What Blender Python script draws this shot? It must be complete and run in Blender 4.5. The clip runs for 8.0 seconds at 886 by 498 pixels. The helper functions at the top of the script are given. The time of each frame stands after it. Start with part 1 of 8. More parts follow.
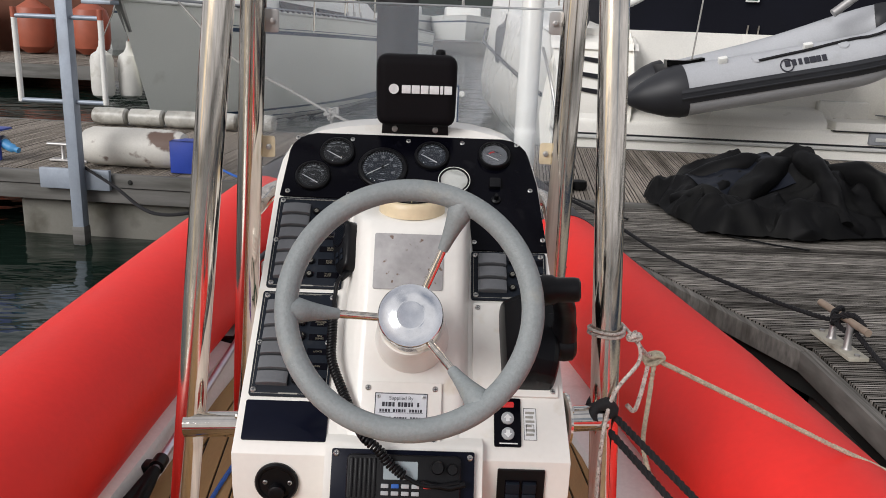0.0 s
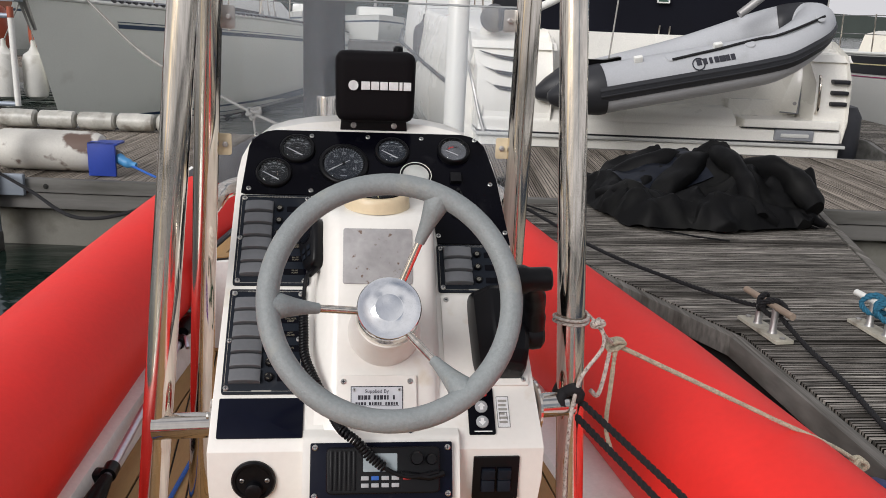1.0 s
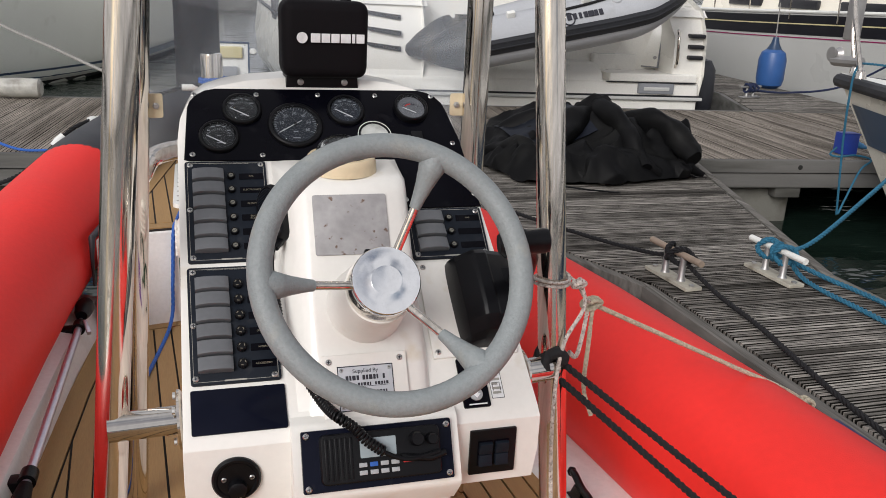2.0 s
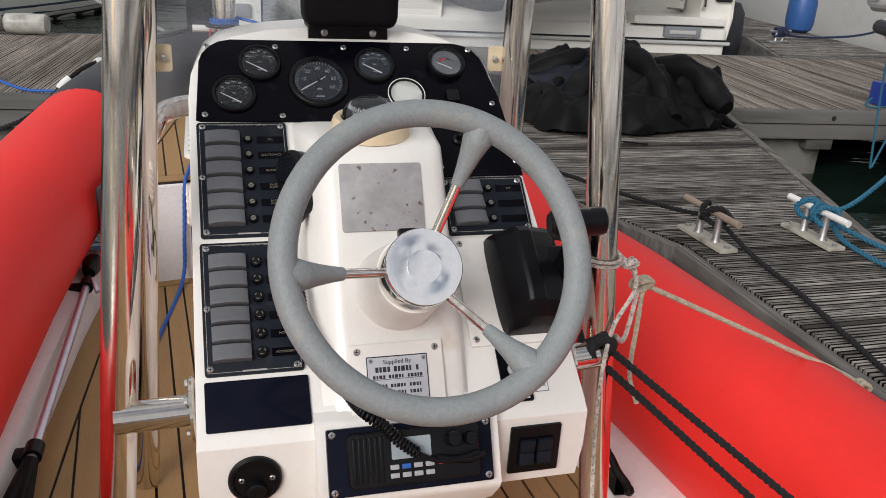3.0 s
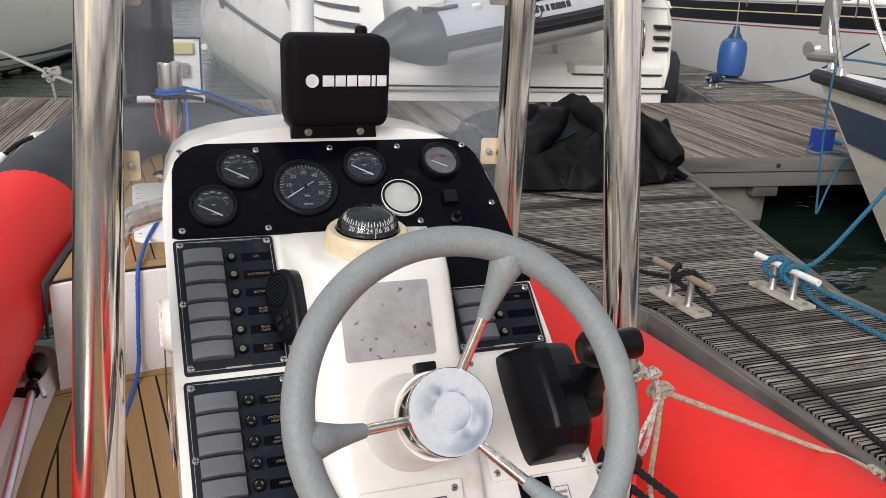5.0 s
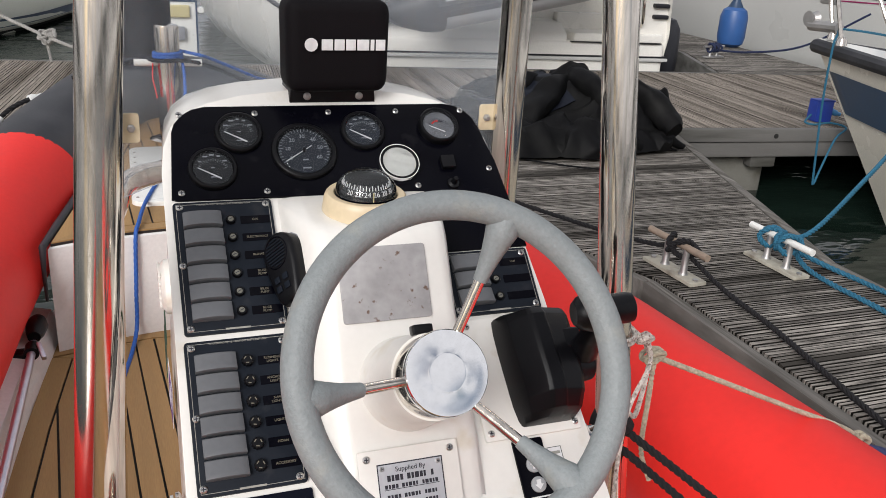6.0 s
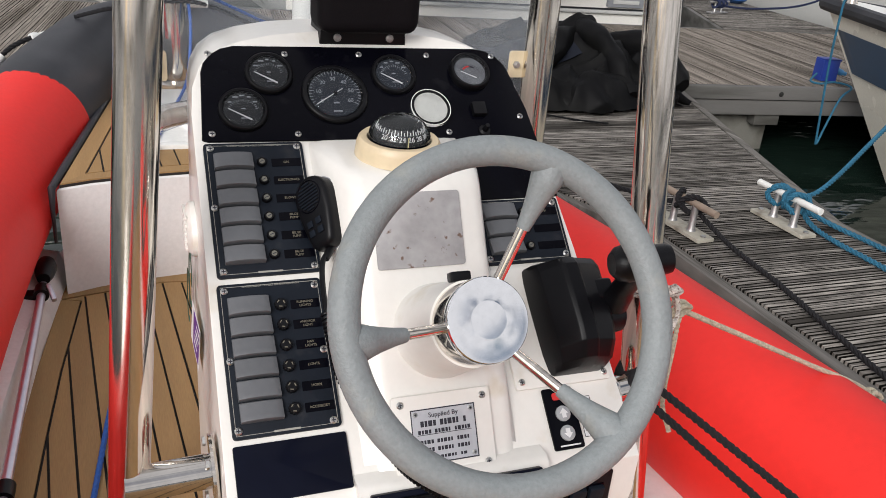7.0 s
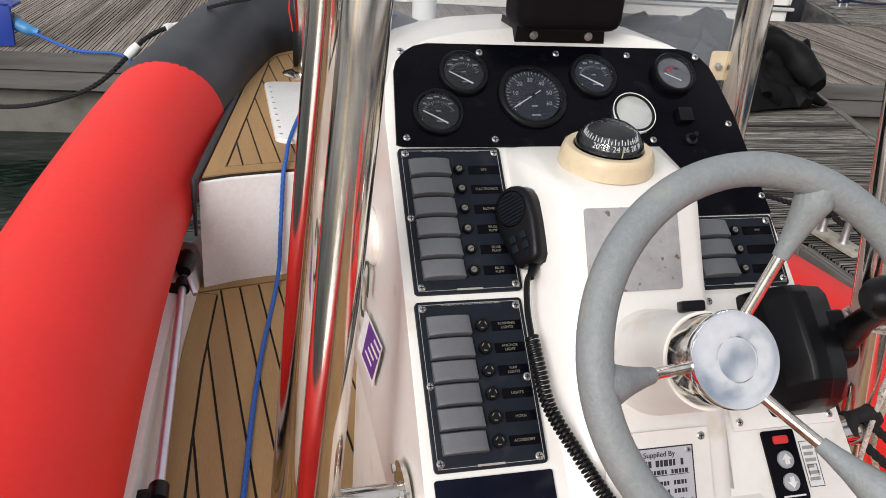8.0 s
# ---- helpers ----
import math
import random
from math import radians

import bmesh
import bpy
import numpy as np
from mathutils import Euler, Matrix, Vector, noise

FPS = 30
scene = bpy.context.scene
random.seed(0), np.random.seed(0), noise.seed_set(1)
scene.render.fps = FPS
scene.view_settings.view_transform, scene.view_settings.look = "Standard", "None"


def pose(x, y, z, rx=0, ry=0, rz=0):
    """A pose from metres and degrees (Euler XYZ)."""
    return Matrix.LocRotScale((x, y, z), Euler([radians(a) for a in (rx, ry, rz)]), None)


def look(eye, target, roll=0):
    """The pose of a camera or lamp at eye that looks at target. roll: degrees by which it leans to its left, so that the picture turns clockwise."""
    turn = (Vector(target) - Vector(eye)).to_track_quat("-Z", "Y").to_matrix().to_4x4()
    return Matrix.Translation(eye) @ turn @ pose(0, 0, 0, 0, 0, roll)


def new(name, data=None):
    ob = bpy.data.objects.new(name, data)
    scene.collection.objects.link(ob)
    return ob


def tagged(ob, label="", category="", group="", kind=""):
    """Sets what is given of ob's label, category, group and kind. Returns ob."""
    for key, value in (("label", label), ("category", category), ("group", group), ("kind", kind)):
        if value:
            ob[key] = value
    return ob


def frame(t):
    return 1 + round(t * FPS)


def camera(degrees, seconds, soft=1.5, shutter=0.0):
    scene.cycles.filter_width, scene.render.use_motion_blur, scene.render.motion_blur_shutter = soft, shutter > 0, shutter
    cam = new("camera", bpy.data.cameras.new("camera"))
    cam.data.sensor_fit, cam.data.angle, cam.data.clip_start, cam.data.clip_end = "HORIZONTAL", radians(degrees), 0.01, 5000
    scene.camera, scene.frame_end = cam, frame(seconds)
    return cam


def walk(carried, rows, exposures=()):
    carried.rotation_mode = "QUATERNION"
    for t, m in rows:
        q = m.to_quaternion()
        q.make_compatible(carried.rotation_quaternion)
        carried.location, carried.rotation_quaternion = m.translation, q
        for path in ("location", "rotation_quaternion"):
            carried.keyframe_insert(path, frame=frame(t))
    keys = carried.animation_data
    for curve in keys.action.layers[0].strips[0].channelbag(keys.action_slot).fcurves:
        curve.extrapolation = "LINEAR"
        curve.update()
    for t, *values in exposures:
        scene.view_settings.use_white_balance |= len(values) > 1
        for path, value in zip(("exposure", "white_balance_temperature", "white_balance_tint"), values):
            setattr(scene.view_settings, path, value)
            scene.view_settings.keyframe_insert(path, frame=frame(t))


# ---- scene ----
from mathutils import bvhtree, geometry

cam = camera(55.4, 8.0, soft=0.9)
PATH = [
    (0, (0.024, -0.237, 1.414), (0.052, 1.689, 0.873), 2.2),
    (0.3, (0.001, -0.238, 1.42), (0.14, 1.7, 0.946), 1.6),
    (0.5, (-0.027, -0.237, 1.424), (0.179, 1.698, 0.959), 1.9),
    (0.7, (-0.043, -0.244, 1.418), (0.189, 1.683, 0.935), 2.3),
    (1, (-0.069, -0.255, 1.405), (0.158, 1.659, 0.872), 2.5),
    (1.2, (-0.098, -0.233, 1.405), (0.185, 1.663, 0.834), 2.6),
    (2.3, (-0.304, -0.094, 1.371), (0.317, 1.704, 0.752), 3.9),
    (2.5, (-0.321, -0.074, 1.39), (0.31, 1.712, 0.751), 5.1),
    (3, (-0.255, 0.031, 1.382), (0.272, 1.812, 0.64), 3.5),
    (3.3, (-0.194, 0.098, 1.38), (0.221, 1.874, 0.558), 2.2),
    (3.5, (-0.189, 0.137, 1.383), (0.243, 1.891, 0.525), 2.7),
    (3.7, (-0.214, 0.165, 1.391), (0.302, 1.898, 0.537), 3.2),
    (4, (-0.257, 0.177, 1.42), (0.356, 1.91, 0.633), 3.2),
    (4.5, (-0.294, 0.192, 1.444), (0.358, 1.96, 0.773), 2.6),
    (4.7, (-0.304, 0.2, 1.438), (0.36, 1.976, 0.801), 2.6),
    (6, (-0.315, 0.186, 1.437), (0.358, 1.93, 0.726), 3.5),
    (6.5, (-0.328, 0.19, 1.429), (0.346, 1.912, 0.668), 4.1),
    (7, (-0.366, 0.212, 1.422), (0.319, 1.906, 0.61), 5.1),
    (7.2, (-0.373, 0.222, 1.424), (0.296, 1.904, 0.579), 5.2),
    (7.5, (-0.417, 0.238, 1.407), (0.24, 1.922, 0.553), 5.5),
    (7.8, (-0.458, 0.284, 1.408), (0.112, 1.997, 0.546), 5.0),
    (8, (-0.483, 0.35, 1.4), (0.013, 2.094, 0.557), 4.6),
]
walk(cam, [(t, look(eye, target, roll)) for t, eye, target, roll in PATH], [(0.0, -0.52), (1.2, -0.48), (2.5, -0.49), (3.5, -0.54), (4.5, -0.28), (6.0, -0.33), (7.5, -0.34), (8.0, -0.27)])

# ---- world, sun, exposure ----
world = bpy.data.worlds.new("sky")
scene.world = world
world.use_nodes = True
wn, wl = world.node_tree.nodes, world.node_tree.links
bg = wn["Background"]
sky = wn.new("ShaderNodeTexSky")
sky.sky_type, sky.sun_disc = "NISHITA", False
sky.sun_elevation, sky.sun_rotation = radians(29), radians(220)
sky.air_density, sky.dust_density, sky.ozone_density = 1.0, 3.0, 1.0
coord = wn.new("ShaderNodeTexCoord")
clouds = wn.new("ShaderNodeTexNoise")
clouds.inputs["Scale"].default_value, clouds.inputs["Detail"].default_value = 3.4, 6
ramp = wn.new("ShaderNodeValToRGB")
ramp.color_ramp.elements[0].position, ramp.color_ramp.elements[1].position = 0.33, 0.52
mixw = wn.new("ShaderNodeMix")
mixw.data_type = "RGBA"
mixw.inputs["B"].default_value = (9.3, 9.2, 9.6, 1)
wl.new(coord.outputs["Generated"], clouds.inputs["Vector"])
wl.new(clouds.outputs["Fac"], ramp.inputs["Fac"])
wl.new(ramp.outputs["Color"], mixw.inputs["Factor"])
wl.new(sky.outputs["Color"], mixw.inputs["A"])
wl.new(mixw.outputs["Result"], bg.inputs["Color"])
bg.inputs["Strength"].default_value = 0.101
sun = new("sun", bpy.data.lights.new("sun", "SUN"))
sun.data.energy, sun.data.angle, sun.data.color = 3.5, radians(30), (1.0, 0.985, 0.985)
sun.matrix_world = look((-3.4, -4.0, 2.9), (0, 0, 0))


# ---- materials ----
def mat(name, color, rough=0.5, metal=0.0, vary=0.12, scale=6.0, fine=0.05, fine_scale=90.0, bump=0.0, bump_scale=200.0,
        coat=0.0, per=0.0, stretch=(1, 1, 1), spec=0.5, dirt=None, dirt_at=(0.58, 0.72), dirt_scale=5.0, rough_vary=0.08):
    """A surface with broad and fine variation, optional stains, and relief."""
    m = bpy.data.materials.new(name)
    m.use_nodes = True
    n, l = m.node_tree.nodes, m.node_tree.links
    b = n["Principled BSDF"]
    b.inputs["Metallic"].default_value = metal
    b.inputs["Specular IOR Level"].default_value = spec
    b.inputs["Coat Weight"].default_value = coat
    tc, mp = n.new("ShaderNodeTexCoord"), n.new("ShaderNodeMapping")
    mp.inputs["Scale"].default_value = stretch
    l.new(tc.outputs["Object"], mp.inputs["Vector"])
    field = mp.outputs["Vector"]
    if per:
        oi = n.new("ShaderNodeObjectInfo")
        far, shift = n.new("ShaderNodeVectorMath"), n.new("ShaderNodeVectorMath")
        far.operation, shift.operation = "SCALE", "ADD"
        far.inputs[0].default_value = (37.0, 91.0, 13.0)
        l.new(oi.outputs["Random"], far.inputs["Scale"])
        l.new(field, shift.inputs[0])
        l.new(far.outputs["Vector"], shift.inputs[1])
        field = shift.outputs["Vector"]

    def noise_of(sc, detail=4):
        t = n.new("ShaderNodeTexNoise")
        t.inputs["Scale"].default_value, t.inputs["Detail"].default_value = sc, detail
        l.new(field, t.inputs["Vector"])
        return t.outputs["Fac"]

    def spread(src, amount):
        r = n.new("ShaderNodeMapRange")
        r.inputs["To Min"].default_value, r.inputs["To Max"].default_value = 1 - amount, 1 + amount
        r.inputs["From Min"].default_value, r.inputs["From Max"].default_value = 0.25, 0.75
        l.new(src, r.inputs["Value"])
        return r.outputs["Result"]

    def times(a, b2):
        t = n.new("ShaderNodeMath")
        t.operation = "MULTIPLY"
        l.new(a, t.inputs[0])
        l.new(b2, t.inputs[1])
        return t.outputs[0]

    big = noise_of(scale)
    small = noise_of(fine_scale, 3)
    val = times(spread(big, vary), spread(small, fine))
    if per:
        r = n.new("ShaderNodeMapRange")
        r.inputs["To Min"].default_value, r.inputs["To Max"].default_value = 1 - per, 1 + per
        l.new(oi.outputs["Random"], r.inputs["Value"])
        val = times(val, r.outputs["Result"])
    vm = n.new("ShaderNodeVectorMath")
    vm.operation = "SCALE"
    vm.inputs[0].default_value = color
    l.new(val, vm.inputs["Scale"])
    out = vm.outputs["Vector"]
    if dirt:
        dn = noise_of(dirt_scale, 8)
        rp = n.new("ShaderNodeMapRange")
        rp.inputs["From Min"].default_value, rp.inputs["From Max"].default_value = dirt_at
        l.new(dn, rp.inputs["Value"])
        mx = n.new("ShaderNodeMix")
        mx.data_type = "RGBA"
        mx.inputs["B"].default_value = (*dirt, 1)
        l.new(rp.outputs["Result"], mx.inputs["Factor"])
        l.new(out, mx.inputs["A"])
        out = mx.outputs["Result"]
    l.new(out, b.inputs["Base Color"])
    rr = n.new("ShaderNodeMapRange")
    rr.inputs["To Min"].default_value, rr.inputs["To Max"].default_value = max(0.02, rough - rough_vary), min(1, rough + rough_vary)
    l.new(small if metal else big, rr.inputs["Value"])
    l.new(rr.outputs["Result"], b.inputs["Roughness"])
    if bump:
        bp = n.new("ShaderNodeBump")
        bp.inputs["Strength"].default_value, bp.inputs["Distance"].default_value = bump, 0.002
        l.new(noise_of(bump_scale, 3), bp.inputs["Height"])
        l.new(bp.outputs["Normal"], b.inputs["Normal"])
    return m


def glass(name, tint, opacity, rough=0.02, ior=1.45, haze=(0.6, 0.62, 0.63)):
    """A thin clear sheet: mostly see-through, a little tinted, with its own gloss."""
    m = bpy.data.materials.new(name)
    m.use_nodes = True
    n, l = m.node_tree.nodes, m.node_tree.links
    n.remove(n["Principled BSDF"])
    tr, gl, df = n.new("ShaderNodeBsdfTransparent"), n.new("ShaderNodeBsdfGlossy"), n.new("ShaderNodeBsdfDiffuse")
    tr.inputs["Color"].default_value = (*tint, 1)
    df.inputs["Color"].default_value = (*haze, 1)
    gl.inputs["Roughness"].default_value = rough
    a, b = n.new("ShaderNodeMixShader"), n.new("ShaderNodeMixShader")
    a.inputs["Fac"].default_value = opacity
    l.new(tr.outputs[0], a.inputs[1])
    l.new(df.outputs[0], a.inputs[2])
    fr = n.new("ShaderNodeFresnel")
    fr.inputs["IOR"].default_value = ior
    l.new(fr.outputs[0], b.inputs["Fac"])
    l.new(a.outputs[0], b.inputs[1])
    l.new(gl.outputs[0], b.inputs[2])
    l.new(b.outputs[0], n["Material Output"].inputs["Surface"])
    return m


GELCOAT = mat("gelcoat", (0.775, 0.752, 0.705), 0.32, vary=0.04, scale=3, fine=0.02, coat=0.25, dirt=(0.56, 0.47, 0.32), dirt_at=(0.61, 0.88), dirt_scale=14)
GELCOAT_IN = mat("gelcoat_liner", (0.76, 0.75, 0.73), 0.45, vary=0.05, scale=2, dirt=(0.5, 0.47, 0.42), dirt_at=(0.6, 0.9), dirt_scale=7)
RED = mat("red_hypalon", (0.80, 0.028, 0.022), 0.52, vary=0.07, scale=3, fine=0.03, fine_scale=60, bump=0.12, bump_scale=500, spec=0.26)
BLACK_TUBE = mat("black_hypalon", (0.017, 0.018, 0.023), 0.5, vary=0.15, scale=4, bump=0.1, bump_scale=400, dirt=(0.040, 0.040, 0.046), dirt_at=(0.5, 0.8))
STEEL = mat("polished_steel", (0.70, 0.65, 0.585), 0.12, 1.0, vary=0.22, scale=55, fine=0.15, fine_scale=160, rough_vary=0.07, stretch=(1, 1, 0.02))
STEEL_DULL = mat("dull_steel", (0.42, 0.41, 0.40), 0.45, 0.8, vary=0.2)
ARM_STEEL = mat("mirror_steel", (0.56, 0.535, 0.50), 0.06, 1.0, vary=0.12, scale=20, rough_vary=0.03)
SHAFT = mat("brushed_aluminium", (0.60, 0.58, 0.66), 0.35, 0.85, vary=0.1, scale=20)
CHROME = mat("chrome_hub", (0.92, 0.93, 0.94), 0.12, 1.0, vary=0.02, rough_vary=0.03)
GREY_FOAM = mat("grey_wheel_foam", (0.222, 0.243, 0.245), 0.55, vary=0.07, scale=14, bump=0.42, bump_scale=330, fine=0.1, fine_scale=200, dirt=(0.32, 0.31, 0.26), dirt_at=(0.58, 0.85), dirt_scale=18)
BLACK_GLOSS = mat("black_gloss_panel", (0.002, 0.002, 0.004), 0.18, spec=0.08, vary=0.2, scale=8, dirt=(0.012, 0.012, 0.014), dirt_at=(0.6, 0.9), dirt_scale=30)
BLACK_PLASTIC = mat("black_plastic", (0.0035, 0.0035, 0.0045), 0.36, spec=0.2, vary=0.2, scale=20, bump=0.15, bump_scale=600, dirt=(0.014, 0.014, 0.015), dirt_at=(0.58, 0.9), dirt_scale=25)
PANEL = mat("slate_switch_panel", (0.008, 0.011, 0.017), 0.5, spec=0.15, vary=0.15, scale=30, bump=0.15, bump_scale=900, dirt=(0.03, 0.031, 0.034), dirt_at=(0.6, 0.85), dirt_scale=30)
ROCKER = mat("grey_rocker", (0.115, 0.119, 0.127), 0.5, spec=0.3, vary=0.06, scale=5, fine=0.05, fine_scale=120, bump=0.06, bump_scale=600, per=0.06)
FUSE_TOP = mat("olive_fuse_insert", (0.14, 0.135, 0.11), 0.5, vary=0.15, scale=200)
NAVY_PLATE = mat("navy_blank_plate", (0.004, 0.005, 0.012), 0.2, spec=0.10, vary=0.2, scale=10, dirt=(0.03, 0.03, 0.03), dirt_at=(0.66, 0.9), dirt_scale=40)
THROTTLE = mat("moulded_black_plastic", (0.0035, 0.0035, 0.0045), 0.36, spec=0.14, vary=0.15, scale=20, bump=0.05, bump_scale=500)
COVER = mat("black_neoprene_cover", (0.004, 0.003, 0.004), 0.7, spec=0.14, vary=0.15, scale=20, bump=0.2, bump_scale=700)
WHITE_INK = mat("white_print", (0.72, 0.72, 0.72), 0.6, vary=0.08, scale=90)
LABEL_INK = mat("dim_label_print", (0.15, 0.135, 0.10), 0.6, vary=0.1, scale=90)
GAUGE_INK = mat("gauge_print", (0.30, 0.31, 0.33), 0.6, vary=0.08, scale=90)
VINYL = mat("smoked_vinyl_window", (0.010, 0.012, 0.018), 0.4, spec=0.10, vary=0.3, scale=6, dirt=(0.03, 0.032, 0.035), dirt_at=(0.66, 0.72), dirt_scale=18)
GREY_INK = mat("grey_print", (0.30, 0.29, 0.26), 0.6, vary=0.1, scale=90)
DARK_INK = mat("dark_print", (0.02, 0.02, 0.03), 0.6)
SILVER = mat("silver_plate", (0.62, 0.63, 0.66), 0.38, 0.6, vary=0.08, scale=25)
GREY_PATCH = mat("grey_metal_patch", (0.34, 0.33, 0.33), 0.45, 0.0, vary=0.14, scale=22, fine=0.10, dirt=(0.14, 0.085, 0.06), dirt_at=(0.625, 0.70), dirt_scale=85)
BEIGE = mat("beige_compass_ring", (0.66, 0.54, 0.36), 0.42, vary=0.06, scale=20)
SCREW = mat("screw_steel", (0.62, 0.62, 0.60), 0.3, 1.0)
LENS = glass("gauge_lens", (0.9, 0.91, 0.92), 0.001, 0.02, 1.22)
DOME = glass("compass_dome", (0.9, 0.92, 0.92), 0.02)
SCREEN = glass("windscreen_perspex", (0.965, 0.97, 0.975), 0.075, 0.03, 1.45, (0.70, 0.76, 0.84))
TEAK = mat("synthetic_teak", (0.335, 0.20, 0.079), 0.7, vary=0.10, scale=2, fine=0.10, fine_scale=40, stretch=(14, 1, 1), bump=0.12, bump_scale=60, per=0.06)
CAULK = mat("black_caulking", (0.018, 0.015, 0.013), 0.75)
DECKWOOD = mat("weathered_deck_wood", (0.275, 0.240, 0.202), 0.85, spec=0.25, vary=0.26, scale=2.6, fine=0.42, fine_scale=14, stretch=(9, 0.42, 1), bump=0.8, bump_scale=20, per=0.10, dirt=(0.110, 0.092, 0.072), dirt_at=(0.47, 0.66), dirt_scale=1.2)
DECKWOOD_X = mat("weathered_finger_wood", (0.235, 0.216, 0.192), 0.85, spec=0.25, vary=0.46, scale=2.6, fine=0.95, fine_scale=14, stretch=(9, 0.65, 1), bump=0.8, bump_scale=20, per=0.10, dirt=(0.045, 0.040, 0.034), dirt_at=(0.47, 0.66), dirt_scale=1.2)
# near-black board grooves: shade between the ridges put into the colour, with algae
GROOVE_BLACK = mat("black_shade_and_algae_in_grooves", (0.014, 0.013, 0.011), 0.95, spec=0.05, vary=0.3, scale=6, fine=0.5, fine_scale=40)
KERB = mat("weathered_edge_plank", (0.165, 0.155, 0.140), 0.85, spec=0.25, vary=0.40, scale=3, fine=0.4, fine_scale=18, stretch=(9, 0.3, 1), bump=0.6, bump_scale=30, dirt=(0.07, 0.062, 0.052), dirt_at=(0.5, 0.72), dirt_scale=5)
FASCIA = mat("grey_timber_fascia", (0.15, 0.145, 0.136), 0.8, vary=0.2, scale=2, stretch=(0.3, 1, 3), bump=0.4, bump_scale=40, dirt=(0.05, 0.048, 0.04), dirt_at=(0.45, 0.7), dirt_scale=3)
CONCRETE = mat("stained_float", (0.16, 0.155, 0.135), 0.85, vary=0.2, scale=2, dirt=(0.07, 0.065, 0.05), dirt_at=(0.48, 0.7), dirt_scale=4, bump=0.3, bump_scale=40)
# pontoon frames: shade below and between the boards is put into this near-black
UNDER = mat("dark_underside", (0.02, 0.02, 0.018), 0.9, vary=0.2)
GALV = mat("galvanised_steel", (0.30, 0.34, 0.40), 0.5, 0.35, vary=0.15, scale=10, dirt=(0.18, 0.2, 0.22), dirt_at=(0.5, 0.8))
HULL_WHITE = mat("white_hull", (0.78, 0.78, 0.74), 0.3, vary=0.05, scale=1, coat=0.2, dirt=(0.45, 0.44, 0.38), dirt_at=(0.6, 0.9), dirt_scale=2)
HULL_CREAM = mat("cream_hull", (0.88, 0.83, 0.71), 0.28, vary=0.04, scale=1, coat=0.3, dirt=(0.55, 0.5, 0.4), dirt_at=(0.66, 0.95), dirt_scale=2)
CRUISER = mat("cruiser_gelcoat", (0.87, 0.85, 0.79), 0.28, vary=0.04, scale=1, coat=0.3, dirt=(0.6, 0.56, 0.48), dirt_at=(0.68, 0.95), dirt_scale=2)
HULL_GREY = mat("grey_white_hull", (0.56, 0.56, 0.54), 0.3, vary=0.05, scale=1, coat=0.2)
NAVY = mat("navy_stripe", (0.022, 0.05, 0.105), 0.35, vary=0.1)
DARK_STRIPE = mat("black_stripe", (0.012, 0.012, 0.016), 0.35)
MAGENTA = mat("magenta_line", (0.30, 0.02, 0.11), 0.4)
CANVAS = mat("black_canvas", (0.0042, 0.0042, 0.0046), 0.55, spec=0.10, vary=0.3, scale=7, bump=0.3, bump_scale=300, dirt=(0.013, 0.013, 0.012), dirt_at=(0.5, 0.8), dirt_scale=6)
CANOPY = mat("navy_canopy", (0.0045, 0.005, 0.009), 0.85, spec=0.15, vary=0.2, scale=2)
DINGHY = mat("light_grey_pvc", (0.43, 0.44, 0.46), 0.45, vary=0.06, scale=3, dirt=(0.3, 0.3, 0.3), dirt_at=(0.6, 0.9))
DINGHY_DARK = mat("dark_grey_pvc", (0.018, 0.019, 0.023), 0.5, vary=0.15)
BLUE_PVC = mat("blue_fender_vinyl", (0.028, 0.095, 0.28), 0.42, vary=0.12, scale=6)
WHITE_PVC = mat("white_fender_vinyl", (0.62, 0.61, 0.57), 0.45, vary=0.08, scale=6, dirt=(0.3, 0.27, 0.22), dirt_at=(0.55, 0.8), dirt_scale=6)
ORANGE_PVC = mat("orange_fender_vinyl", (0.34, 0.085, 0.045), 0.5, vary=0.12, scale=6)
BLUE_BOX = mat("blue_bracket_paint", (0.015, 0.045, 0.30), 0.45, vary=0.15)
CYAN = mat("light_blue_plug", (0.06, 0.25, 0.50), 0.45)
BROWN_HULL = mat("brown_hull", (0.16, 0.07, 0.045), 0.45, vary=0.12)
ROPE_BLACK = mat("black_rope", (0.006, 0.0055, 0.007), 0.85, fine=0.4, fine_scale=200, bump=0.6, bump_scale=160)
ROPE_TAN = mat("tan_braid_rope", (0.40, 0.36, 0.27), 0.85, vary=0.2, scale=60, fine=0.35, fine_scale=220, bump=0.6, bump_scale=220)
ROPE_FLECK = mat("white_flecked_rope", (0.50, 0.46, 0.42), 0.85, fine=0.5, fine_scale=160, bump=0.6, bump_scale=220, dirt=(0.20, 0.13, 0.11), dirt_at=(0.56, 0.64), dirt_scale=260)
ROPE_TEAL = mat("teal_rope", (0.018, 0.12, 0.20), 0.85, fine=0.35, fine_scale=160, bump=0.6, bump_scale=200)
ROPE_BLUE = mat("bright_blue_rope", (0.018, 0.10, 0.40), 0.7, fine=0.2, fine_scale=160, bump=0.4, bump_scale=200)
ROPE_GREY = mat("grey_mooring_rope", (0.30, 0.29, 0.27), 0.85, fine=0.4, fine_scale=160, bump=0.6, bump_scale=180)
TAPE = mat("white_tape", (0.72, 0.72, 0.70), 0.7, vary=0.1)
TEAL_FLOAT = mat("yellowed_lamp", (0.62, 0.55, 0.30), 0.4, vary=0.06)
RED_PRINT = mat("red_print", (0.55, 0.02, 0.02), 0.5)
PURPLE = mat("purple_print", (0.10, 0.02, 0.22), 0.5)
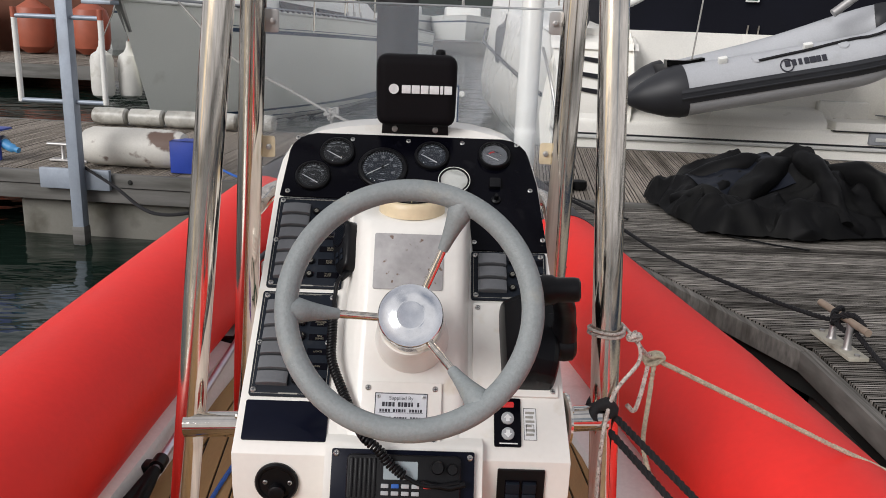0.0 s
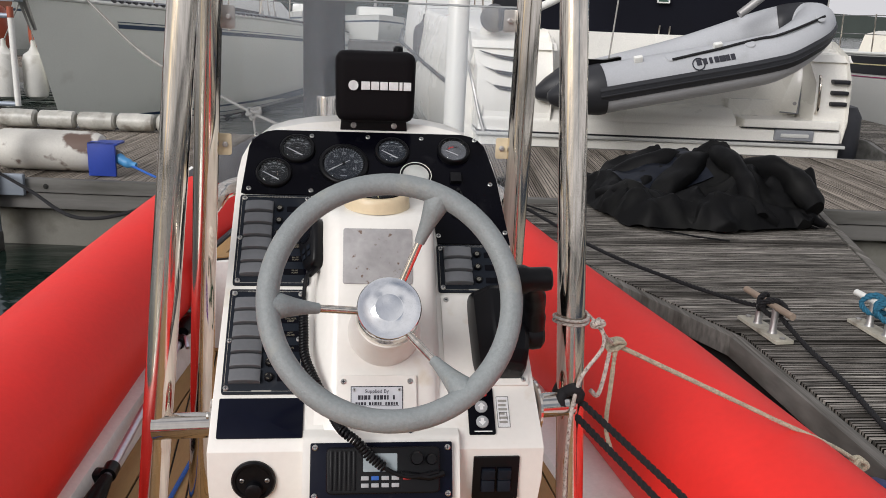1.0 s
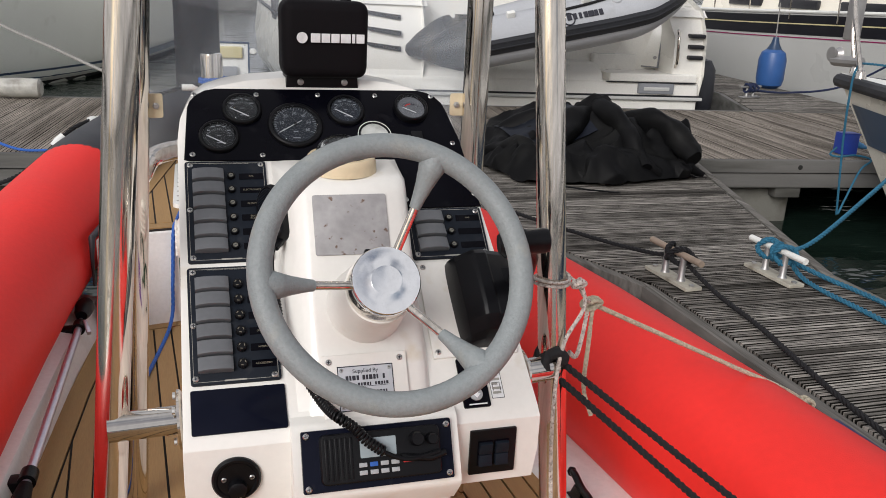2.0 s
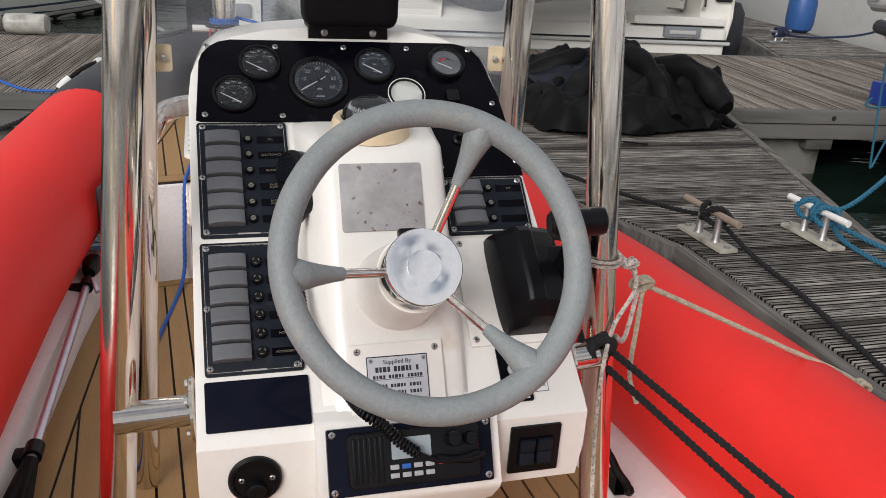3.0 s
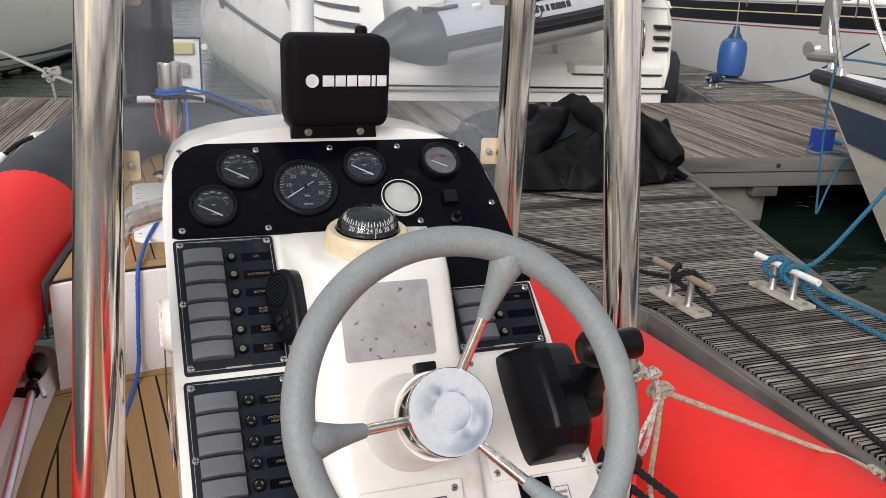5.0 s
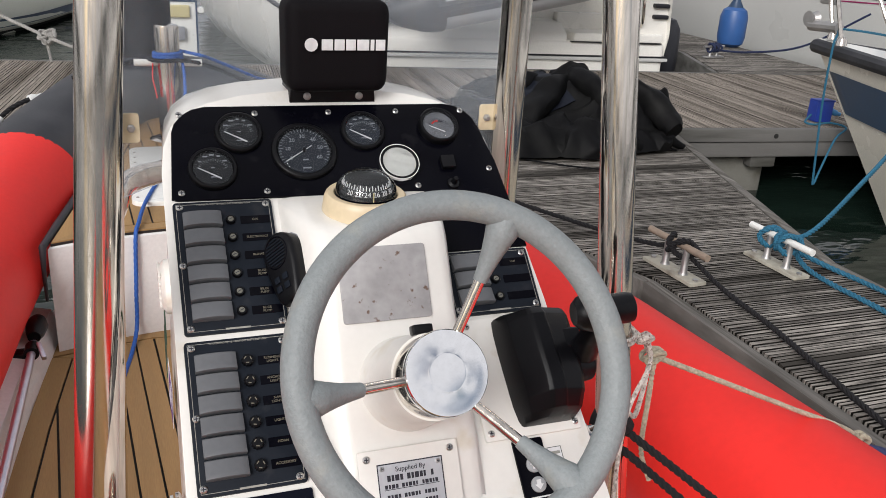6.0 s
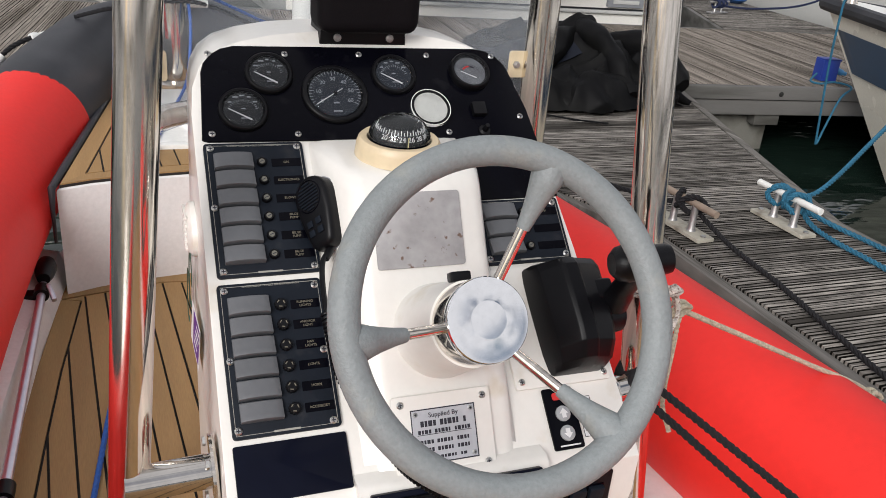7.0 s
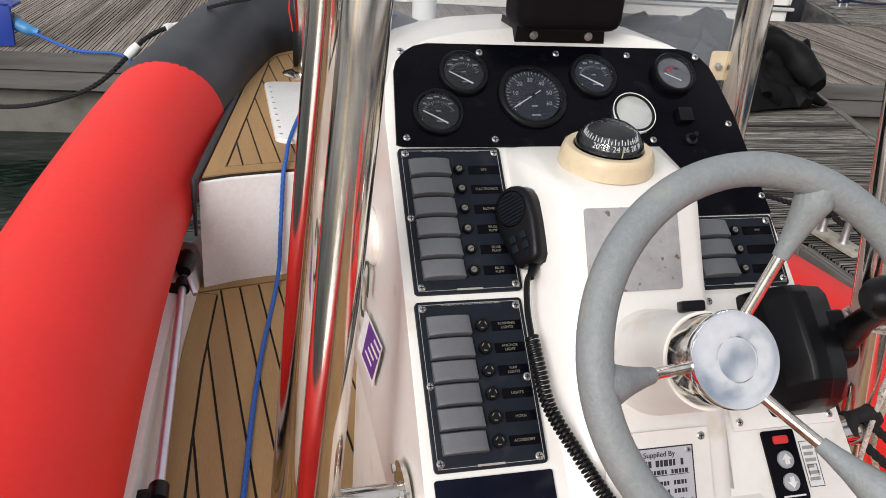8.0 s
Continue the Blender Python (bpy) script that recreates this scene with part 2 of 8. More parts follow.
GREEN_PRINT = mat("dark_green_print", (0.015, 0.06, 0.035), 0.5)
LCD = mat("grey_lcd", (0.28, 0.33, 0.35), 0.2, vary=0.05)
DIAL = mat("black_dial", (0.006, 0.007, 0.009), 0.5, vary=0.15)
DIAL_BLUE = mat("blue_grey_dial", (0.010, 0.014, 0.022), 0.5, vary=0.15)
# mottled grey paints a cloudy lens reflection onto the dial
DIAL_REFLECT = mat("cloud_reflection_dial", (0.050, 0.052, 0.058), 0.5, vary=0.55, scale=45, fine=0.2)
# dial paler than its own black: sky reflection mixed into the colour
DIAL_GREY = mat("reflection_grey_dial", (0.125, 0.128, 0.138), 0.6, vary=0.3, scale=40)
KEY_GREY = mat("grey_keys", (0.34, 0.35, 0.36), 0.5)
GUNK = mat("old_wood_handle", (0.27, 0.21, 0.16), 0.8, vary=0.2, scale=20, bump=0.3)
CREAM_PLATE = mat("cream_mount_plate", (0.42, 0.395, 0.325), 0.65, vary=0.15, scale=20, dirt=(0.22, 0.19, 0.15), dirt_at=(0.52, 0.75), dirt_scale=18)
LUG = mat("tan_bracket", (0.56, 0.47, 0.32), 0.5, vary=0.12, scale=30)

EDGE = glass("perspex_edge", (0.6, 0.64, 0.64), 0.45)
NAVY_PILE = mat("dark_pile_coating", (0.011, 0.010, 0.011), 0.65, spec=0.25, vary=0.25, scale=3, dirt=(0.05, 0.05, 0.052), dirt_at=(0.5, 0.8), dirt_scale=5)
DIRTY_WHITE = mat("stained_white_vinyl", (0.60, 0.58, 0.53), 0.55, vary=0.1, scale=5, dirt=(0.14, 0.09, 0.07), dirt_at=(0.60, 0.64), dirt_scale=4)
HULL_GREEN = mat("off_white_hull", (0.84, 0.85, 0.79), 0.32, vary=0.03, scale=1, coat=0.2, dirt=(0.56, 0.55, 0.47), dirt_at=(0.64, 0.9), dirt_scale=2.5)
GREY_STRIP = mat("grey_strip", (0.26, 0.27, 0.29), 0.45, vary=0.1)
FENDER_GREY = mat("grey_fender_cover", (0.10, 0.10, 0.105), 0.8, vary=0.15)
ROPE_NAVY = mat("navy_rope", (0.012, 0.02, 0.06), 0.85, fine=0.3, fine_scale=160, bump=0.5)
NAVY_BAND = mat("navy_band", (0.03, 0.065, 0.12), 0.35, vary=0.1)
NAVY_VINYL = mat("navy_fender_vinyl", (0.008, 0.02, 0.11), 0.4, vary=0.15, scale=6)
BUMPER_PVC = mat("grimy_clear_vinyl", (0.44, 0.43, 0.39), 0.35, vary=0.3, scale=9, dirt=(0.22, 0.20, 0.17), dirt_at=(0.5, 0.65), dirt_scale=7)
HILLS = mat("tree_line", (0.04, 0.05, 0.045), 0.9, vary=0.3, scale=0.05)

WATER = bpy.data.materials.new("harbour_water")
WATER.use_nodes = True
n_, l_ = WATER.node_tree.nodes, WATER.node_tree.links
b_ = n_["Principled BSDF"]
b_.inputs["Base Color"].default_value = (0.008, 0.016, 0.012, 1)
b_.inputs["Roughness"].default_value = 0.06
b_.inputs["IOR"].default_value = 1.33
tc_, mp_, w1, bp_ = (n_.new("ShaderNode" + k) for k in ("TexCoord", "Mapping", "TexNoise", "Bump"))
mp_.inputs["Scale"].default_value = (1.0, 2.2, 1.0)
w1.inputs["Scale"].default_value, w1.inputs["Detail"].default_value = 1.5, 3.5
l_.new(tc_.outputs["Object"], mp_.inputs["Vector"])
l_.new(mp_.outputs["Vector"], w1.inputs["Vector"])
bp_.inputs["Strength"].default_value, bp_.inputs["Distance"].default_value = 0.24, 0.12
l_.new(w1.outputs["Fac"], bp_.inputs["Height"])
l_.new(bp_.outputs["Normal"], b_.inputs["Normal"])


# ---- mesh tools ----
WORLD = {}


def thing(name, loc, label, category, group="", kind=""):
    ob = new(name)
    ob.empty_display_size = 0.05
    ob.matrix_basis = Matrix.Translation(loc)
    WORLD[ob] = Matrix.Translation(loc)
    return tagged(ob, label, category, group, kind)


def finish(bm, name, angle=35):
    me = bpy.data.meshes.new(name)
    bmesh.ops.recalc_face_normals(bm, faces=bm.faces)
    bm.to_mesh(me)
    bm.free()
    me.polygons.foreach_set("use_smooth", [True] * len(me.polygons))
    me.set_sharp_from_angle(angle=radians(angle))
    return me


def part(name, bm, material, parent=None, label="", angle=35):
    """Links a bmesh, in world metres, as one mesh under a thing or a part."""
    me = bm if isinstance(bm, bpy.types.Mesh) else finish(bm, name, angle)
    me.materials.append(material)
    ob = new(name, me)
    if parent is not None:
        ob.parent = parent
        ob.matrix_parent_inverse = WORLD.get(parent, Matrix()).inverted()
    WORLD[ob] = Matrix()
    if label:
        ob["label"] = label
    return ob


def solid(name, bm, material, label, category, group="", kind="", angle=35):
    return tagged(part(name, bm, material, None, "", angle), label, category, group, kind)


def bevelled(bm, width, seg=2, angle=25):
    if width > 0:
        es = [e for e in bm.edges if len(e.link_faces) == 2 and e.calc_face_angle(0) > radians(angle)]
        bmesh.ops.bevel(bm, geom=es, offset=width, segments=seg, profile=0.6, affect="EDGES", clamp_overlap=True)
    return bm


def box(x0, y0, z0, x1, y1, z1, bev=0.0, seg=2):
    bm = bmesh.new()
    bmesh.ops.create_cube(bm, size=1, matrix=Matrix.Translation(((x0 + x1) / 2, (y0 + y1) / 2, (z0 + z1) / 2)) @ Matrix.Diagonal((abs(x1 - x0), abs(y1 - y0), abs(z1 - z0), 1)))
    return bevelled(bm, bev, seg)


def rrect(x0, y0, x1, y1, r, n=4):
    pts = []
    for cx, cy, a0 in ((x1 - r, y1 - r, 0), (x0 + r, y1 - r, 90), (x0 + r, y0 + r, 180), (x1 - r, y0 + r, 270)):
        pts += [(cx + r * math.cos(radians(a0 + 90 * i / n)), cy + r * math.sin(radians(a0 + 90 * i / n))) for i in range(n + 1)]
    return pts


def prism(pts, z0, z1, bev=0.0, seg=2):
    """An outline in x and y, raised from z0 to z1, its upper rim rounded."""
    bm = bmesh.new()
    low = [bm.verts.new((x, y, z0)) for x, y in pts]
    f = bm.faces.new(low)
    bmesh.ops.recalc_face_normals(bm, faces=[f])
    up = [bm.verts.new((x, y, z1)) for x, y in pts]
    g = bm.faces.new(up)
    for i in range(len(pts)):
        j = (i + 1) % len(pts)
        bm.faces.new((low[i], low[j], up[j], up[i]))
    bmesh.ops.recalc_face_normals(bm, faces=bm.faces)
    if bev:
        bmesh.ops.bevel(bm, geom=list(g.edges), offset=bev, segments=seg, profile=0.6, affect="EDGES", clamp_overlap=True)
    return bm


def lathe(profile, n=32):
    """A profile of (radius, height) turned round z."""
    bm = bmesh.new()
    rings = []
    for r, z in profile:
        if r < 1e-6:
            rings.append([bm.verts.new((0, 0, z))])
        else:
            rings.append([bm.verts.new((r * math.cos(2 * math.pi * i / n), r * math.sin(2 * math.pi * i / n), z)) for i in range(n)])
    for a, b in zip(rings, rings[1:]):
        for i in range(n):
            j = (i + 1) % n
            if len(a) == 1 and len(b) > 1:
                bm.faces.new((a[0], b[i], b[j]))
            elif len(b) == 1 and len(a) > 1:
                bm.faces.new((a[i], a[j], b[0]))
            elif len(a) > 1:
                bm.faces.new((a[i], a[j], b[j], b[i]))
    for ring in (rings[0], rings[-1]):
        if len(ring) > 1:
            bm.faces.new(ring)
    return bm


def curve(points, n=10):
    """A smooth way through points."""
    p = [Vector(q) for q in points]
    if len(p) < 3:
        return [p[0].lerp(p[1], i / n) for i in range(n + 1)]
    p = [p[0] * 2 - p[1]] + p + [p[-1] * 2 - p[-2]]
    out = []
    for a, b, c, d in zip(p, p[1:], p[2:], p[3:]):
        for i in range(n):
            t = i / n
            out.append(0.5 * ((2 * b) + (c - a) * t + (2 * a - 5 * b + 4 * c - d) * t * t + (3 * b - 3 * c + d - a) * t ** 3))
    return out + [p[-2]]


def sweep(points, radius, n=12, closed=False, twist=0.0, squash=1.0):
    """A tube along points; radius may be a list."""
    pts = [Vector(q) for q in points]
    rad = radius if isinstance(radius, (list, tuple)) else [radius] * len(pts)
    bm = bmesh.new()
    tang = []
    for i in range(len(pts)):
        a = pts[i - 1] if i or closed else pts[0]
        b = pts[(i + 1) % len(pts)] if i < len(pts) - 1 or closed else pts[-1]
        tang.append((b - a).normalized())
    up = Vector((0, 0, 1)) if abs(tang[0].z) < 0.9 else Vector((1, 0, 0))
    nrm = (up - tang[0] * up.dot(tang[0])).normalized()
    rings = []
    for i, (q, t) in enumerate(zip(pts, tang)):
        nrm = (nrm - t * nrm.dot(t)).normalized()
        side = t.cross(nrm)
        rings.append([bm.verts.new(q + rad[i] * (nrm * math.cos(2 * math.pi * k / n + twist * i) * squash + side * math.sin(2 * math.pi * k / n + twist * i))) for k in range(n)])
    pairs = list(zip(rings, rings[1:])) + ([(rings[-1], rings[0])] if closed else [])
    for a, b in pairs:
        for k in range(n):
            j = (k + 1) % n
            bm.faces.new((a[k], a[j], b[j], b[k]))
    if not closed:
        bm.faces.new(rings[0])
        bm.faces.new(rings[-1])
    return bm


def rope(points, r, n=10, strands=3, lay=0.06, smooth=True, cut=0.48):
    """A laid rope: strands wound round one another along a way."""
    way = curve(points, n) if smooth else [Vector(q) for q in points]
    # even spacing along the way
    out, step = [way[0]], max(r * 0.9, 0.003)
    for a, b in zip(way, way[1:]):
        d = (b - a).length
        k = max(1, int(d / step))
        out += [a.lerp(b, (i + 1) / k) for i in range(k)]
    bm = bmesh.new()
    tang = [(out[min(i + 1, len(out) - 1)] - out[max(i - 1, 0)]).normalized() for i in range(len(out))]
    up = Vector((0, 0, 1)) if abs(tang[0].z) < 0.9 else Vector((1, 0, 0))
    nrm = (up - tang[0] * up.dot(tang[0])).normalized()
    frames, run = [], 0.0
    for i, t in enumerate(tang):
        if i:
            run += (out[i] - out[i - 1]).length
        nrm = (nrm - t * nrm.dot(t)).normalized()
        frames.append((out[i], nrm.copy(), t.cross(nrm), run))
    for s in range(strands):
        rings = []
        for q, a, b, d in frames:
            ang = 2 * math.pi * (s / strands + d / lay)
            c = q + (a * math.cos(ang) + b * math.sin(ang)) * r * cut
            rings.append([bm.verts.new(c + r * (1.04 - cut) * (a * math.cos(2 * math.pi * k / 6) + b * math.sin(2 * math.pi * k / 6))) for k in range(6)])
        for u, v in zip(rings, rings[1:]):
            for k in range(6):
                bm.faces.new((u[k], u[(k + 1) % 6], v[(k + 1) % 6], v[k]))
        bm.faces.new(rings[0])
        bm.faces.new(rings[-1])
    return bm


def join(*bms):
    out = bmesh.new()
    for b in bms:
        me = bpy.data.meshes.new("joined")
        b.to_mesh(me)
        b.free()
        out.from_mesh(me)
        bpy.data.meshes.remove(me)
    return out


def moved(bm, m):
    bm.transform(m)
    return bm


def axes(origin, x, y, z):
    m = Matrix.Identity(4)
    for i, v in enumerate((x, y, z)):
        m.col[i] = (*Vector(v), 0)
    m.col[3] = (*Vector(origin), 1)
    return m


def along(origin, direction):
    """A frame whose z runs along a direction."""
    return Matrix.Translation(origin) @ Vector(direction).to_track_quat("Z", "Y").to_matrix().to_4x4()


def text(words, size, m, parent, material, name="lettering", depth=0.0006):
    cu = bpy.data.curves.new(name, "FONT")
    cu.body, cu.size, cu.align_x, cu.align_y, cu.extrude = words, size, "CENTER", "CENTER", depth / 2
    cu.resolution_u = 3
    tmp = bpy.data.objects.new("tmp_text", cu)
    me = bpy.data.meshes.new_from_object(tmp)
    bpy.data.objects.remove(tmp)
    me.transform(m)
    return part(name, me, material, parent)


def loft(rows, caps=True):
    """A skin over rows of equal length."""
    bm = bmesh.new()
    vs = [[bm.verts.new(p) for p in r] for r in rows]
    for a, b in zip(vs, vs[1:]):
        for i in range(len(a) - 1):
            bm.faces.new((a[i], a[i + 1], b[i + 1], b[i]))
    if caps:
        bm.faces.new(vs[0])
        bm.faces.new(vs[-1])
    bmesh.ops.remove_doubles(bm, verts=bm.verts, dist=1e-5)
    return bm


# ---- setting: water, walkway, finger ----
def dock(u, v, z):
    """u along the walkway, v away from its near edge."""
    return Vector((u * 0.995 + v * 0.1, 4.87 - u * 0.1 + v * 0.995, z))


DOCK = axes(dock(0, 0, 0), (0.995, -0.1, 0), (0.1, 0.995, 0), (0, 0, 1))
DECK, SEA, FLOOR = 0.35, -0.10, 0.265

bm = bmesh.new()
bmesh.ops.create_grid(bm, x_segments=2, y_segments=2, size=1500, matrix=Matrix.Translation((0, 0, SEA)))
tagged(part("water", bm, WATER), "dark green rippled harbour water between the boats", "water", kind="structure")

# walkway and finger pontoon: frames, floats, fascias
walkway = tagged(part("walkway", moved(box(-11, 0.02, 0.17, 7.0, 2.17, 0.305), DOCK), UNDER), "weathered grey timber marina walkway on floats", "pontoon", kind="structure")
part("fascia_top", moved(box(-11, -0.035, 0.262, 7.0, 0.02, 0.345, 0.006), DOCK), FASCIA, walkway)
part("fascia_low", moved(box(-11, -0.018, 0.158, 7.0, 0.03, 0.256, 0.006), DOCK), FASCIA, walkway)
for u in (-6.4, -4.9, -3.4, -1.9, -0.4, 2.78, 3.62, 5.1):
    part("fascia_bolt", moved(lathe([(0.017, 0), (0.016, 0.004), (0.009, 0.005), (0.009, 0.010), (0, 0.010)], 12), DOCK @ along((u, -0.034, 0.300), (0, -1, 0))), UNDER, walkway)
part("fascia_back", moved(box(-11, 2.17, 0.12, 7.0, 2.215, 0.345, 0.006), DOCK), FASCIA, walkway)
for i, (a, b) in enumerate(((-10.5, -7.3), (-6.9, -4.6), (-2.72, -0.4), (0.0, 2.2), (2.75, 3.66), (5.9, 7.0))):
    part("float", moved(box(a, 0.08, -0.35, b, 2.45, 0.14, 0.04, 3), DOCK), CONCRETE, walkway)
part("bracket", moved(box(3.49, 0.0, 0.085, 3.675, 0.16, 0.157, 0.008), DOCK), FASCIA, walkway)


def finger_x(y):
    """The finger's two edges at a given y; it splays towards the walkway."""
    t = max(0.0, y - 2.43)
    return 1.34 - 0.372 * t, 2.09 + 0.335 * t


def finger_poly(off, z0, z1):
    ys = (-3.0, 2.43, 4.74)
    pts = [(finger_x(y)[0] + off, y) for y in ys] + [(finger_x(y)[1] - off, y - (0.16 if y > 4 else 0)) for y in ys[::-1]]
    return prism(pts, z0, z1)


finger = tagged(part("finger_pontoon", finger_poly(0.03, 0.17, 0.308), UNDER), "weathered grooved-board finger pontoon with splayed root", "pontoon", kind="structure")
for side, sign in ((0, -1), (1, 1)):
    for ya, yb in ((-3.0, 2.43), (2.432, 4.70 if side == 0 else 4.52)):
        a, b = (finger_x(ya)[side], ya), (finger_x(yb)[side], yb)
        q = [a, b, (b[0] + sign * 0.045, b[1]), (a[0] + sign * 0.045, a[1])]
        part("fascia", prism(q, 0.272, 0.347, 0.008), KERB, finger)
part("float", box(1.42, -2.8, -0.35, 2.0, 0.2, 0.15, 0.04, 3), CONCRETE, finger)
part("float", box(1.42, 1.0, -0.35, 2.0, 2.6, 0.15, 0.04, 3), CONCRETE, finger)

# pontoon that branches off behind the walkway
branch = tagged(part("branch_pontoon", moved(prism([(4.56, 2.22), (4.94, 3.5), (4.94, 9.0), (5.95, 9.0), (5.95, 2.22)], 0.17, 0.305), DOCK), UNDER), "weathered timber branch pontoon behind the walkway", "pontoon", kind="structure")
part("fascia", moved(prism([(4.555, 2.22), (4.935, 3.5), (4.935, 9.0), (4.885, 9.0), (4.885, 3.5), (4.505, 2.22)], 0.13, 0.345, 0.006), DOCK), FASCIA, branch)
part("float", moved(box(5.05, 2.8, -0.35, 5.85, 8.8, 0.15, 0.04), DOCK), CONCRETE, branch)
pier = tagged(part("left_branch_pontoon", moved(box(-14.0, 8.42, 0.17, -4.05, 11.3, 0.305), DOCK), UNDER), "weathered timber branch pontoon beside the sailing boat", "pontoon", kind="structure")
part("fascia", moved(box(-14.0, 8.37, 0.12, -4.05, 8.42, 0.345, 0.006), DOCK), FASCIA, pier)
part("fascia", moved(box(-4.05, 8.37, 0.12, -4.0, 11.3, 0.345, 0.006), DOCK), FASCIA, pier)


def board_mesh(length, width, grooves=6, thick=0.036, cut=(0.0, 0.0), gw=0.0044, seedv=0):
    """A deck board with ridged top; it runs along y from 0 to length."""
    rnd, wide = random.Random(seedv), gw
    grooves += rnd.choice((-1, 0, 0, 1))
    prof = [(-width / 2, 0.0), (-width / 2, thick - 0.003)]
    step = width / (grooves + 1)
    for i in range(grooves):
        c = -width / 2 + step * (i + 1) + rnd.uniform(-0.0030, 0.0030)
        gw = wide * rnd.uniform(0.35, 1.25)
        prof += [(c - gw, thick - 0.001), (c - gw * 0.9, thick - 0.016), (c + gw * 0.9, thick - 0.016), (c + gw, thick - 0.001)]
    prof += [(width / 2, thick - 0.003), (width / 2, 0.0)]
    bm = bmesh.new()
    a = [bm.verts.new((x, cut[0] * x, z)) for x, z in prof]
    b = [bm.verts.new((x, length + cut[1] * x, z)) for x, z in prof]
    for i in range(len(prof) - 1):
        f = bm.faces.new((a[i], b[i], b[i + 1], a[i + 1]))
        # groove walls, floors and board sides take the darker second material
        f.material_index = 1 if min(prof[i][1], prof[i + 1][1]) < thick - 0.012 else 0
    bm.faces.new(a)
    bm.faces.new(b)
    return finish(bm, "board", 20)


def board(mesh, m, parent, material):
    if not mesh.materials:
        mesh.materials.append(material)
        mesh.materials.append(GROOVE_BLACK)
    ob = new("board", mesh)
    ob.parent = parent
    ob.matrix_parent_inverse = WORLD.get(parent, Matrix()).inverted()
    ob.matrix_basis = m
    return ob


# ---- the RIB: tubes, floor, step, foredeck ----
def left_axis(y):
    k = max(0.0, (y - 1.8) / 1.2) ** 2.2
    return Vector((-0.874 + 0.056 * (y - 1) + 0.075 * k, y, 0.448 + 0.028 * (y - 1) + 0.041 * k))


def right_axis(y):
    k = max(0.0, (y - 1.8) / 1.2) ** 2.2
    return Vector((0.843 - 0.11 * (y - 1) - 0.08 * max(0.0, y - 1.7) ** 1.2, y, 0.415 + 0.014 * (y - 1) + 0.04 * k))


RT, RL = 0.198, 0.190
rib = thing("inflatable_boat", (-0.02, 1.5, FLOOR), "red and black rigid inflatable boat moored beside a finger pontoon", "boat")
bow_l = [left_axis(2.95), left_axis(3.1), left_axis(3.3), Vector((-0.515, 3.75, 0.60)), Vector((-0.39, 4.10, 0.62)), Vector((-0.12, 4.27, 0.63)), Vector((0.13, 4.08, 0.61)), Vector((0.32, 3.70, 0.57)), right_axis(3.3), right_axis(3.1), right_axis(2.95)]
part("side_tube", sweep([left_axis(y) for y in (-2.6, -1, 0, 1, 1.8, 2.1, 2.4, 2.7, 2.9, 3.15)], RL, 48), RED, rib, "red inflated fabric tube", 60)
part("side_tube", sweep([right_axis(y) for y in (-2.6, -1, 0, 1, 1.8, 2.1, 2.4, 2.7, 2.9, 3.05)], RT, 48), RED, rib, "red inflated fabric tube", 60)
bowway = curve(bow_l, 8)
part("bow_tube", sweep(bowway, [RL - 0.003 + 0.014 * i / len(bowway) for i in range(len(bowway))], 40), BLACK_TUBE, rib, "black inflated bow tube with worn fabric", 60)
# seam tape where red meets black, and rubbing strakes
for ax, s in ((left_axis, -1), (right_axis, 1)):
    part("rubbing_strake", sweep([ax(y) + Vector((s * RT * 0.97, 0, -0.06)) for y in (-2.6, 0, 1.8, 2.4, 3.0)], 0.022, 10), BLACK_TUBE, rib)

# inner hull: floor pan and liners
def liner(ax, s, prof):
    return loft([[(ax(y).x - s * d, y, FLOOR + h) for d, h in prof] for y in (-2.5, -1, 0, 1, 1.8, 2.2, 2.62)])


part("hull_liner", liner(left_axis, -1, ((0.204, -0.02), (0.204, 0.012), (0.198, 0.035), (0.182, 0.085), (0.12, 0.10), (0.12, -0.02))), GELCOAT_IN, rib, "white moulded liner along the tube")
part("hull_liner", liner(right_axis, 1, ((0.300, -0.02), (0.300, 0.008), (0.290, 0.020), (0.200, 0.030), (0.12, 0.030), (0.12, -0.02))), GELCOAT_IN, rib, "white moulded ledge along the tube")
part("hull_bottom", loft([[(-0.85, y, 0.1), (0, y, -0.35), (0.8, y, 0.1), (0.62, y, FLOOR - 0.02), (-0.68, y, FLOOR - 0.02)] for y in (-2.6, 2.6)] + [[(-0.1, 4.0, 0.25), (-0.1, 4.0, 0.2), (-0.05, 4.0, 0.25), (-0.06, 4.0, 0.28), (-0.1, 4.0, 0.28)]]), GELCOAT_IN, rib)
part("caulking_bed", loft([[(left_axis(y).x + 0.203, y, FLOOR - 0.018), (right_axis(y).x - 0.21, y, FLOOR - 0.018), (right_axis(y).x - 0.21, y, FLOOR - 0.003), (left_axis(y).x + 0.203, y, FLOOR - 0.003)] for y in (-2.5, 2.66)]), CAULK, rib)

# step up to the foredeck: straight sides, round bow, hollowed step
FORE = 0.585
side_y = [2.5 + 1.3 * i / 9 for i in range(10)]
fore_left = [(-0.548 + 0.152 * (y - 2.5), y) for y in side_y]
fore_bow = [(-0.10 + 0.25 * math.cos(radians(a)), 3.8 + 0.27 * math.sin(radians(a))) for a in range(165, 10, -15)]
fore_right = [(0.47 - 0.246 * (y - 2.5), y) for y in side_y[::-1]]
fore_front = [(0.47 - 1.018 * k / 12, 2.5 + 0.085 * math.sin(math.pi * k / 12) ** 0.7) for k in range(1, 12)]
whole = fore_left + fore_bow + fore_right + fore_front


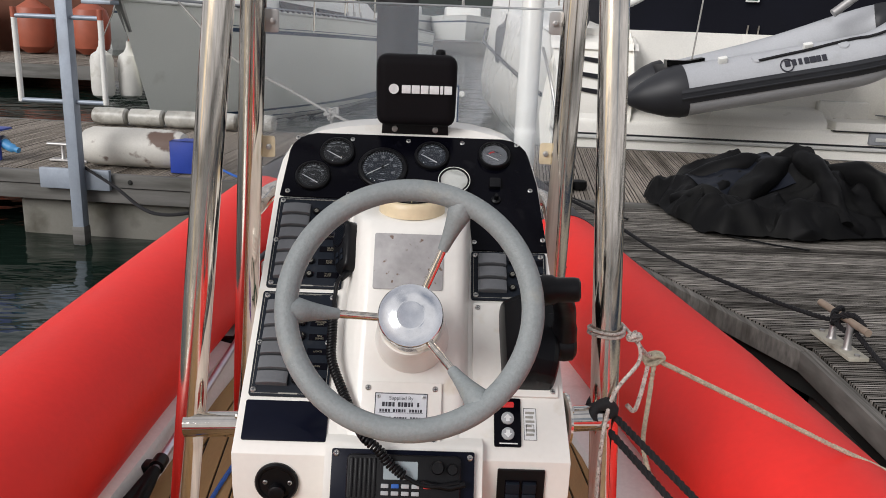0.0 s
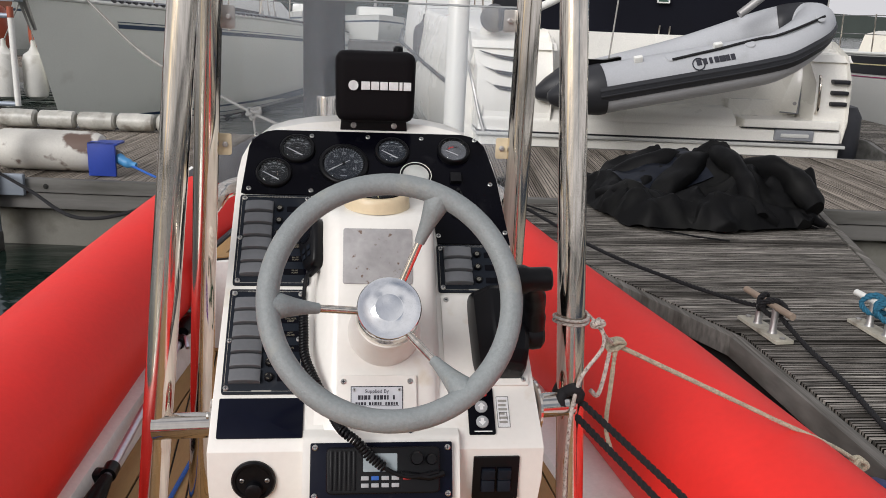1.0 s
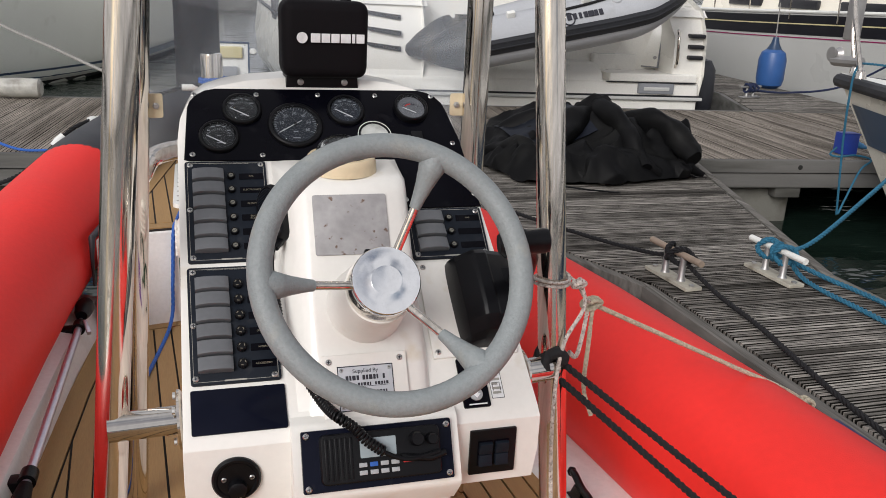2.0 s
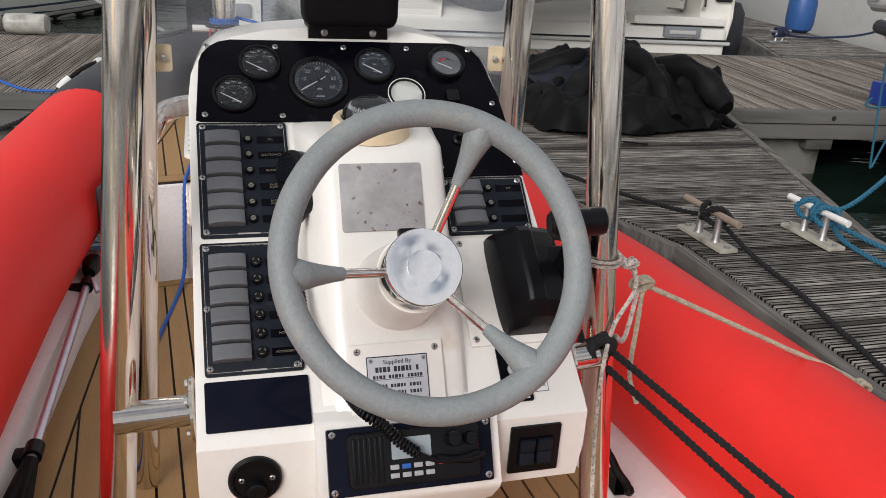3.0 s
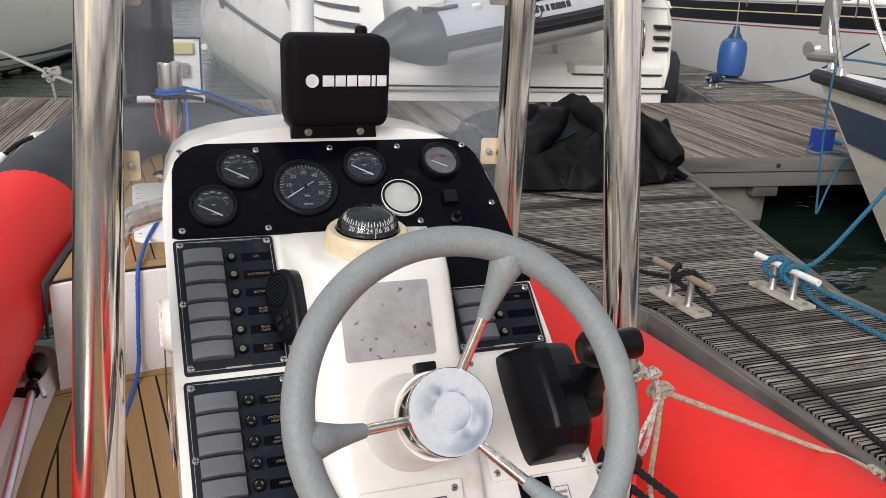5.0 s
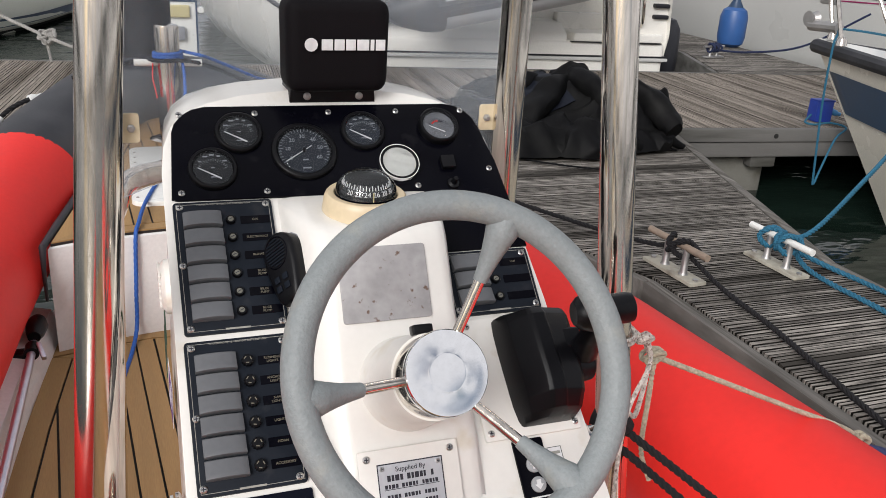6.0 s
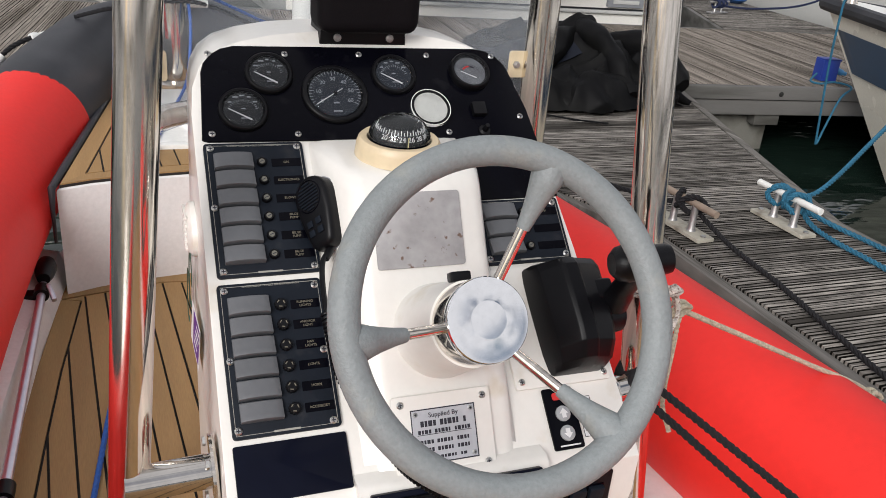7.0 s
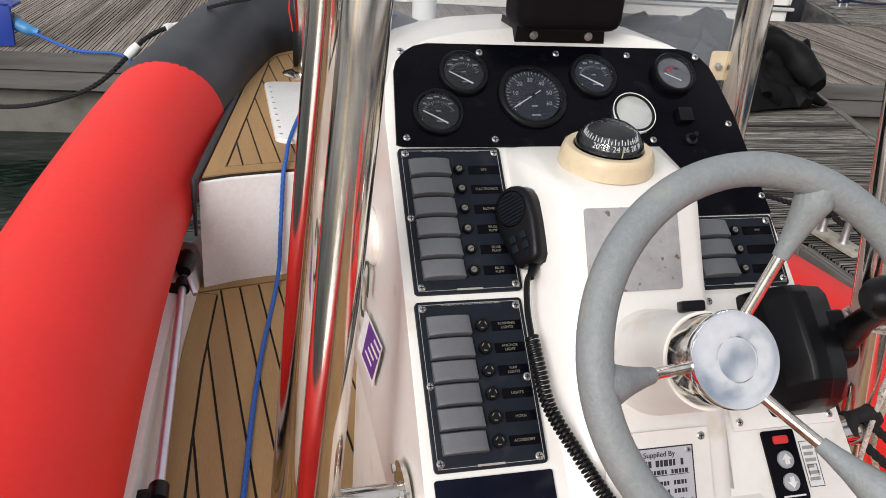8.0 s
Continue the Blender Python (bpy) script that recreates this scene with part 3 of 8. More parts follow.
def inset(poly, d):
    """The outline moved inwards by a width."""
    out = []
    for i, q in enumerate(poly):
        a, b = Vector(poly[i - 1]), Vector(poly[(i + 1) % len(poly)])
        t1, t2 = (Vector(q) - a).normalized(), (b - Vector(q)).normalized()
        n1, n2 = Vector((t1.y, -t1.x)), Vector((t2.y, -t2.x))
        n = (n1 + n2).normalized()
        out.append(tuple(Vector(q) + n * d / max(0.5, n.dot(n1))))
    return out


part("foredeck_moulding", prism(whole, FLOOR - 0.02, FORE - 0.004, 0.010, 3), GELCOAT_IN, rib, "white moulded step and bow locker")
part("foredeck_bed", prism(inset(whole, 0.006), FORE - 0.004, FORE + 0.003), CAULK, rib)
flap = [Vector((-0.560, 2.475, 0.44)), Vector((-0.560, 2.475, 0.53))] + [Vector((x, y, FORE + 0.004)) for x, y in inset(whole, -0.008)[:31]]
part("edge_strip", sweep(flap, [0.004, 0.006, 0.010] + [0.012] * (len(flap) - 3), 10), BLACK_TUBE, rib, "black rubber strip between deck and tube", 60)


def clip_poly(poly, px, py, nx, ny):
    """Keeps the part of a polygon on the inner side of a line."""
    out = []
    for i, a in enumerate(poly):
        b = poly[(i + 1) % len(poly)]
        da, db = (a[0] - px) * nx + (a[1] - py) * ny, (b[0] - px) * nx + (b[1] - py) * ny
        if da >= 0:
            out.append(a)
        if da * db < 0:
            t = da / (da - db)
            out.append((a[0] + t * (b[0] - a[0]), a[1] + t * (b[1] - a[1])))
    return out


def dedupe(poly):
    out = []
    for q in poly:
        if not out or math.dist(q, out[-1]) > 0.002:
            out.append(q)
    while len(out) > 1 and math.dist(out[0], out[-1]) < 0.002:
        out.pop()
    return out


# margin boards round the foredeck, then narrow planks inside
rim_o, rim_i = inset(whole, 0.008), inset(whole, 0.055)
count = len(whole)
for a, b in ((0, 9), (9, 15), (15, 21), (21, 30), (30, 36), (36, count)):
    ids = [i % count for i in range(a, b + 1)]
    part("plank", prism(dedupe([rim_o[i] for i in ids] + [rim_i[i] for i in ids[::-1]]), FORE, FORE + 0.007), TEAK, rib)
shrunk = inset(whole, 0.061)
for i in range(-12, 12):
    nx, ny = 0.998, 0.06
    c0, c1 = -0.03 + i * 0.052, -0.03 + (i + 1) * 0.052 - 0.0055
    poly = dedupe(clip_poly(clip_poly(shrunk, c0, 2.9, nx, ny), c1, 2.9, -nx, -ny))
    if len(poly) > 2:
        part("plank", prism(poly, FORE, FORE + 0.007), TEAK, rib)

# floor planks run fore and aft with a margin board each side
fl, fr = (lambda y: left_axis(y).x + 0.205), (lambda y: right_axis(y).x - 0.213)
ym = (-2.4, 0.0, 1.2, 1.8, 2.1, 2.455)
lm = [(fl(y) + 0.052, y) for y in ym]
rm = [(fr(y) - 0.062, y) for y in ym]
part("plank", prism([(fl(y), y) for y in ym] + [(fl(2.47), 2.47)] + lm[::-1], FLOOR, FLOOR + 0.006), TEAK, rib)
part("plank", prism([(fr(y), y) for y in ym] + [(fr(2.43), 2.43)] + rm[::-1], FLOOR, FLOOR + 0.006), TEAK, rib)
part("plank", prism([(fl(2.465) + 0.004, 2.476), (-0.585, 2.56), (-0.3, 2.62), (0.25, 2.62), (fr(2.437), 2.437), (0.25, 2.48), (-0.3, 2.533), (-0.555, 2.478)], FLOOR, FLOOR + 0.006), TEAK, rib)
field = [(x + 0.006, y) for x, y in lm] + [(-0.553, 2.470), (-0.3, 2.526), (0.25, 2.473)] + [(x - 0.006, y) for x, y in rm[::-1]]
for i in range(-20, 20):
    a, b = -0.0148 + i * 0.0525, -0.0148 + (i + 1) * 0.0525 - 0.0055
    nx, ny = 0.9978, 0.067
    poly = clip_poly(clip_poly(field, a, 1.5, nx, ny), b, 1.5, -nx, -ny)
    poly = dedupe(poly)
    if len(poly) > 2:
        part("plank", prism(poly, FLOOR, FLOOR + 0.006), TEAK, rib)

# hatch on the foredeck and samson post
hatch = solid("deck_hatch", prism(rrect(-0.33, 2.78, 0.12, 3.46, 0.04), FORE + 0.007, FORE + 0.022, 0.006), HULL_WHITE, "white rectangular locker hatch with a dotted rim, on the foredeck", "hatch")
for i in range(9):
    part("rivet", moved(lathe([(0.0, 0.003), (0.005, 0.0015), (0.005, 0)], 10), Matrix.Translation((-0.312, 2.83 + i * 0.068, FORE + 0.022))), GREY_INK, hatch)
PX, PY = -0.165, 3.62
post = thing("bow_post", (PX, PY, FORE), "polished steel mooring post with cross bar on the foredeck", "mooring post")
part("base_plate", moved(lathe([(0.085, 0), (0.085, 0.006), (0.06, 0.014), (0, 0.014)], 32), Matrix.Translation((PX, PY, FORE + 0.007))), STEEL, post)
part("column", moved(lathe([(0.045, 0.0), (0.045, 0.424), (0.043, 0.434), (0.039, 0.436), (0, 0.436)], 32), Matrix.Translation((PX, PY, FORE + 0.015))), STEEL, post)
part("cross_bar", sweep([(PX - 0.125, PY, 0.893), (PX + 0.125, PY, 0.893)], 0.014, 14), HULL_WHITE, post, "white painted cross bar")
collar = [(PX + 0.052 * math.cos(0.5 * i), PY + 0.052 * math.sin(0.5 * i), 0.912 + 0.0009 * i) for i in range(27)]
solid("blue_line", rope(collar + [(-0.05, 3.60, 0.925), (-0.007, 3.65, 0.905), (0.10, 3.74, 0.85), (0.214, 3.85, 0.79), (0.30, 3.93, 0.77)], 0.0065, 5), ROPE_BLUE, "bright blue line wound round the bow post and led forward", "rope")
solid("blue_line", rope([(-0.118, 3.585, 0.915), (-0.112, 3.555, 0.86), (-0.117, 3.52, 0.76), (-0.14, 3.45, 0.64), (-0.20, 3.2, 0.612), (-0.285, 2.80, 0.611), (-0.315, 2.60, 0.604), (-0.326, 2.555, 0.575), (-0.335, 2.545, 0.42), (-0.348, 2.50, 0.285), (-0.415, 2.1, 0.277), (-0.458, 1.75, 0.277), (-0.485, 1.4, 0.277), (-0.47, 0.9, 0.277)], 0.006, 8, cut=0.3), ROPE_BLUE, "bright blue line hanging over the step onto the teak floor", "rope")
solid("bow_rope", rope([(-0.52, 3.82, 0.80), (-0.42, 3.78, 0.835), (-0.359, 3.75, 0.853), (-0.26, 3.66, 0.90), (PX - 0.03, 3.56, 0.908), (-0.09, 3.58, 0.905), (0.02, 3.68, 0.86), (0.13, 3.78, 0.80), (0.24, 3.84, 0.76)], 0.0085, 8), ROPE_BLACK, "dark rope crossing the bow behind the post", "rope")
strap = sweep(curve([(-0.222, 3.600, 0.893), (-0.226, 3.592, 0.84), (-0.219, 3.588, 0.80), (-0.214, 3.585, 0.765)], 5), 0.012, 10, squash=0.22)
solid("red_strap", strap, RED, "short red webbing strap hanging from the post", "strap", angle=60)

# black bow line lashed along the tube with white tape
bl = [(-0.60, 4.25, 0.60), (-0.62, 3.86, 0.715), (-0.74, 3.74, 0.70), (-0.98, 3.70, 0.50), (-1.4, 4.0, 0.36), (-1.9, 4.75, 0.34), (-2.35, 5.2, 0.42)]
solid("bow_line", rope(bl, 0.010, 10), ROPE_BLACK, "black mooring line taped to the bow tube, running to a cleat", "rope")
way = curve(bl, 10)
for k in (11, 14, 22):
    a, b = way[k], way[k + 2]
    solid("tape_wrap", sweep([a, a.lerp(b, 0.5), b], [0.017, 0.020, 0.017], 12), TAPE, "frayed white tape wrapped round the black line", "tape")

# pole in clips along the left liner, black cloth furled round its near end
hook = thing("boat_hook", (-0.60, 1.6, 0.335), "silver aluminium boat hook with furled black cloth, clipped along the liner", "boat hook")
ha, hb = Vector((-0.594, 2.38, 0.365)), Vector((-0.634, 1.05, 0.314))
part("shaft", sweep([ha, hb], 0.0105, 20), SHAFT, hook, "silver aluminium shaft")
part("end_cap", moved(lathe([(0, 0.05), (0.022, 0.04), (0.028, 0.015), (0.024, -0.02), (0.016, -0.05), (0, -0.05)], 20), along(ha + Vector((0.004, 0.05, 0.018)), ha - hb)), BLACK_PLASTIC, hook, "black rubber end")
part("jaw", moved(box(-0.006, -0.006, -0.06, 0.006, 0.006, 0.0, 0.003), along(ha + Vector((0.014, -0.03, 0.012)), Vector((-0.3, 1, 0.3)))), SHAFT, hook)
furl = []
for k in range(15):
    c, r = hb.lerp(ha, 0.385 - 0.0275 * k), 0.015 + 0.030 * (k / 14) ** 0.8
    furl.append([c + Vector((r * math.cos(2 * math.pi * i / 40), 0, r * math.sin(2 * math.pi * i / 40))) * (1 + 0.16 * math.sin(7 * 2 * math.pi * i / 40 + 0.25 * k) * min(1, k / 4)) for i in range(41)])
part("furled_cloth", loft(furl), CANVAS, hook, "pleated black cloth", 50)
for s in (0.41, 0.97):
    c = hb.lerp(ha, s)
    part("clip", join(box(c.x - 0.060, c.y - 0.020, c.z - 0.030, c.x - 0.008, c.y + 0.020, c.z + 0.002, 0.008), moved(lathe([(0.0105, -0.020), (0.0185, -0.019), (0.0185, 0.019), (0.0105, 0.020)], 18), along(c, ha - hb))), BLACK_PLASTIC, hook)
CL = axes((0.535, 1.325, FLOOR + 0.026), (0.10, 0.995, 0), (-0.995, 0.10, 0), (0, 0, 1))
cl = thing("deck_cleat", CL.translation, "black horn cleat on the white moulded ledge", "cleat")
part("horns", moved(sweep(curve([(-0.064, 0, 0.034), (-0.045, 0, 0.038), (0, 0, 0.033), (0.045, 0, 0.038), (0.064, 0, 0.034)], 5), 0.0085, 12), CL), BLACK_PLASTIC, cl)
for x in (-0.064, 0.064):
    part("horn_tip", moved(lathe([(0, -0.011), (0.008, -0.008), (0.011, 0), (0.008, 0.008), (0, 0.011)], 16), CL @ Matrix.Translation((x, 0, 0.034))), BLACK_PLASTIC, cl)
part("foot", moved(bevelled(loft([[(-0.034, -0.016, 0.0), (0.034, -0.016, 0.0), (0.034, 0.016, 0.0), (-0.034, 0.016, 0.0)], [(-0.020, -0.010, 0.032), (0.020, -0.010, 0.032), (0.020, 0.010, 0.032), (-0.020, 0.010, 0.032)]]), 0.004), CL), BLACK_PLASTIC, cl)


# ---- the console ----
FACE = axes((0, 1.062, 0.793), (1, 0, 0), (0, 0.735, 0.678), (0, -0.678, 0.735))


def face(x, s, h=0.0):
    return FACE @ Vector((x, s, h))


console = thing("steering_console", (-0.02, 1.3, FLOOR), "white fibreglass steering console with gauges and switch panels", "console")
rows_f = [(-0.285, 0.258, 0.99, 0.605), (-0.287, 0.262, 0.984, 0.66), (-0.287, 0.262, 0.984, 0.718)]
for xl, xr, s in ((-0.286, 0.261, -0.088), (-0.285, 0.256, 0.0), (-0.282, 0.247, 0.2), (-0.280, 0.228, 0.44), (-0.275, 0.220, 0.485), (-0.262, 0.206, 0.52), (-0.24, 0.184, 0.545), (-0.205, 0.152, 0.562), (-0.155, 0.105, 0.575), (-0.09, 0.045, 0.583), (-0.045, 0.002, 0.585)):
    p = face(0, s)
    rows_f.append((xl, xr, p.y, p.z))
bm = bmesh.new()
fl_, fr_, bl_, br_ = ([bm.verts.new(v) for v in vs] for vs in (
    [(r[0], r[2], r[3]) for r in rows_f], [(r[1], r[2], r[3]) for r in rows_f],
    [(r[0] + 0.01, max(1.60, r[2] + 0.07), r[3]) for r in rows_f], [(r[1] - 0.01, max(1.60, r[2] + 0.07), r[3]) for r in rows_f]))
for i in range(len(rows_f) - 1):
    bm.faces.new((fl_[i], fr_[i], fr_[i + 1], fl_[i + 1]))
    bm.faces.new((bl_[i], bl_[i + 1], br_[i + 1], br_[i]))
    bm.faces.new((fl_[i], fl_[i + 1], bl_[i + 1], bl_[i]))
    bm.faces.new((fr_[i], br_[i], br_[i + 1], fr_[i + 1]))
bm.faces.new((fl_[0], bl_[0], br_[0], fr_[0]))
bm.faces.new((fl_[-1], fr_[-1], br_[-1], bl_[-1]))
bmesh.ops.recalc_face_normals(bm, faces=bm.faces)
bevelled(bm, 0.011, 4, 28)
part("shell", bm, GELCOAT, console)
part("pedestal", box(-0.275, 1.0, FLOOR, 0.128, 1.58, 0.615, 0.02, 3), GELCOAT, console)
# raised middle with a ledge for the compass
hump = [(0.986, 0.715, 0.0), (1.043, 0.815, 1.0), (1.147, 0.95, 1.0), (1.197, 1.036, 1.0), (1.212, 1.052, 1.0), (1.245, 1.058, 1.0), (1.352, 1.062, 1.0)]
rows = []
for y, z, k in hump:
    fy = 1.062 + 0.735 * ((z - 0.793) / 0.678) + 0.012
    fy = max(fy, y + 0.001)
    rows.append([(-0.128, fy, z), (-0.104, min(y + 0.02, fy), z), (-0.092, y + 0.004, z), (-0.080, y, z), (0.066, y, z), (0.078, y + 0.004, z), (0.086, min(y + 0.02, fy), z), (0.098, fy, z)])
part("centre_moulding", loft(rows, caps=False), GELCOAT, console, angle=50)
# bulge that carries the radio
VF = axes((-0.009, 0.954, 0.700), (1, 0, 0), (0, 0.46, 0.888), (0, -0.888, 0.46))
part("radio_moulding", moved(prism([(0.968, 0.60), (0.938, 0.640), (0.9345, 0.652), (0.9795, 0.739), (0.988, 0.744), (1.03, 0.744), (1.03, 0.60)], -0.135, 0.118), axes((0, 0, 0), (0, 1, 0), (0, 0, 1), (1, 0, 0))), GELCOAT, console, angle=50)


def screw(m, parent, r=0.0048):
    s = part("screw", moved(lathe([(r * 1.0, 0), (r, 0.0012), (r * 0.72, 0.0024), (r * 0.62, 0.0016), (0, 0.0016)], 14), m), SCREW, parent)
    part("slot", moved(box(-r * 0.55, -r * 0.13, 0.0015, r * 0.55, r * 0.13, 0.0021), m), DARK_INK, s)
    part("slot", moved(box(-r * 0.13, -r * 0.55, 0.0015, r * 0.13, r * 0.55, 0.0021), m), DARK_INK, s)
    return s


def on(x, s, h=0.0, turn=0.0):
    return FACE @ Matrix.Translation((x, s, h)) @ Matrix.Rotation(radians(turn), 4, "Z")


# gauge panel
gp = [(-0.270, 0.398), (-0.262, 0.395), (0.02, 0.392), (0.092, 0.388), (0.101, 0.287), (0.240, 0.287), (0.226, 0.44)]
gp += [(0.212 - 0.055 + 0.055 * math.cos(radians(a)), 0.50 + 0.052 * math.sin(radians(a))) for a in (8, 25, 45, 65, 85)]
gp += [(-0.208 + 0.055 * math.cos(radians(a)), 0.50 + 0.052 * math.sin(radians(a))) for a in (95, 115, 135, 155, 172)]
gpanel = part("gauge_panel", moved(prism(gp, 0.0005, 0.0045, 0.0012), FACE), BLACK_GLOSS, console, "glossy black instrument panel")
for x, s in ((-0.25, 0.5375), (-0.1405, 0.5378), (-0.029, 0.5382), (0.079, 0.5378), (0.188, 0.537), (-0.256, 0.4063), (-0.1385, 0.4035), (-0.036, 0.4032), (0.089, 0.4010), (0.212, 0.4262), (0.232, 0.313), (0.1035, 0.304)):
    screw(on(x, s, 0.0045), gpanel)


def gauge(x, s, r, dial, bezel_mat, h=0.0045, tall=0.008):
    """Bezel, dial and lens; the print goes on afterwards."""
    g = part("gauge", moved(lathe([(r, 0), (r, tall * 0.55), (r * 0.97, tall * 0.85), (r * 0.93, tall), (r * 0.85, tall), (r * 0.78, tall * 0.45), (0, tall * 0.45)], 48), on(x, s, h)), bezel_mat, console)
    part("dial", moved(lathe([(r * 0.78, 0.0002), (0, 0.0006)], 40), on(x, s, h + tall * 0.45)), dial, g)
    part("lens", moved(lathe([(r * 0.84 * math.cos(radians(q)), r * 0.13 * math.sin(radians(q))) for q in range(0, 91, 10)], 40), on(x, s, h + tall * 0.92)), LENS, g).visible_shadow = False
    return g


def ticks(g, x, s, z, count, arc, r0, r1, wide, ink):
    for i in range(count):
        a = radians(arc[0] + (arc[1] - arc[0]) * i / (count - 1))
        ln = r0 if i % 5 == 0 else r0 + (r1 - r0) * 0.4
        part("mark", moved(box(ln, -wide, 0, r1, wide, 0.0004), on(x, s, z) @ Matrix.Rotation(a, 4, "Z")), ink, g)


def needle(g, x, s, z, a, b, wide):
    a, b = Vector((*a, 0)), Vector((*b, 0))
    n = Vector((-(b - a).y, (b - a).x, 0)).normalized()
    q = [a + n * wide * 0.5, a - n * wide * 0.5, b - n * wide, b + n * wide]
    part("needle", moved(prism([(v.x, v.y) for v in q], 0, 0.0008), on(x, s, z)), WHITE_INK, g)


def small_gauge(x, s, seedv, dial=DIAL, ink=GAUGE_INK, r=0.0345):
    """A dial with a printed fan of marks, dim figures as bars, and a slanting needle."""
    g = gauge(x, s, r, dial, BLACK_PLASTIC)
    z, rnd = 0.0045 + 0.0036 + 0.0010, random.Random(seedv)
    ticks(g, x, s - r * 0.20, z, 16, (158, 22), r * 0.50, r * 0.66, 0.00035, ink)
    for a in (150, 118, 90, 62, 30):
        c = Vector((math.cos(radians(a)) * r * 0.58, math.sin(radians(a)) * r * 0.60 + r * 0.06))
        w = 0.0028 + rnd.uniform(-0.0008, 0.0012)
        part("print_bar", moved(box(c.x - w, c.y - 0.0017, 0, c.x + w, c.y + 0.0005, 0.0004), on(x, s, z)), ink, g)
    for y, w in ((-0.42, 0.0045), (0.02, 0.003)):
        part("print_bar", moved(box(-w, y * r - 0.0008, 0, w, y * r + 0.0008, 0.0004), on(x, s, z)), ink, g)
    needle(g, x, s, z + 0.001, (-r * 0.60, r * 0.02), (r * 0.30, -r * 0.52), 0.0011)
    return g


small_gauge(-0.2105, 0.4425, 1)
small_gauge(-0.1680, 0.5028, 2)
small_gauge(0.0190, 0.5010, 3, DIAL_BLUE)
TX, TS = -0.0765, 0.4672
tacho = gauge(TX, TS, 0.049, DIAL_BLUE, BLACK_PLASTIC)
ticks(tacho, TX, TS, 0.0091, 31, (212, -30), 0.0310, 0.0378, 0.00042, GAUGE_INK)
for i, words in enumerate(("0", "10", "20", "30", "40", "50", "60")):
    a = radians(212 - 40.3 * i)
    text(words, 0.0088, on(TX + 0.0245 * math.cos(a), TS + 0.0245 * math.sin(a), 0.0095), tacho, GAUGE_INK)
needle(tacho, TX, TS, 0.0105, (0.012, 0.0075), (-0.0290, -0.0185), 0.0008)
part("needle_boss", moved(lathe([(0.0035, 0), (0.003, 0.002), (0, 0.002)], 16), on(TX, TS, 0.0100)), BLACK_PLASTIC, tacho)
for w, y in ((0.004, -0.016), (0.0065, -0.030)):
    part("print_bar", moved(box(-w, y - 0.0012, 0, w, y + 0.0012, 0.0004), on(TX, TS, 0.0094)), GAUGE_INK, tacho)
temp = gauge(0.143, 0.505, 0.0330, DIAL_GREY, BLACK_PLASTIC, tall=0.012)
ticks(temp, 0.143, 0.500, 0.0112, 11, (150, 30), 0.0135, 0.0185, 0.0004, DARK_INK)
for a, ink in ((128, RED_PRINT), (104, RED_PRINT), (70, DARK_INK)):
    part("print_bar", moved(box(-0.0035, 0.0120, 0, 0.0035, 0.0145, 0.0004), on(0.143, 0.500, 0.0112, a - 90)), ink, temp)
needle(temp, 0.143, 0.500, 0.0122, (-0.016, 0.004), (0.008, -0.008), 0.0008)
blank = gauge(0.064, 0.438, 0.0320, DIAL_REFLECT, CHROME, tall=0.010)
part("rim", moved(lathe([(0.0311, 0.0100), (0.0311, 0.0119), (0.0306, 0.0121), (0.0301, 0.0119), (0.0301, 0.0100)], 48), on(0.064, 0.438, 0.0045)), HULL_WHITE, blank, "thin pale rim", 60)
part("gasket", moved(lathe([(0.0300, 0), (0.0300, 0.0112), (0.0262, 0.0112), (0.0262, 0)], 40), on(0.064, 0.438, 0.0045)), BLACK_PLASTIC, blank)
part("button", moved(bevelled(box(-0.011, -0.011, 0, 0.011, 0.011, 0.010), 0.002), on(0.1435, 0.4375, 0.0045)), BLACK_PLASTIC, gpanel)
for x, s in ((0.1455, 0.401), (0.140, 0.354)):
    part("toggle", moved(lathe([(0.010, 0), (0.009, 0.004), (0.005, 0.006), (0.0035, 0.018), (0, 0.019)], 16), on(x, s, 0.0045)), BLACK_PLASTIC, gpanel)


# switch panels
def rocker(x, s, parent, w=0.0515, d=0.0245):
    """A paddle bowed across its width, its lower edge standing proud."""
    prof = [(d / 2, 0.0, 0.0), (d / 2, 0.0050, 0.7), (d * 0.44, 0.0066, 1.0), (d * 0.15, 0.0076, 1.0), (-d * 0.20, 0.0092, 1.0), (-d * 0.40, 0.0108, 1.0), (-d * 0.47, 0.0104, 1.0), (-d / 2, 0.0085, 0.9), (-d / 2, 0.0, 0.0)]
    rows = []
    for i in range(13):
        k = -1 + 2 * i / 12
        edge = 0.0016 if i in (0, 12) else 0.0
        rows.append([(k * w / 2, ss, max(0.0, h - edge + 0.0042 * (1 - k * k) * on_)) for ss, h, on_ in prof])
    return part("rocker_switch", moved(loft(rows), on(x, s, 0.0055)), ROCKER, parent, "curved grey rocker switch", 38)


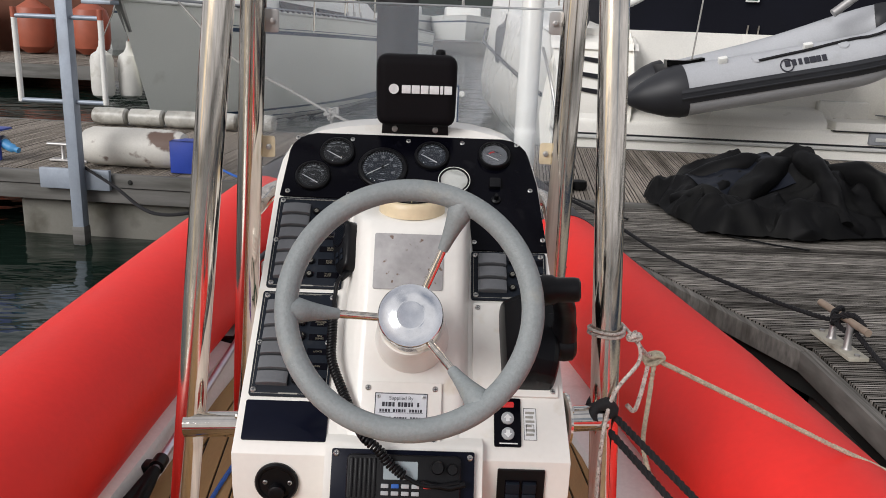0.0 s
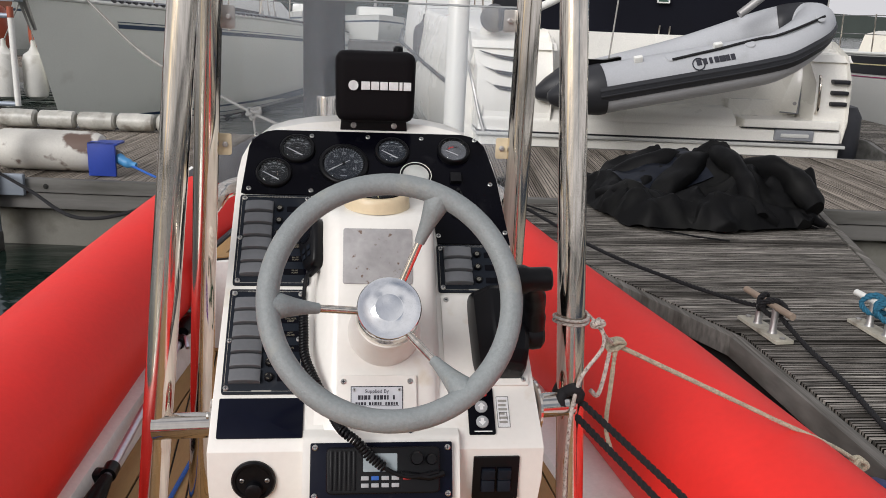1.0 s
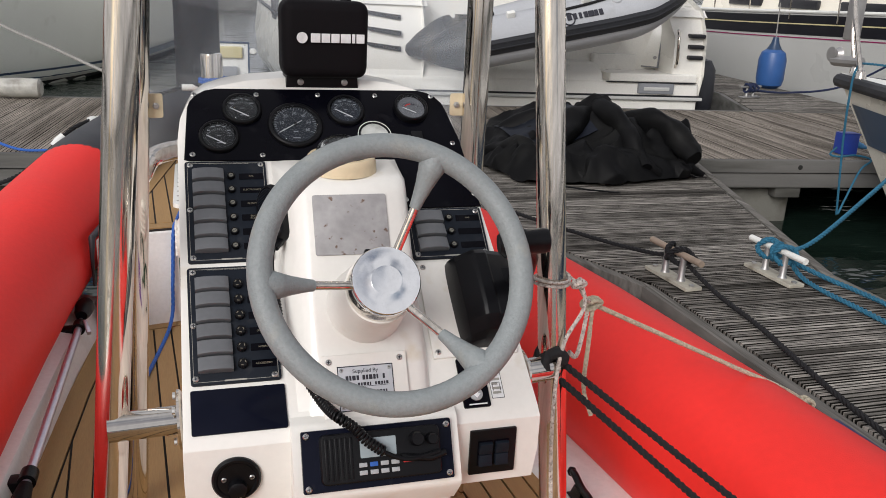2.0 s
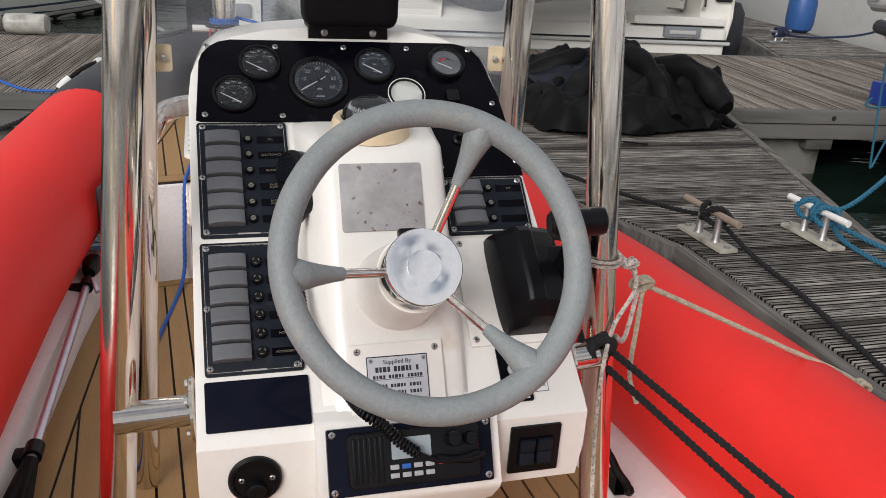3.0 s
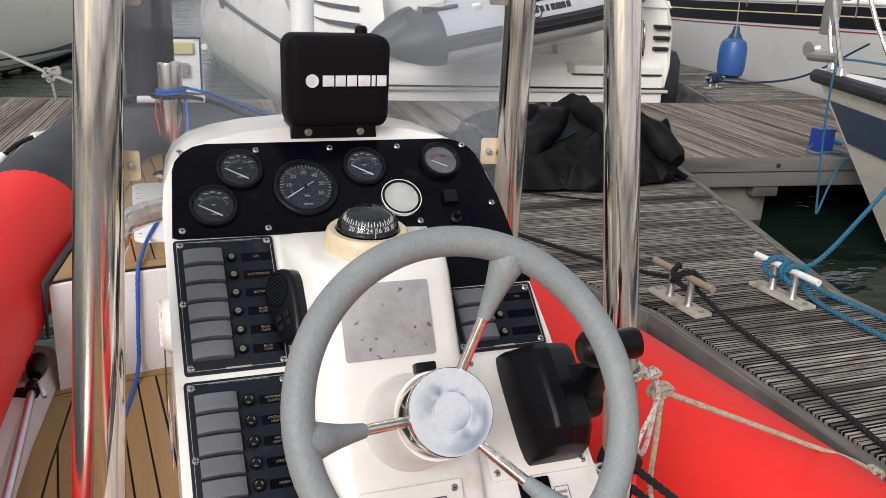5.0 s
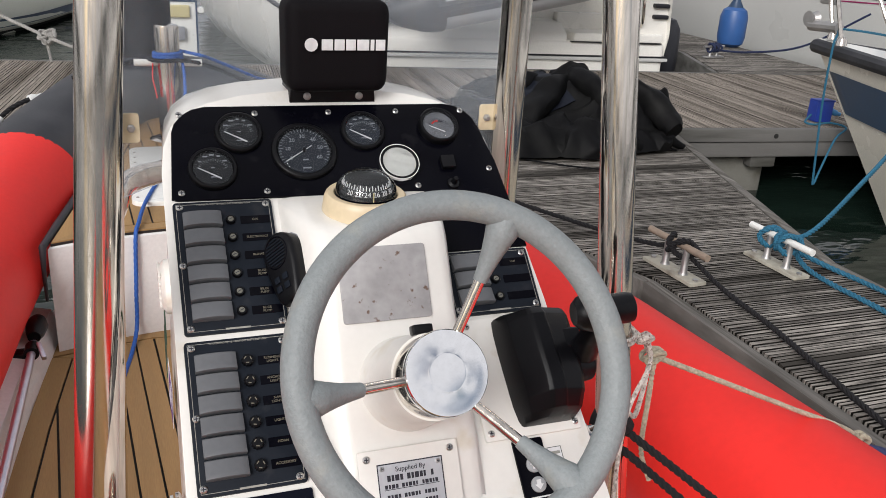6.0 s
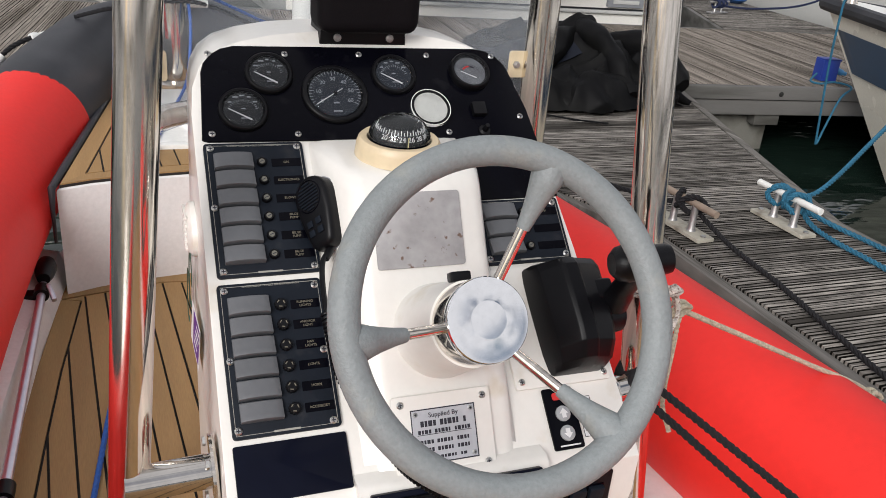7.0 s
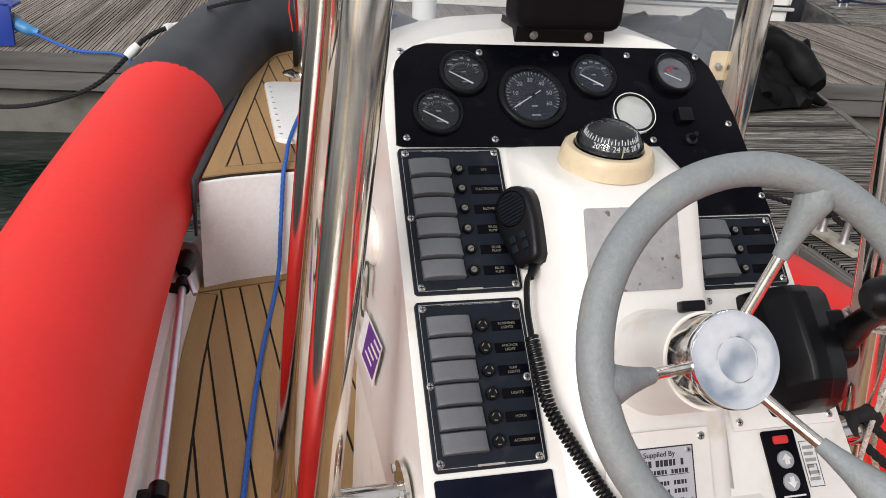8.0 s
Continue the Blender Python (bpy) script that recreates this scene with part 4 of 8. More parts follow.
def fuse(x, s, parent, big=False):
    if big:
        star = [((0.0078 if i % 2 else 0.0066) * math.cos(math.pi * i / 12), (0.0078 if i % 2 else 0.0066) * math.sin(math.pi * i / 12)) for i in range(24)]
        f = part("fuse_cap", moved(prism(star, 0, 0.0085, 0.001, 1), on(x, s, 0.0055)), BLACK_PLASTIC, parent, "knurled black fuse cap", 25)
        for k in (20, 140, 260):
            m = on(x, s, 0.0055, k) @ Matrix.Translation((0.0042, 0, 0.0085))
            part("mark", moved(box(-0.0006, -0.0020, 0, 0.0006, 0.0020, 0.0004), m), LABEL_INK, f)
    else:
        f = part("fuse_cap", moved(lathe([(0.0066, 0), (0.0066, 0.0045), (0.0058, 0.006), (0.0043, 0.006), (0.0040, 0.0050), (0, 0.0050)], 22), on(x, s, 0.0055)), BLACK_PLASTIC, parent)
        part("insert", moved(lathe([(0.0038, 0), (0.0038, 0.0006), (0, 0.0008)], 16), on(x, s, 0.0106)), FUSE_TOP, f)
        part("slot", moved(box(-0.0026, -0.0005, 0.0008, 0.0026, 0.0005, 0.0011), on(x, s, 0.0106, 25)), DARK_INK, f)


def switch_panel(x0, s0, x1, s1, n, sx, fx, words, big, label):
    p = part("switch_panel", moved(prism(rrect(x0, s0, x1, s1, 0.005), 0.0003, 0.0055, 0.0012), FACE), PANEL, console, label)
    for a, b, c, d in ((x0 + 0.004, s1 - 0.0045, x1 - 0.004, s1 - 0.0039), (x0 + 0.004, s0 + 0.0039, x1 - 0.004, s0 + 0.0045), (x0 + 0.004, s0 + 0.004, x0 + 0.0046, s1 - 0.004), (x1 - 0.0046, s0 + 0.004, x1 - 0.004, s1 - 0.004)):
        part("border_line", moved(box(a, b, 0.0055, c, d, 0.0058), FACE), GREY_INK, p)
    top, bottom = sx[1], sx[2]
    for i in range(n):
        s = top + (bottom - top) * i / max(1, n - 1)
        rocker(sx[0], s, p, d=abs(top - bottom) / (n - 1) * 0.90)
        fuse(fx, s - 0.002, p, big)
        part("label_plate", moved(prism(rrect(fx + 0.0135, s - 0.0085, x1 - 0.006, s + 0.0035, 0.001), 0.0055, 0.0062), FACE), BLACK_GLOSS, p)
        for k, line in enumerate(words[i].split("|")):
            text(line, 0.0046, on((fx + 0.0135 + x1 - 0.006) / 2, s - 0.0025 - 0.0048 * (k - (len(words[i].split("|")) - 1) / 2), 0.0066), p, LABEL_INK)
    return p


ulp = switch_panel(-0.2700, 0.195, -0.1355, 0.391, 6, (-0.2325, 0.3610, 0.2244), -0.1950, ("GPS", "ELECTRONICS", "BLOWER", "BILGE|PUMP", "BILGE|PUMP", "BILGE|PUMP"), False, "slate panel with six grey rocker switches and fuses")
llp = switch_panel(-0.2725, -0.0115, -0.140, 0.186, 6, (-0.2355, 0.1540, 0.0186), -0.1960, ("RUNNING|LIGHTS", "ANCHOR|LIGHT", "NAV|LIGHTS", "LIGHTS", "HORN", "ACCESSORY"), True, "slate panel with six grey rocker switches and fuses")
rpp = switch_panel(0.0985, 0.183, 0.2360, 0.284, 3, (0.1365, 0.2640, 0.2095), 0.1735, ("VHF", "", ""), False, "slate panel with three grey rocker switches")
for p, pts in ((ulp, ((-0.2610, 0.383), (-0.1440, 0.383), (-0.2635, 0.294), (-0.2615, 0.2035), (-0.144, 0.2035))), (llp, ((-0.2635, 0.177), (-0.1485, 0.176), (-0.2655, 0.085), (-0.1490, 0.088), (-0.2650, -0.0015), (-0.1500, -0.0035))), (rpp, ((0.106, 0.275), (0.2260, 0.275), (0.107, 0.192), (0.2280, 0.192)))):
    for x, s in pts:
        screw(on(x, s, 0.0055), p)
text("WATERPROOF 12 VOLT DC DISTRIBUTION", 0.0038, on(-0.205, 0.181, 0.0059), llp, GREY_INK)
text("WATERPROOF 12 VOLT DC DISTRIBUTION", 0.0038, on(-0.202, 0.386, 0.0059), ulp, GREY_INK)
for p, x, s in ((ulp, -0.202, 0.1995), (llp, -0.207, -0.0070), (rpp, 0.17, 0.1875)):
    part("maker_bar", moved(box(x - 0.016, s - 0.0012, 0.0055, x + 0.016, s + 0.0012, 0.0060), FACE), GREY_INK, p)

part("blank_plate", moved(prism(rrect(-0.274, -0.087, -0.1365, -0.0185, 0.003), 0.0003, 0.0035, 0.0008), FACE), NAVY_PLATE, console, "glossy navy blanking plate")

# grey patch and supplier's plate on the raised middle
HP = axes((-0.014, 1.1725, 0.9925), (1, 0, 0), (0, 0.507, 0.862), (0, -0.862, 0.507))
part("metal_patch", moved(prism(rrect(-0.061, -0.050, 0.060, 0.050, 0.004), 0.001, 0.0035, 0.0008), HP), GREY_PATCH, console, "dull grey patch with rust specks")
PL = axes((-0.0165, 1.0195, 0.7775), (1, 0, 0), (0, 0.515, 0.857), (0, -0.857, 0.515))
plate = part("supplier_plate", moved(prism(rrect(-0.066, -0.052, 0.066, 0.052, 0.003), 0.001, 0.005, 0.001), PL), GELCOAT, console, "white plastic plate with a printed silver label")
for x, s in ((-0.055, 0.042), (0.055, 0.042), (-0.055, -0.042), (0.055, -0.042)):
    screw(PL @ Matrix.Translation((x, s, 0.005)), plate)
lab = part("printed_label", moved(prism(rrect(-0.043, -0.034, 0.043, 0.034, 0.001), 0.005, 0.0058), PL), SILVER, plate, "silver printed label with dark border")
for a, b, c, d in ((-0.043, 0.0325, 0.043, 0.034), (-0.043, -0.034, 0.043, -0.0325), (-0.043, -0.034, -0.0417, 0.034), (0.0417, -0.034, 0.043, 0.034), (-0.036, 0.0016, 0.036, 0.0023)):
    part("border_line", moved(box(a, b, 0.0058, c, d, 0.0062), PL), DARK_INK, lab)
text("Supplied By", 0.0085, PL @ Matrix.Translation((0, 0.0255, 0.0062)), lab, DARK_INK)
for y, w, hgt in ((0.0155, 0.062, 0.0072), (0.0055, 0.070, 0.0048), (-0.0070, 0.066, 0.0048), (-0.0165, 0.066, 0.0048), (-0.0265, 0.060, 0.0036)):
    x = -w / 2
    k = 0
    while x < w / 2 - 0.003:
        ww = (0.0035, 0.0026, 0.0042, 0.003, 0.0022)[k % 5] * (1.25 if hgt > 0.006 else 1.0)
        if k % 6 != 4:
            part("print_bar", moved(box(x, y - hgt / 2, 0.0058, x + ww, y + hgt / 2, 0.0062), PL), DARK_INK, lab)
        x += ww + 0.0013
        k += 1
for x, s in ((-0.037, 0.028), (0.037, 0.028), (-0.037, -0.028), (0.037, -0.028)):
    screw(PL @ Matrix.Translation((x, s, 0.0058)), lab, 0.003)

# compass on the ledge
comp = thing("compass", (-0.012, 1.279, 1.055), "bulb compass with black dome in a beige ring, on the console", "compass")
CM = pose(-0.0135, 1.281, 1.060, 4, 0, 0) @ Matrix.Scale(0.9, 4)
part("ring", moved(lathe([(0.0675, 0), (0.0670, 0.004), (0.0655, 0.018), (0.0630, 0.0255), (0.0600, 0.0285), (0.0520, 0.0290), (0.0500, 0.028), (0.0485, 0.020), (0, 0.020)], 48), CM), BEIGE, comp, "beige plastic ring")
part("bowl", moved(lathe([(0.0485, 0.018), (0.048, 0.028), (0.045, 0.0295), (0.043, 0.024), (0, 0.021)], 40), CM), BLACK_GLOSS, comp)
card = part("card", moved(lathe([(0.038, 0.026), (0.041, 0.034), (0.034, 0.051), (0.010, 0.054), (0, 0.054)], 40), CM), DIAL, comp, "black compass card with white marks")
for i in range(48):
    a = 2 * math.pi * i / 48
    ln = 0.008 if i % 2 == 0 else 0.005
    part("mark", moved(box(-0.0006, -0.0004, 0, 0.0006, 0.0006, ln), CM @ Matrix.Rotation(a, 4, "Z") @ Matrix.Translation((0, -0.0376, 0.0440)) @ Matrix.Rotation(radians(-23), 4, "X")), WHITE_INK, card)
for i, w in enumerate(("20", "22", "24", "26", "28", "30")):
    a = radians((i - 2.6) * 20)
    text(w, 0.0108, CM @ Matrix.Rotation(a, 4, "Z") @ Matrix.Translation((0, -0.0407, 0.0388)) @ Matrix.Rotation(radians(67), 4, "X"), card, WHITE_INK)
part("lubber_line", moved(box(-0.0008, -0.0445, 0.030, 0.0008, -0.0435, 0.044), CM), TEAL_FLOAT, comp, "thin yellow lubber line")
part("dome", moved(lathe([(0.048, 0.030)] + [(0.048 * math.cos(radians(a)), 0.030 + 0.036 * math.sin(radians(a))) for a in range(10, 90, 10)] + [(0, 0.066)], 40), CM), DOME, comp, "clear dome").visible_shadow = False

# chart plotter under its cover
gps = thing("chart_plotter", (-0.017, 1.50, 1.178), "chart plotter under a black neoprene cover on its bracket", "chart plotter")
GM = pose(-0.016, 1.475, 1.262, 0, 0, 2)
bm = bmesh.new()
bmesh.ops.create_cube(bm, size=1, matrix=Matrix.Diagonal((0.158, 0.07, 0.138, 1)))
bevelled(bm, 0.020, 4)
for v in bm.verts:
    k = 1 - (v.co.z / 0.069) ** 2
    v.co.x *= 0.955 + 0.075 * k + 0.015 * (v.co.z > 0)
    v.co.y -= 0.006 * k * (1 - (v.co.x / 0.085) ** 2) * (v.co.y < 0)
cover = part("cover", moved(bm, GM), COVER, gps, "black neoprene cover with white print", 50)
part("print_disc", moved(lathe([(0.0098, 0), (0.0098, 0.0008), (0, 0.0008)], 24), GM @ Matrix.Translation((-0.045, -0.0405, 0.004)) @ Matrix.Rotation(radians(90), 4, "X")), WHITE_INK, cover)
x = -0.0295
for w in (0.0172, 0.0155, 0.0150, 0.0185, 0.0060, 0.0150):
    part("print_bar", moved(bevelled(box(x, -0.0009, -0.0080, x + w, 0.0, 0.0080), 0.0015), GM @ Matrix.Translation((0, -0.0405, 0.004))), WHITE_INK, cover)
    x += w + 0.0022
brk = part("bracket", moved(prism([(-0.068, 0.0), (0.068, 0.0), (0.066, 0.026), (-0.066, 0.026)], -0.035, 0.035, 0.003), axes((-0.017, 1.508, 1.172), (1, 0, 0), (0, 0, 1), (0, -1, 0))), BLACK_PLASTIC, gps)
for x in (-0.058, 0.024):
    part("bolt", moved(lathe([(0.006, 0), (0.006, 0.003), (0.003, 0.004), (0.003, 0.002), (0, 0.002)], 12), along((x, 1.473, 1.183), (0, -1, 0.0))), STEEL_DULL, brk)
part("knob", moved(lathe([(0.010, 0), (0.010, 0.012), (0.007, 0.016), (0, 0.017)], 14), along((0.030, 1.50, 1.325), (0, 0, 1))), BLACK_PLASTIC, gps)

# steering wheel
AX = Vector((0, -0.8355, 0.5495))
HUB = Vector((-0.0035, 0.960, 0.9715))
WM = axes(HUB, (1, 0, 0), (0, 0.5495, 0.8355), AX)
R, DISH = 0.1769, 0.066
rimpts = [(R * math.cos(2 * math.pi * i / 96), R * math.sin(2 * math.pi * i / 96), DISH) for i in range(96)]
wheel = part("steering_wheel", moved(sweep(rimpts, 0.0166, 20, closed=True), WM), GREY_FOAM, console, "grey foam three-spoke steering wheel, worn", 60)
for a in (65, 184, -53):
    d = Vector((math.cos(radians(a)), math.sin(radians(a)), 0))
    part("spoke", moved(sweep([d * 0.03 + Vector((0, 0, -0.012)), d * 0.116 + Vector((0, 0, 0.034))], 0.0062, 14), WM), STEEL, wheel, "steel rod spoke")
    q = [d * 0.106 + Vector((0, 0, 0.0290)), d * 0.120 + Vector((0, 0, 0.0365)), d * 0.138 + Vector((0, 0, 0.046)), d * 0.152 + Vector((0, 0, 0.0535)), d * 0.162 + Vector((0, 0, 0.059)), d * 0.1769 + Vector((0, 0, DISH))]
    part("sleeve", moved(sweep(q, [0.0080, 0.0098, 0.0130, 0.0165, 0.0195, 0.0160], 16), WM), GREY_FOAM, wheel, "grey foam sleeve", 60)
part("hub_cap", moved(lathe([(0.0495, -0.004), (0.0495, 0.003), (0.0480, 0.0055), (0.0235, 0.0060), (0.0222, 0.0066), (0.0205, 0.0068), (0, 0.0070)], 64), WM), CHROME, wheel, "brushed steel hub cap")
part("hub", moved(lathe([(0.049, -0.046), (0.0475, -0.008), (0.0455, -0.005), (0, -0.005)], 64), WM), STEEL, wheel, "polished steel hub")
part("boss", moved(lathe([(0.0515, -0.0465), (0.0525, -0.060), (0.056, -0.10), (0.062, -0.16), (0.066, -0.22), (0, -0.22)], 56), WM), GELCOAT, wheel, "white plastic steering boss")
part("lock_button", moved(bevelled(box(-0.014, 0.052, -0.075, 0.012, 0.064, -0.058), 0.003), WM), BLACK_PLASTIC, wheel)

# throttle box, lever and its plate
thr = thing("throttle_control", face(0.19, 0.09, 0.0), "black plastic throttle box with a lever and round grip", "throttle")
part("mount_plate", moved(prism(rrect(0.1015, 0.001, 0.246, 0.1755, 0.003), 0.0005, 0.006, 0.001), FACE), GELCOAT, thr, "white mounting plate")
for x, s in ((0.1105, 0.166), (0.1105, 0.011), (0.237, 0.011)):
    screw(on(x, s, 0.006), thr)
rows = []
for ss, xl, xm, xr, k in ((0.1700, 0.152, 0.180, 0.240, 0.22), (0.1685, 0.150, 0.179, 0.244, 0.50), (0.1620, 0.149, 0.178, 0.247, 0.84), (0.1500, 0.148, 0.177, 0.248, 0.97), (0.1200, 0.148, 0.177, 0.248, 1.0), (0.0620, 0.150, 0.179, 0.247, 1.0), (0.0420, 0.151, 0.180, 0.244, 0.94), (0.0220, 0.154, 0.182, 0.239, 0.72), (0.0150, 0.157, 0.184, 0.234, 0.45), (0.0130, 0.160, 0.185, 0.230, 0.20)):
    rows.append([(xl, ss, 0.006), (xl + 0.001, ss, 0.006 + 0.026 * k), (xl + 0.006, ss, 0.006 + 0.046 * k), (xm - 0.006, ss, 0.006 + 0.066 * k), (xm - 0.001, ss, 0.006 + 0.072 * k), (xm + 0.005, ss, 0.006 + 0.075 * k), (xm + 0.022, ss, 0.006 + 0.075 * k), (xm + 0.026, ss, 0.006 + 0.071 * k), (xr - 0.012, ss, 0.006 + 0.060 * k), (xr - 0.003, ss, 0.006 + 0.050 * k), (xr, ss, 0.006 + 0.030 * k), (xr, ss, 0.006)])
part("housing", moved(bevelled(loft(rows), 0.0022, 2, 16), FACE), THROTTLE, thr, "", 50)
part("lever_guard", moved(bevelled(box(0.210, 0.098, 0.050, 0.2505, 0.128, 0.070), 0.006, 3), FACE), THROTTLE, thr)
piv = Vector((0.256, 1.105, 0.872))
part("lever", sweep(curve([piv, Vector((0.250, 1.078, 0.925)), Vector((0.240, 1.040, 0.968)), Vector((0.222, 1.004, 1.003))], 5), [0.021] * 5 + [0.0185] * 6 + [0.016] * 5, 16, squash=0.7), BLACK_PLASTIC, thr)
part("pivot", moved(lathe([(0.024, -0.02), (0.026, 0), (0.024, 0.014), (0.016, 0.02), (0, 0.021)], 28), along(piv, (1, 0, 0))), BLACK_PLASTIC, thr)
grip = part("grip", moved(lathe([(0, -0.040), (0.014, -0.039), (0.021, -0.032), (0.0245, -0.018), (0.0235, -0.004), (0.0195, 0.004), (0.0195, 0.030), (0.018, 0.037), (0.012, 0.040), (0, 0.040)], 28), along((0.2175, 1.003, 1.006), (1, -0.13, 0.09))), BLACK_PLASTIC, thr, "rounded black rubber grip")

# trim buttons and sticker below the throttle
trim_sw = part("trim_switch_panel", moved(prism(rrect(0.1375, -0.0855, 0.1820, -0.002, 0.003), 0.0003, 0.004, 0.001), FACE), BLACK_GLOSS, console, "black trim panel with two arrow buttons")
part("red_tab", moved(prism(rrect(0.150, -0.019, 0.171, -0.009, 0.003), 0.004, 0.0055, 0.0005), FACE), RED_PRINT, trim_sw)
for s, flip in ((-0.038, 0), (-0.0645, 180)):
    bt = part("button", moved(lathe([(0.0105, 0), (0.0105, 0.003), (0.009, 0.004), (0, 0.004)], 24), on(0.160, s, 0.004)), KEY_GREY, trim_sw)
    part("arrow", moved(prism([(-0.003, -0.006), (0.003, -0.006), (0.003, 0.0), (0.0065, 0.0), (0, 0.007), (-0.0065, 0.0), (-0.003, 0.0)], 0.004, 0.0046), on(0.160, s, 0.004, flip)), WHITE_INK, bt)
part("print_bar", moved(box(0.146, -0.0815, 0.004, 0.176, -0.0795, 0.0044), FACE), WHITE_INK, trim_sw)
stk = part("warning_sticker", moved(prism(rrect(0.187, -0.073, 0.208, -0.018, 0.001), 0.0002, 0.0007), FACE), WHITE_INK, console, "small worn white sticker with black print")
for a, b, c, d in ((0.187, -0.0188, 0.208, -0.018), (0.187, -0.073, 0.208, -0.0722), (0.187, -0.073, 0.1877, -0.018), (0.2073, -0.073, 0.208, -0.018), (0.191, -0.047, 0.204, -0.0462), (0.191, -0.060, 0.1918, -0.046), (0.2032, -0.060, 0.204, -0.046)):
    part("border_line", moved(box(a, b, 0.0007, c, d, 0.0011), FACE), DARK_INK, stk)
for i, (a, b) in enumerate(((0.190, 0.205), (0.190, 0.203), (0.190, 0.205), (0.190, 0.200), (0.190, 0.205), (0.190, 0.204))):
    part("print_bar", moved(box(a, -0.028 - i * 0.0075, 0.0007, b, -0.024 - i * 0.0075, 0.0010), FACE), GREY_INK, stk)

# radio with its panel, keys, screen
radio = thing("marine_radio", (-0.009, 0.945, 0.68), "black marine radio with small grey keys, set in a navy panel", "radio")
part("panel", moved(prism(rrect(-0.1135, -0.046, 0.1135, 0.043, 0.003), -0.003, 0.005, 0.001), VF), NAVY_PLATE, radio)
for x, s in ((-0.106, 0.036), (0.106, 0.034), (-0.106, -0.039), (0.106, -0.038)):
    screw(VF @ Matrix.Translation((x, s, 0.005)), radio)
rb = part("front", moved(prism(rrect(-0.088, -0.036, 0.092, 0.036, 0.008), 0.005, 0.017, 0.004, 3), VF), BLACK_PLASTIC, radio)
for i in range(6):
    x = -0.082 + i * 0.0072
    part("grille_slat", moved(bevelled(box(x, -0.030, 0.016, x + 0.0045, 0.030, 0.0195), 0.0012), VF), BLACK_PLASTIC, rb)
part("display", moved(prism(rrect(-0.030, -0.002, 0.024, 0.026, 0.002), 0.0165, 0.0178), VF), LCD, rb, "pale grey display")
for r in range(2):
    for c in range(4):
        mt = ROPE_BLUE if (r, c) == (0, 1) else KEY_GREY
        k = part("key", moved(bevelled(box(-0.033 + c * 0.016, -0.015 - r * 0.011, 0.0165, -0.021 + c * 0.016, -0.0085 - r * 0.011, 0.0195), 0.001), VF), mt, rb)
part("red_key", moved(bevelled(box(0.033, -0.0145, 0.0165, 0.046, -0.0075, 0.0195), 0.001), VF), RED_PRINT, rb)
for x, s, r in ((0.055, 0.018, 0.011), (0.078, 0.016, 0.009)):
    part("dial_knob", moved(lathe([(r, 0), (r * 0.92, 0.012), (r * 0.8, 0.014), (0, 0.014)], 20), VF @ Matrix.Translation((x, s, 0.017))), BLACK_PLASTIC, rb)
part("plug", sweep([VF @ Vector((0.03, -0.006, 0.022)), VF @ Vector((0.075, -0.012, 0.022)), VF @ Vector((0.098, -0.006, 0.018))], 0.0052, 10), BLACK_PLASTIC, radio)
# handset and coiled cord
mic = thing("radio_handset", face(-0.135, 0.27, 0.02), "black radio handset hung on a clip, with a coiled cord", "handset")
MM = on(-0.117, 0.272, 0.018, 6) @ Matrix.Rotation(radians(-58), 4, "Y")
outline = [(0.030 * math.cos(radians(a)), 0.020 + 0.031 * math.sin(radians(a))) for a in range(0, 181, 20)] + [(-0.029, -0.005), (-0.024, -0.030), (-0.020, -0.046), (-0.013, -0.053), (0.013, -0.053), (0.020, -0.046), (0.024, -0.030), (0.029, -0.005)]
bm = prism(outline, -0.008, 0.030, 0.010, 4)
mb = part("housing", moved(bm, MM), BLACK_PLASTIC, mic, "", 60)
part("back_shell", moved(prism([(x * 0.86, y * 0.9) for x, y in outline], -0.018, -0.006, 0.004, 2), MM), BLACK_PLASTIC, mb)
part("piping", moved(sweep([(x * 1.005, y * 1.003, 0.006) for x, y in outline], 0.0011, 6, closed=True), MM), GREY_STRIP, mb, "thin grey seam line")
part("grille_dish", moved(lathe([(0.023, 0.0), (0.022, 0.0012), (0.020, -0.001), (0, -0.001)], 36), MM @ Matrix.Translation((0, 0.021, 0.0298))), BLACK_GLOSS, mb)
for i in range(9):
    yy = 0.021 + (i - 4) * 0.0044
    w = math.sqrt(max(1e-5, 0.019 ** 2 - (yy - 0.021) ** 2))
    part("grille_slat", moved(bevelled(box(-w, yy - 0.0011, 0.0290, w, yy + 0.0011, 0.0318), 0.0006, 1), MM), PANEL, mb)
for i in range(2):
    for j in range(2):
        part("key", moved(bevelled(box(-0.014 + i * 0.016, -0.034 + j * 0.013, 0.0295, -0.004 + i * 0.016, -0.025 + j * 0.013, 0.0318), 0.001), MM), PANEL, mb)
part("talk_button", moved(bevelled(box(-0.034, -0.012, 0.004, -0.026, 0.022, 0.022), 0.003), MM), BLACK_PLASTIC, mb)
part("clip", moved(bevelled(box(0.026, -0.016, -0.014, 0.040, 0.016, 0.004), 0.004), MM), BLACK_PLASTIC, mic)
part("hang_stud", moved(lathe([(0.009, 0), (0.012, 0.004), (0.012, 0.012), (0.008, 0.016), (0, 0.016)], 18), along(face(-0.100, 0.279, 0.010), FACE.to_3x3() @ Vector((0.35, 0.1, 1)))), BLACK_PLASTIC, mic)
part("strain_relief", moved(lathe([(0.0062, 0), (0.0058, 0.012), (0.0045, 0.024), (0, 0.024)], 14), along(MM @ Vector((0, -0.050, 0.012)), face(-0.137, 0.195, 0.032) - MM @ Vector((0, -0.050, 0.012)))), BLACK_PLASTIC, mic)
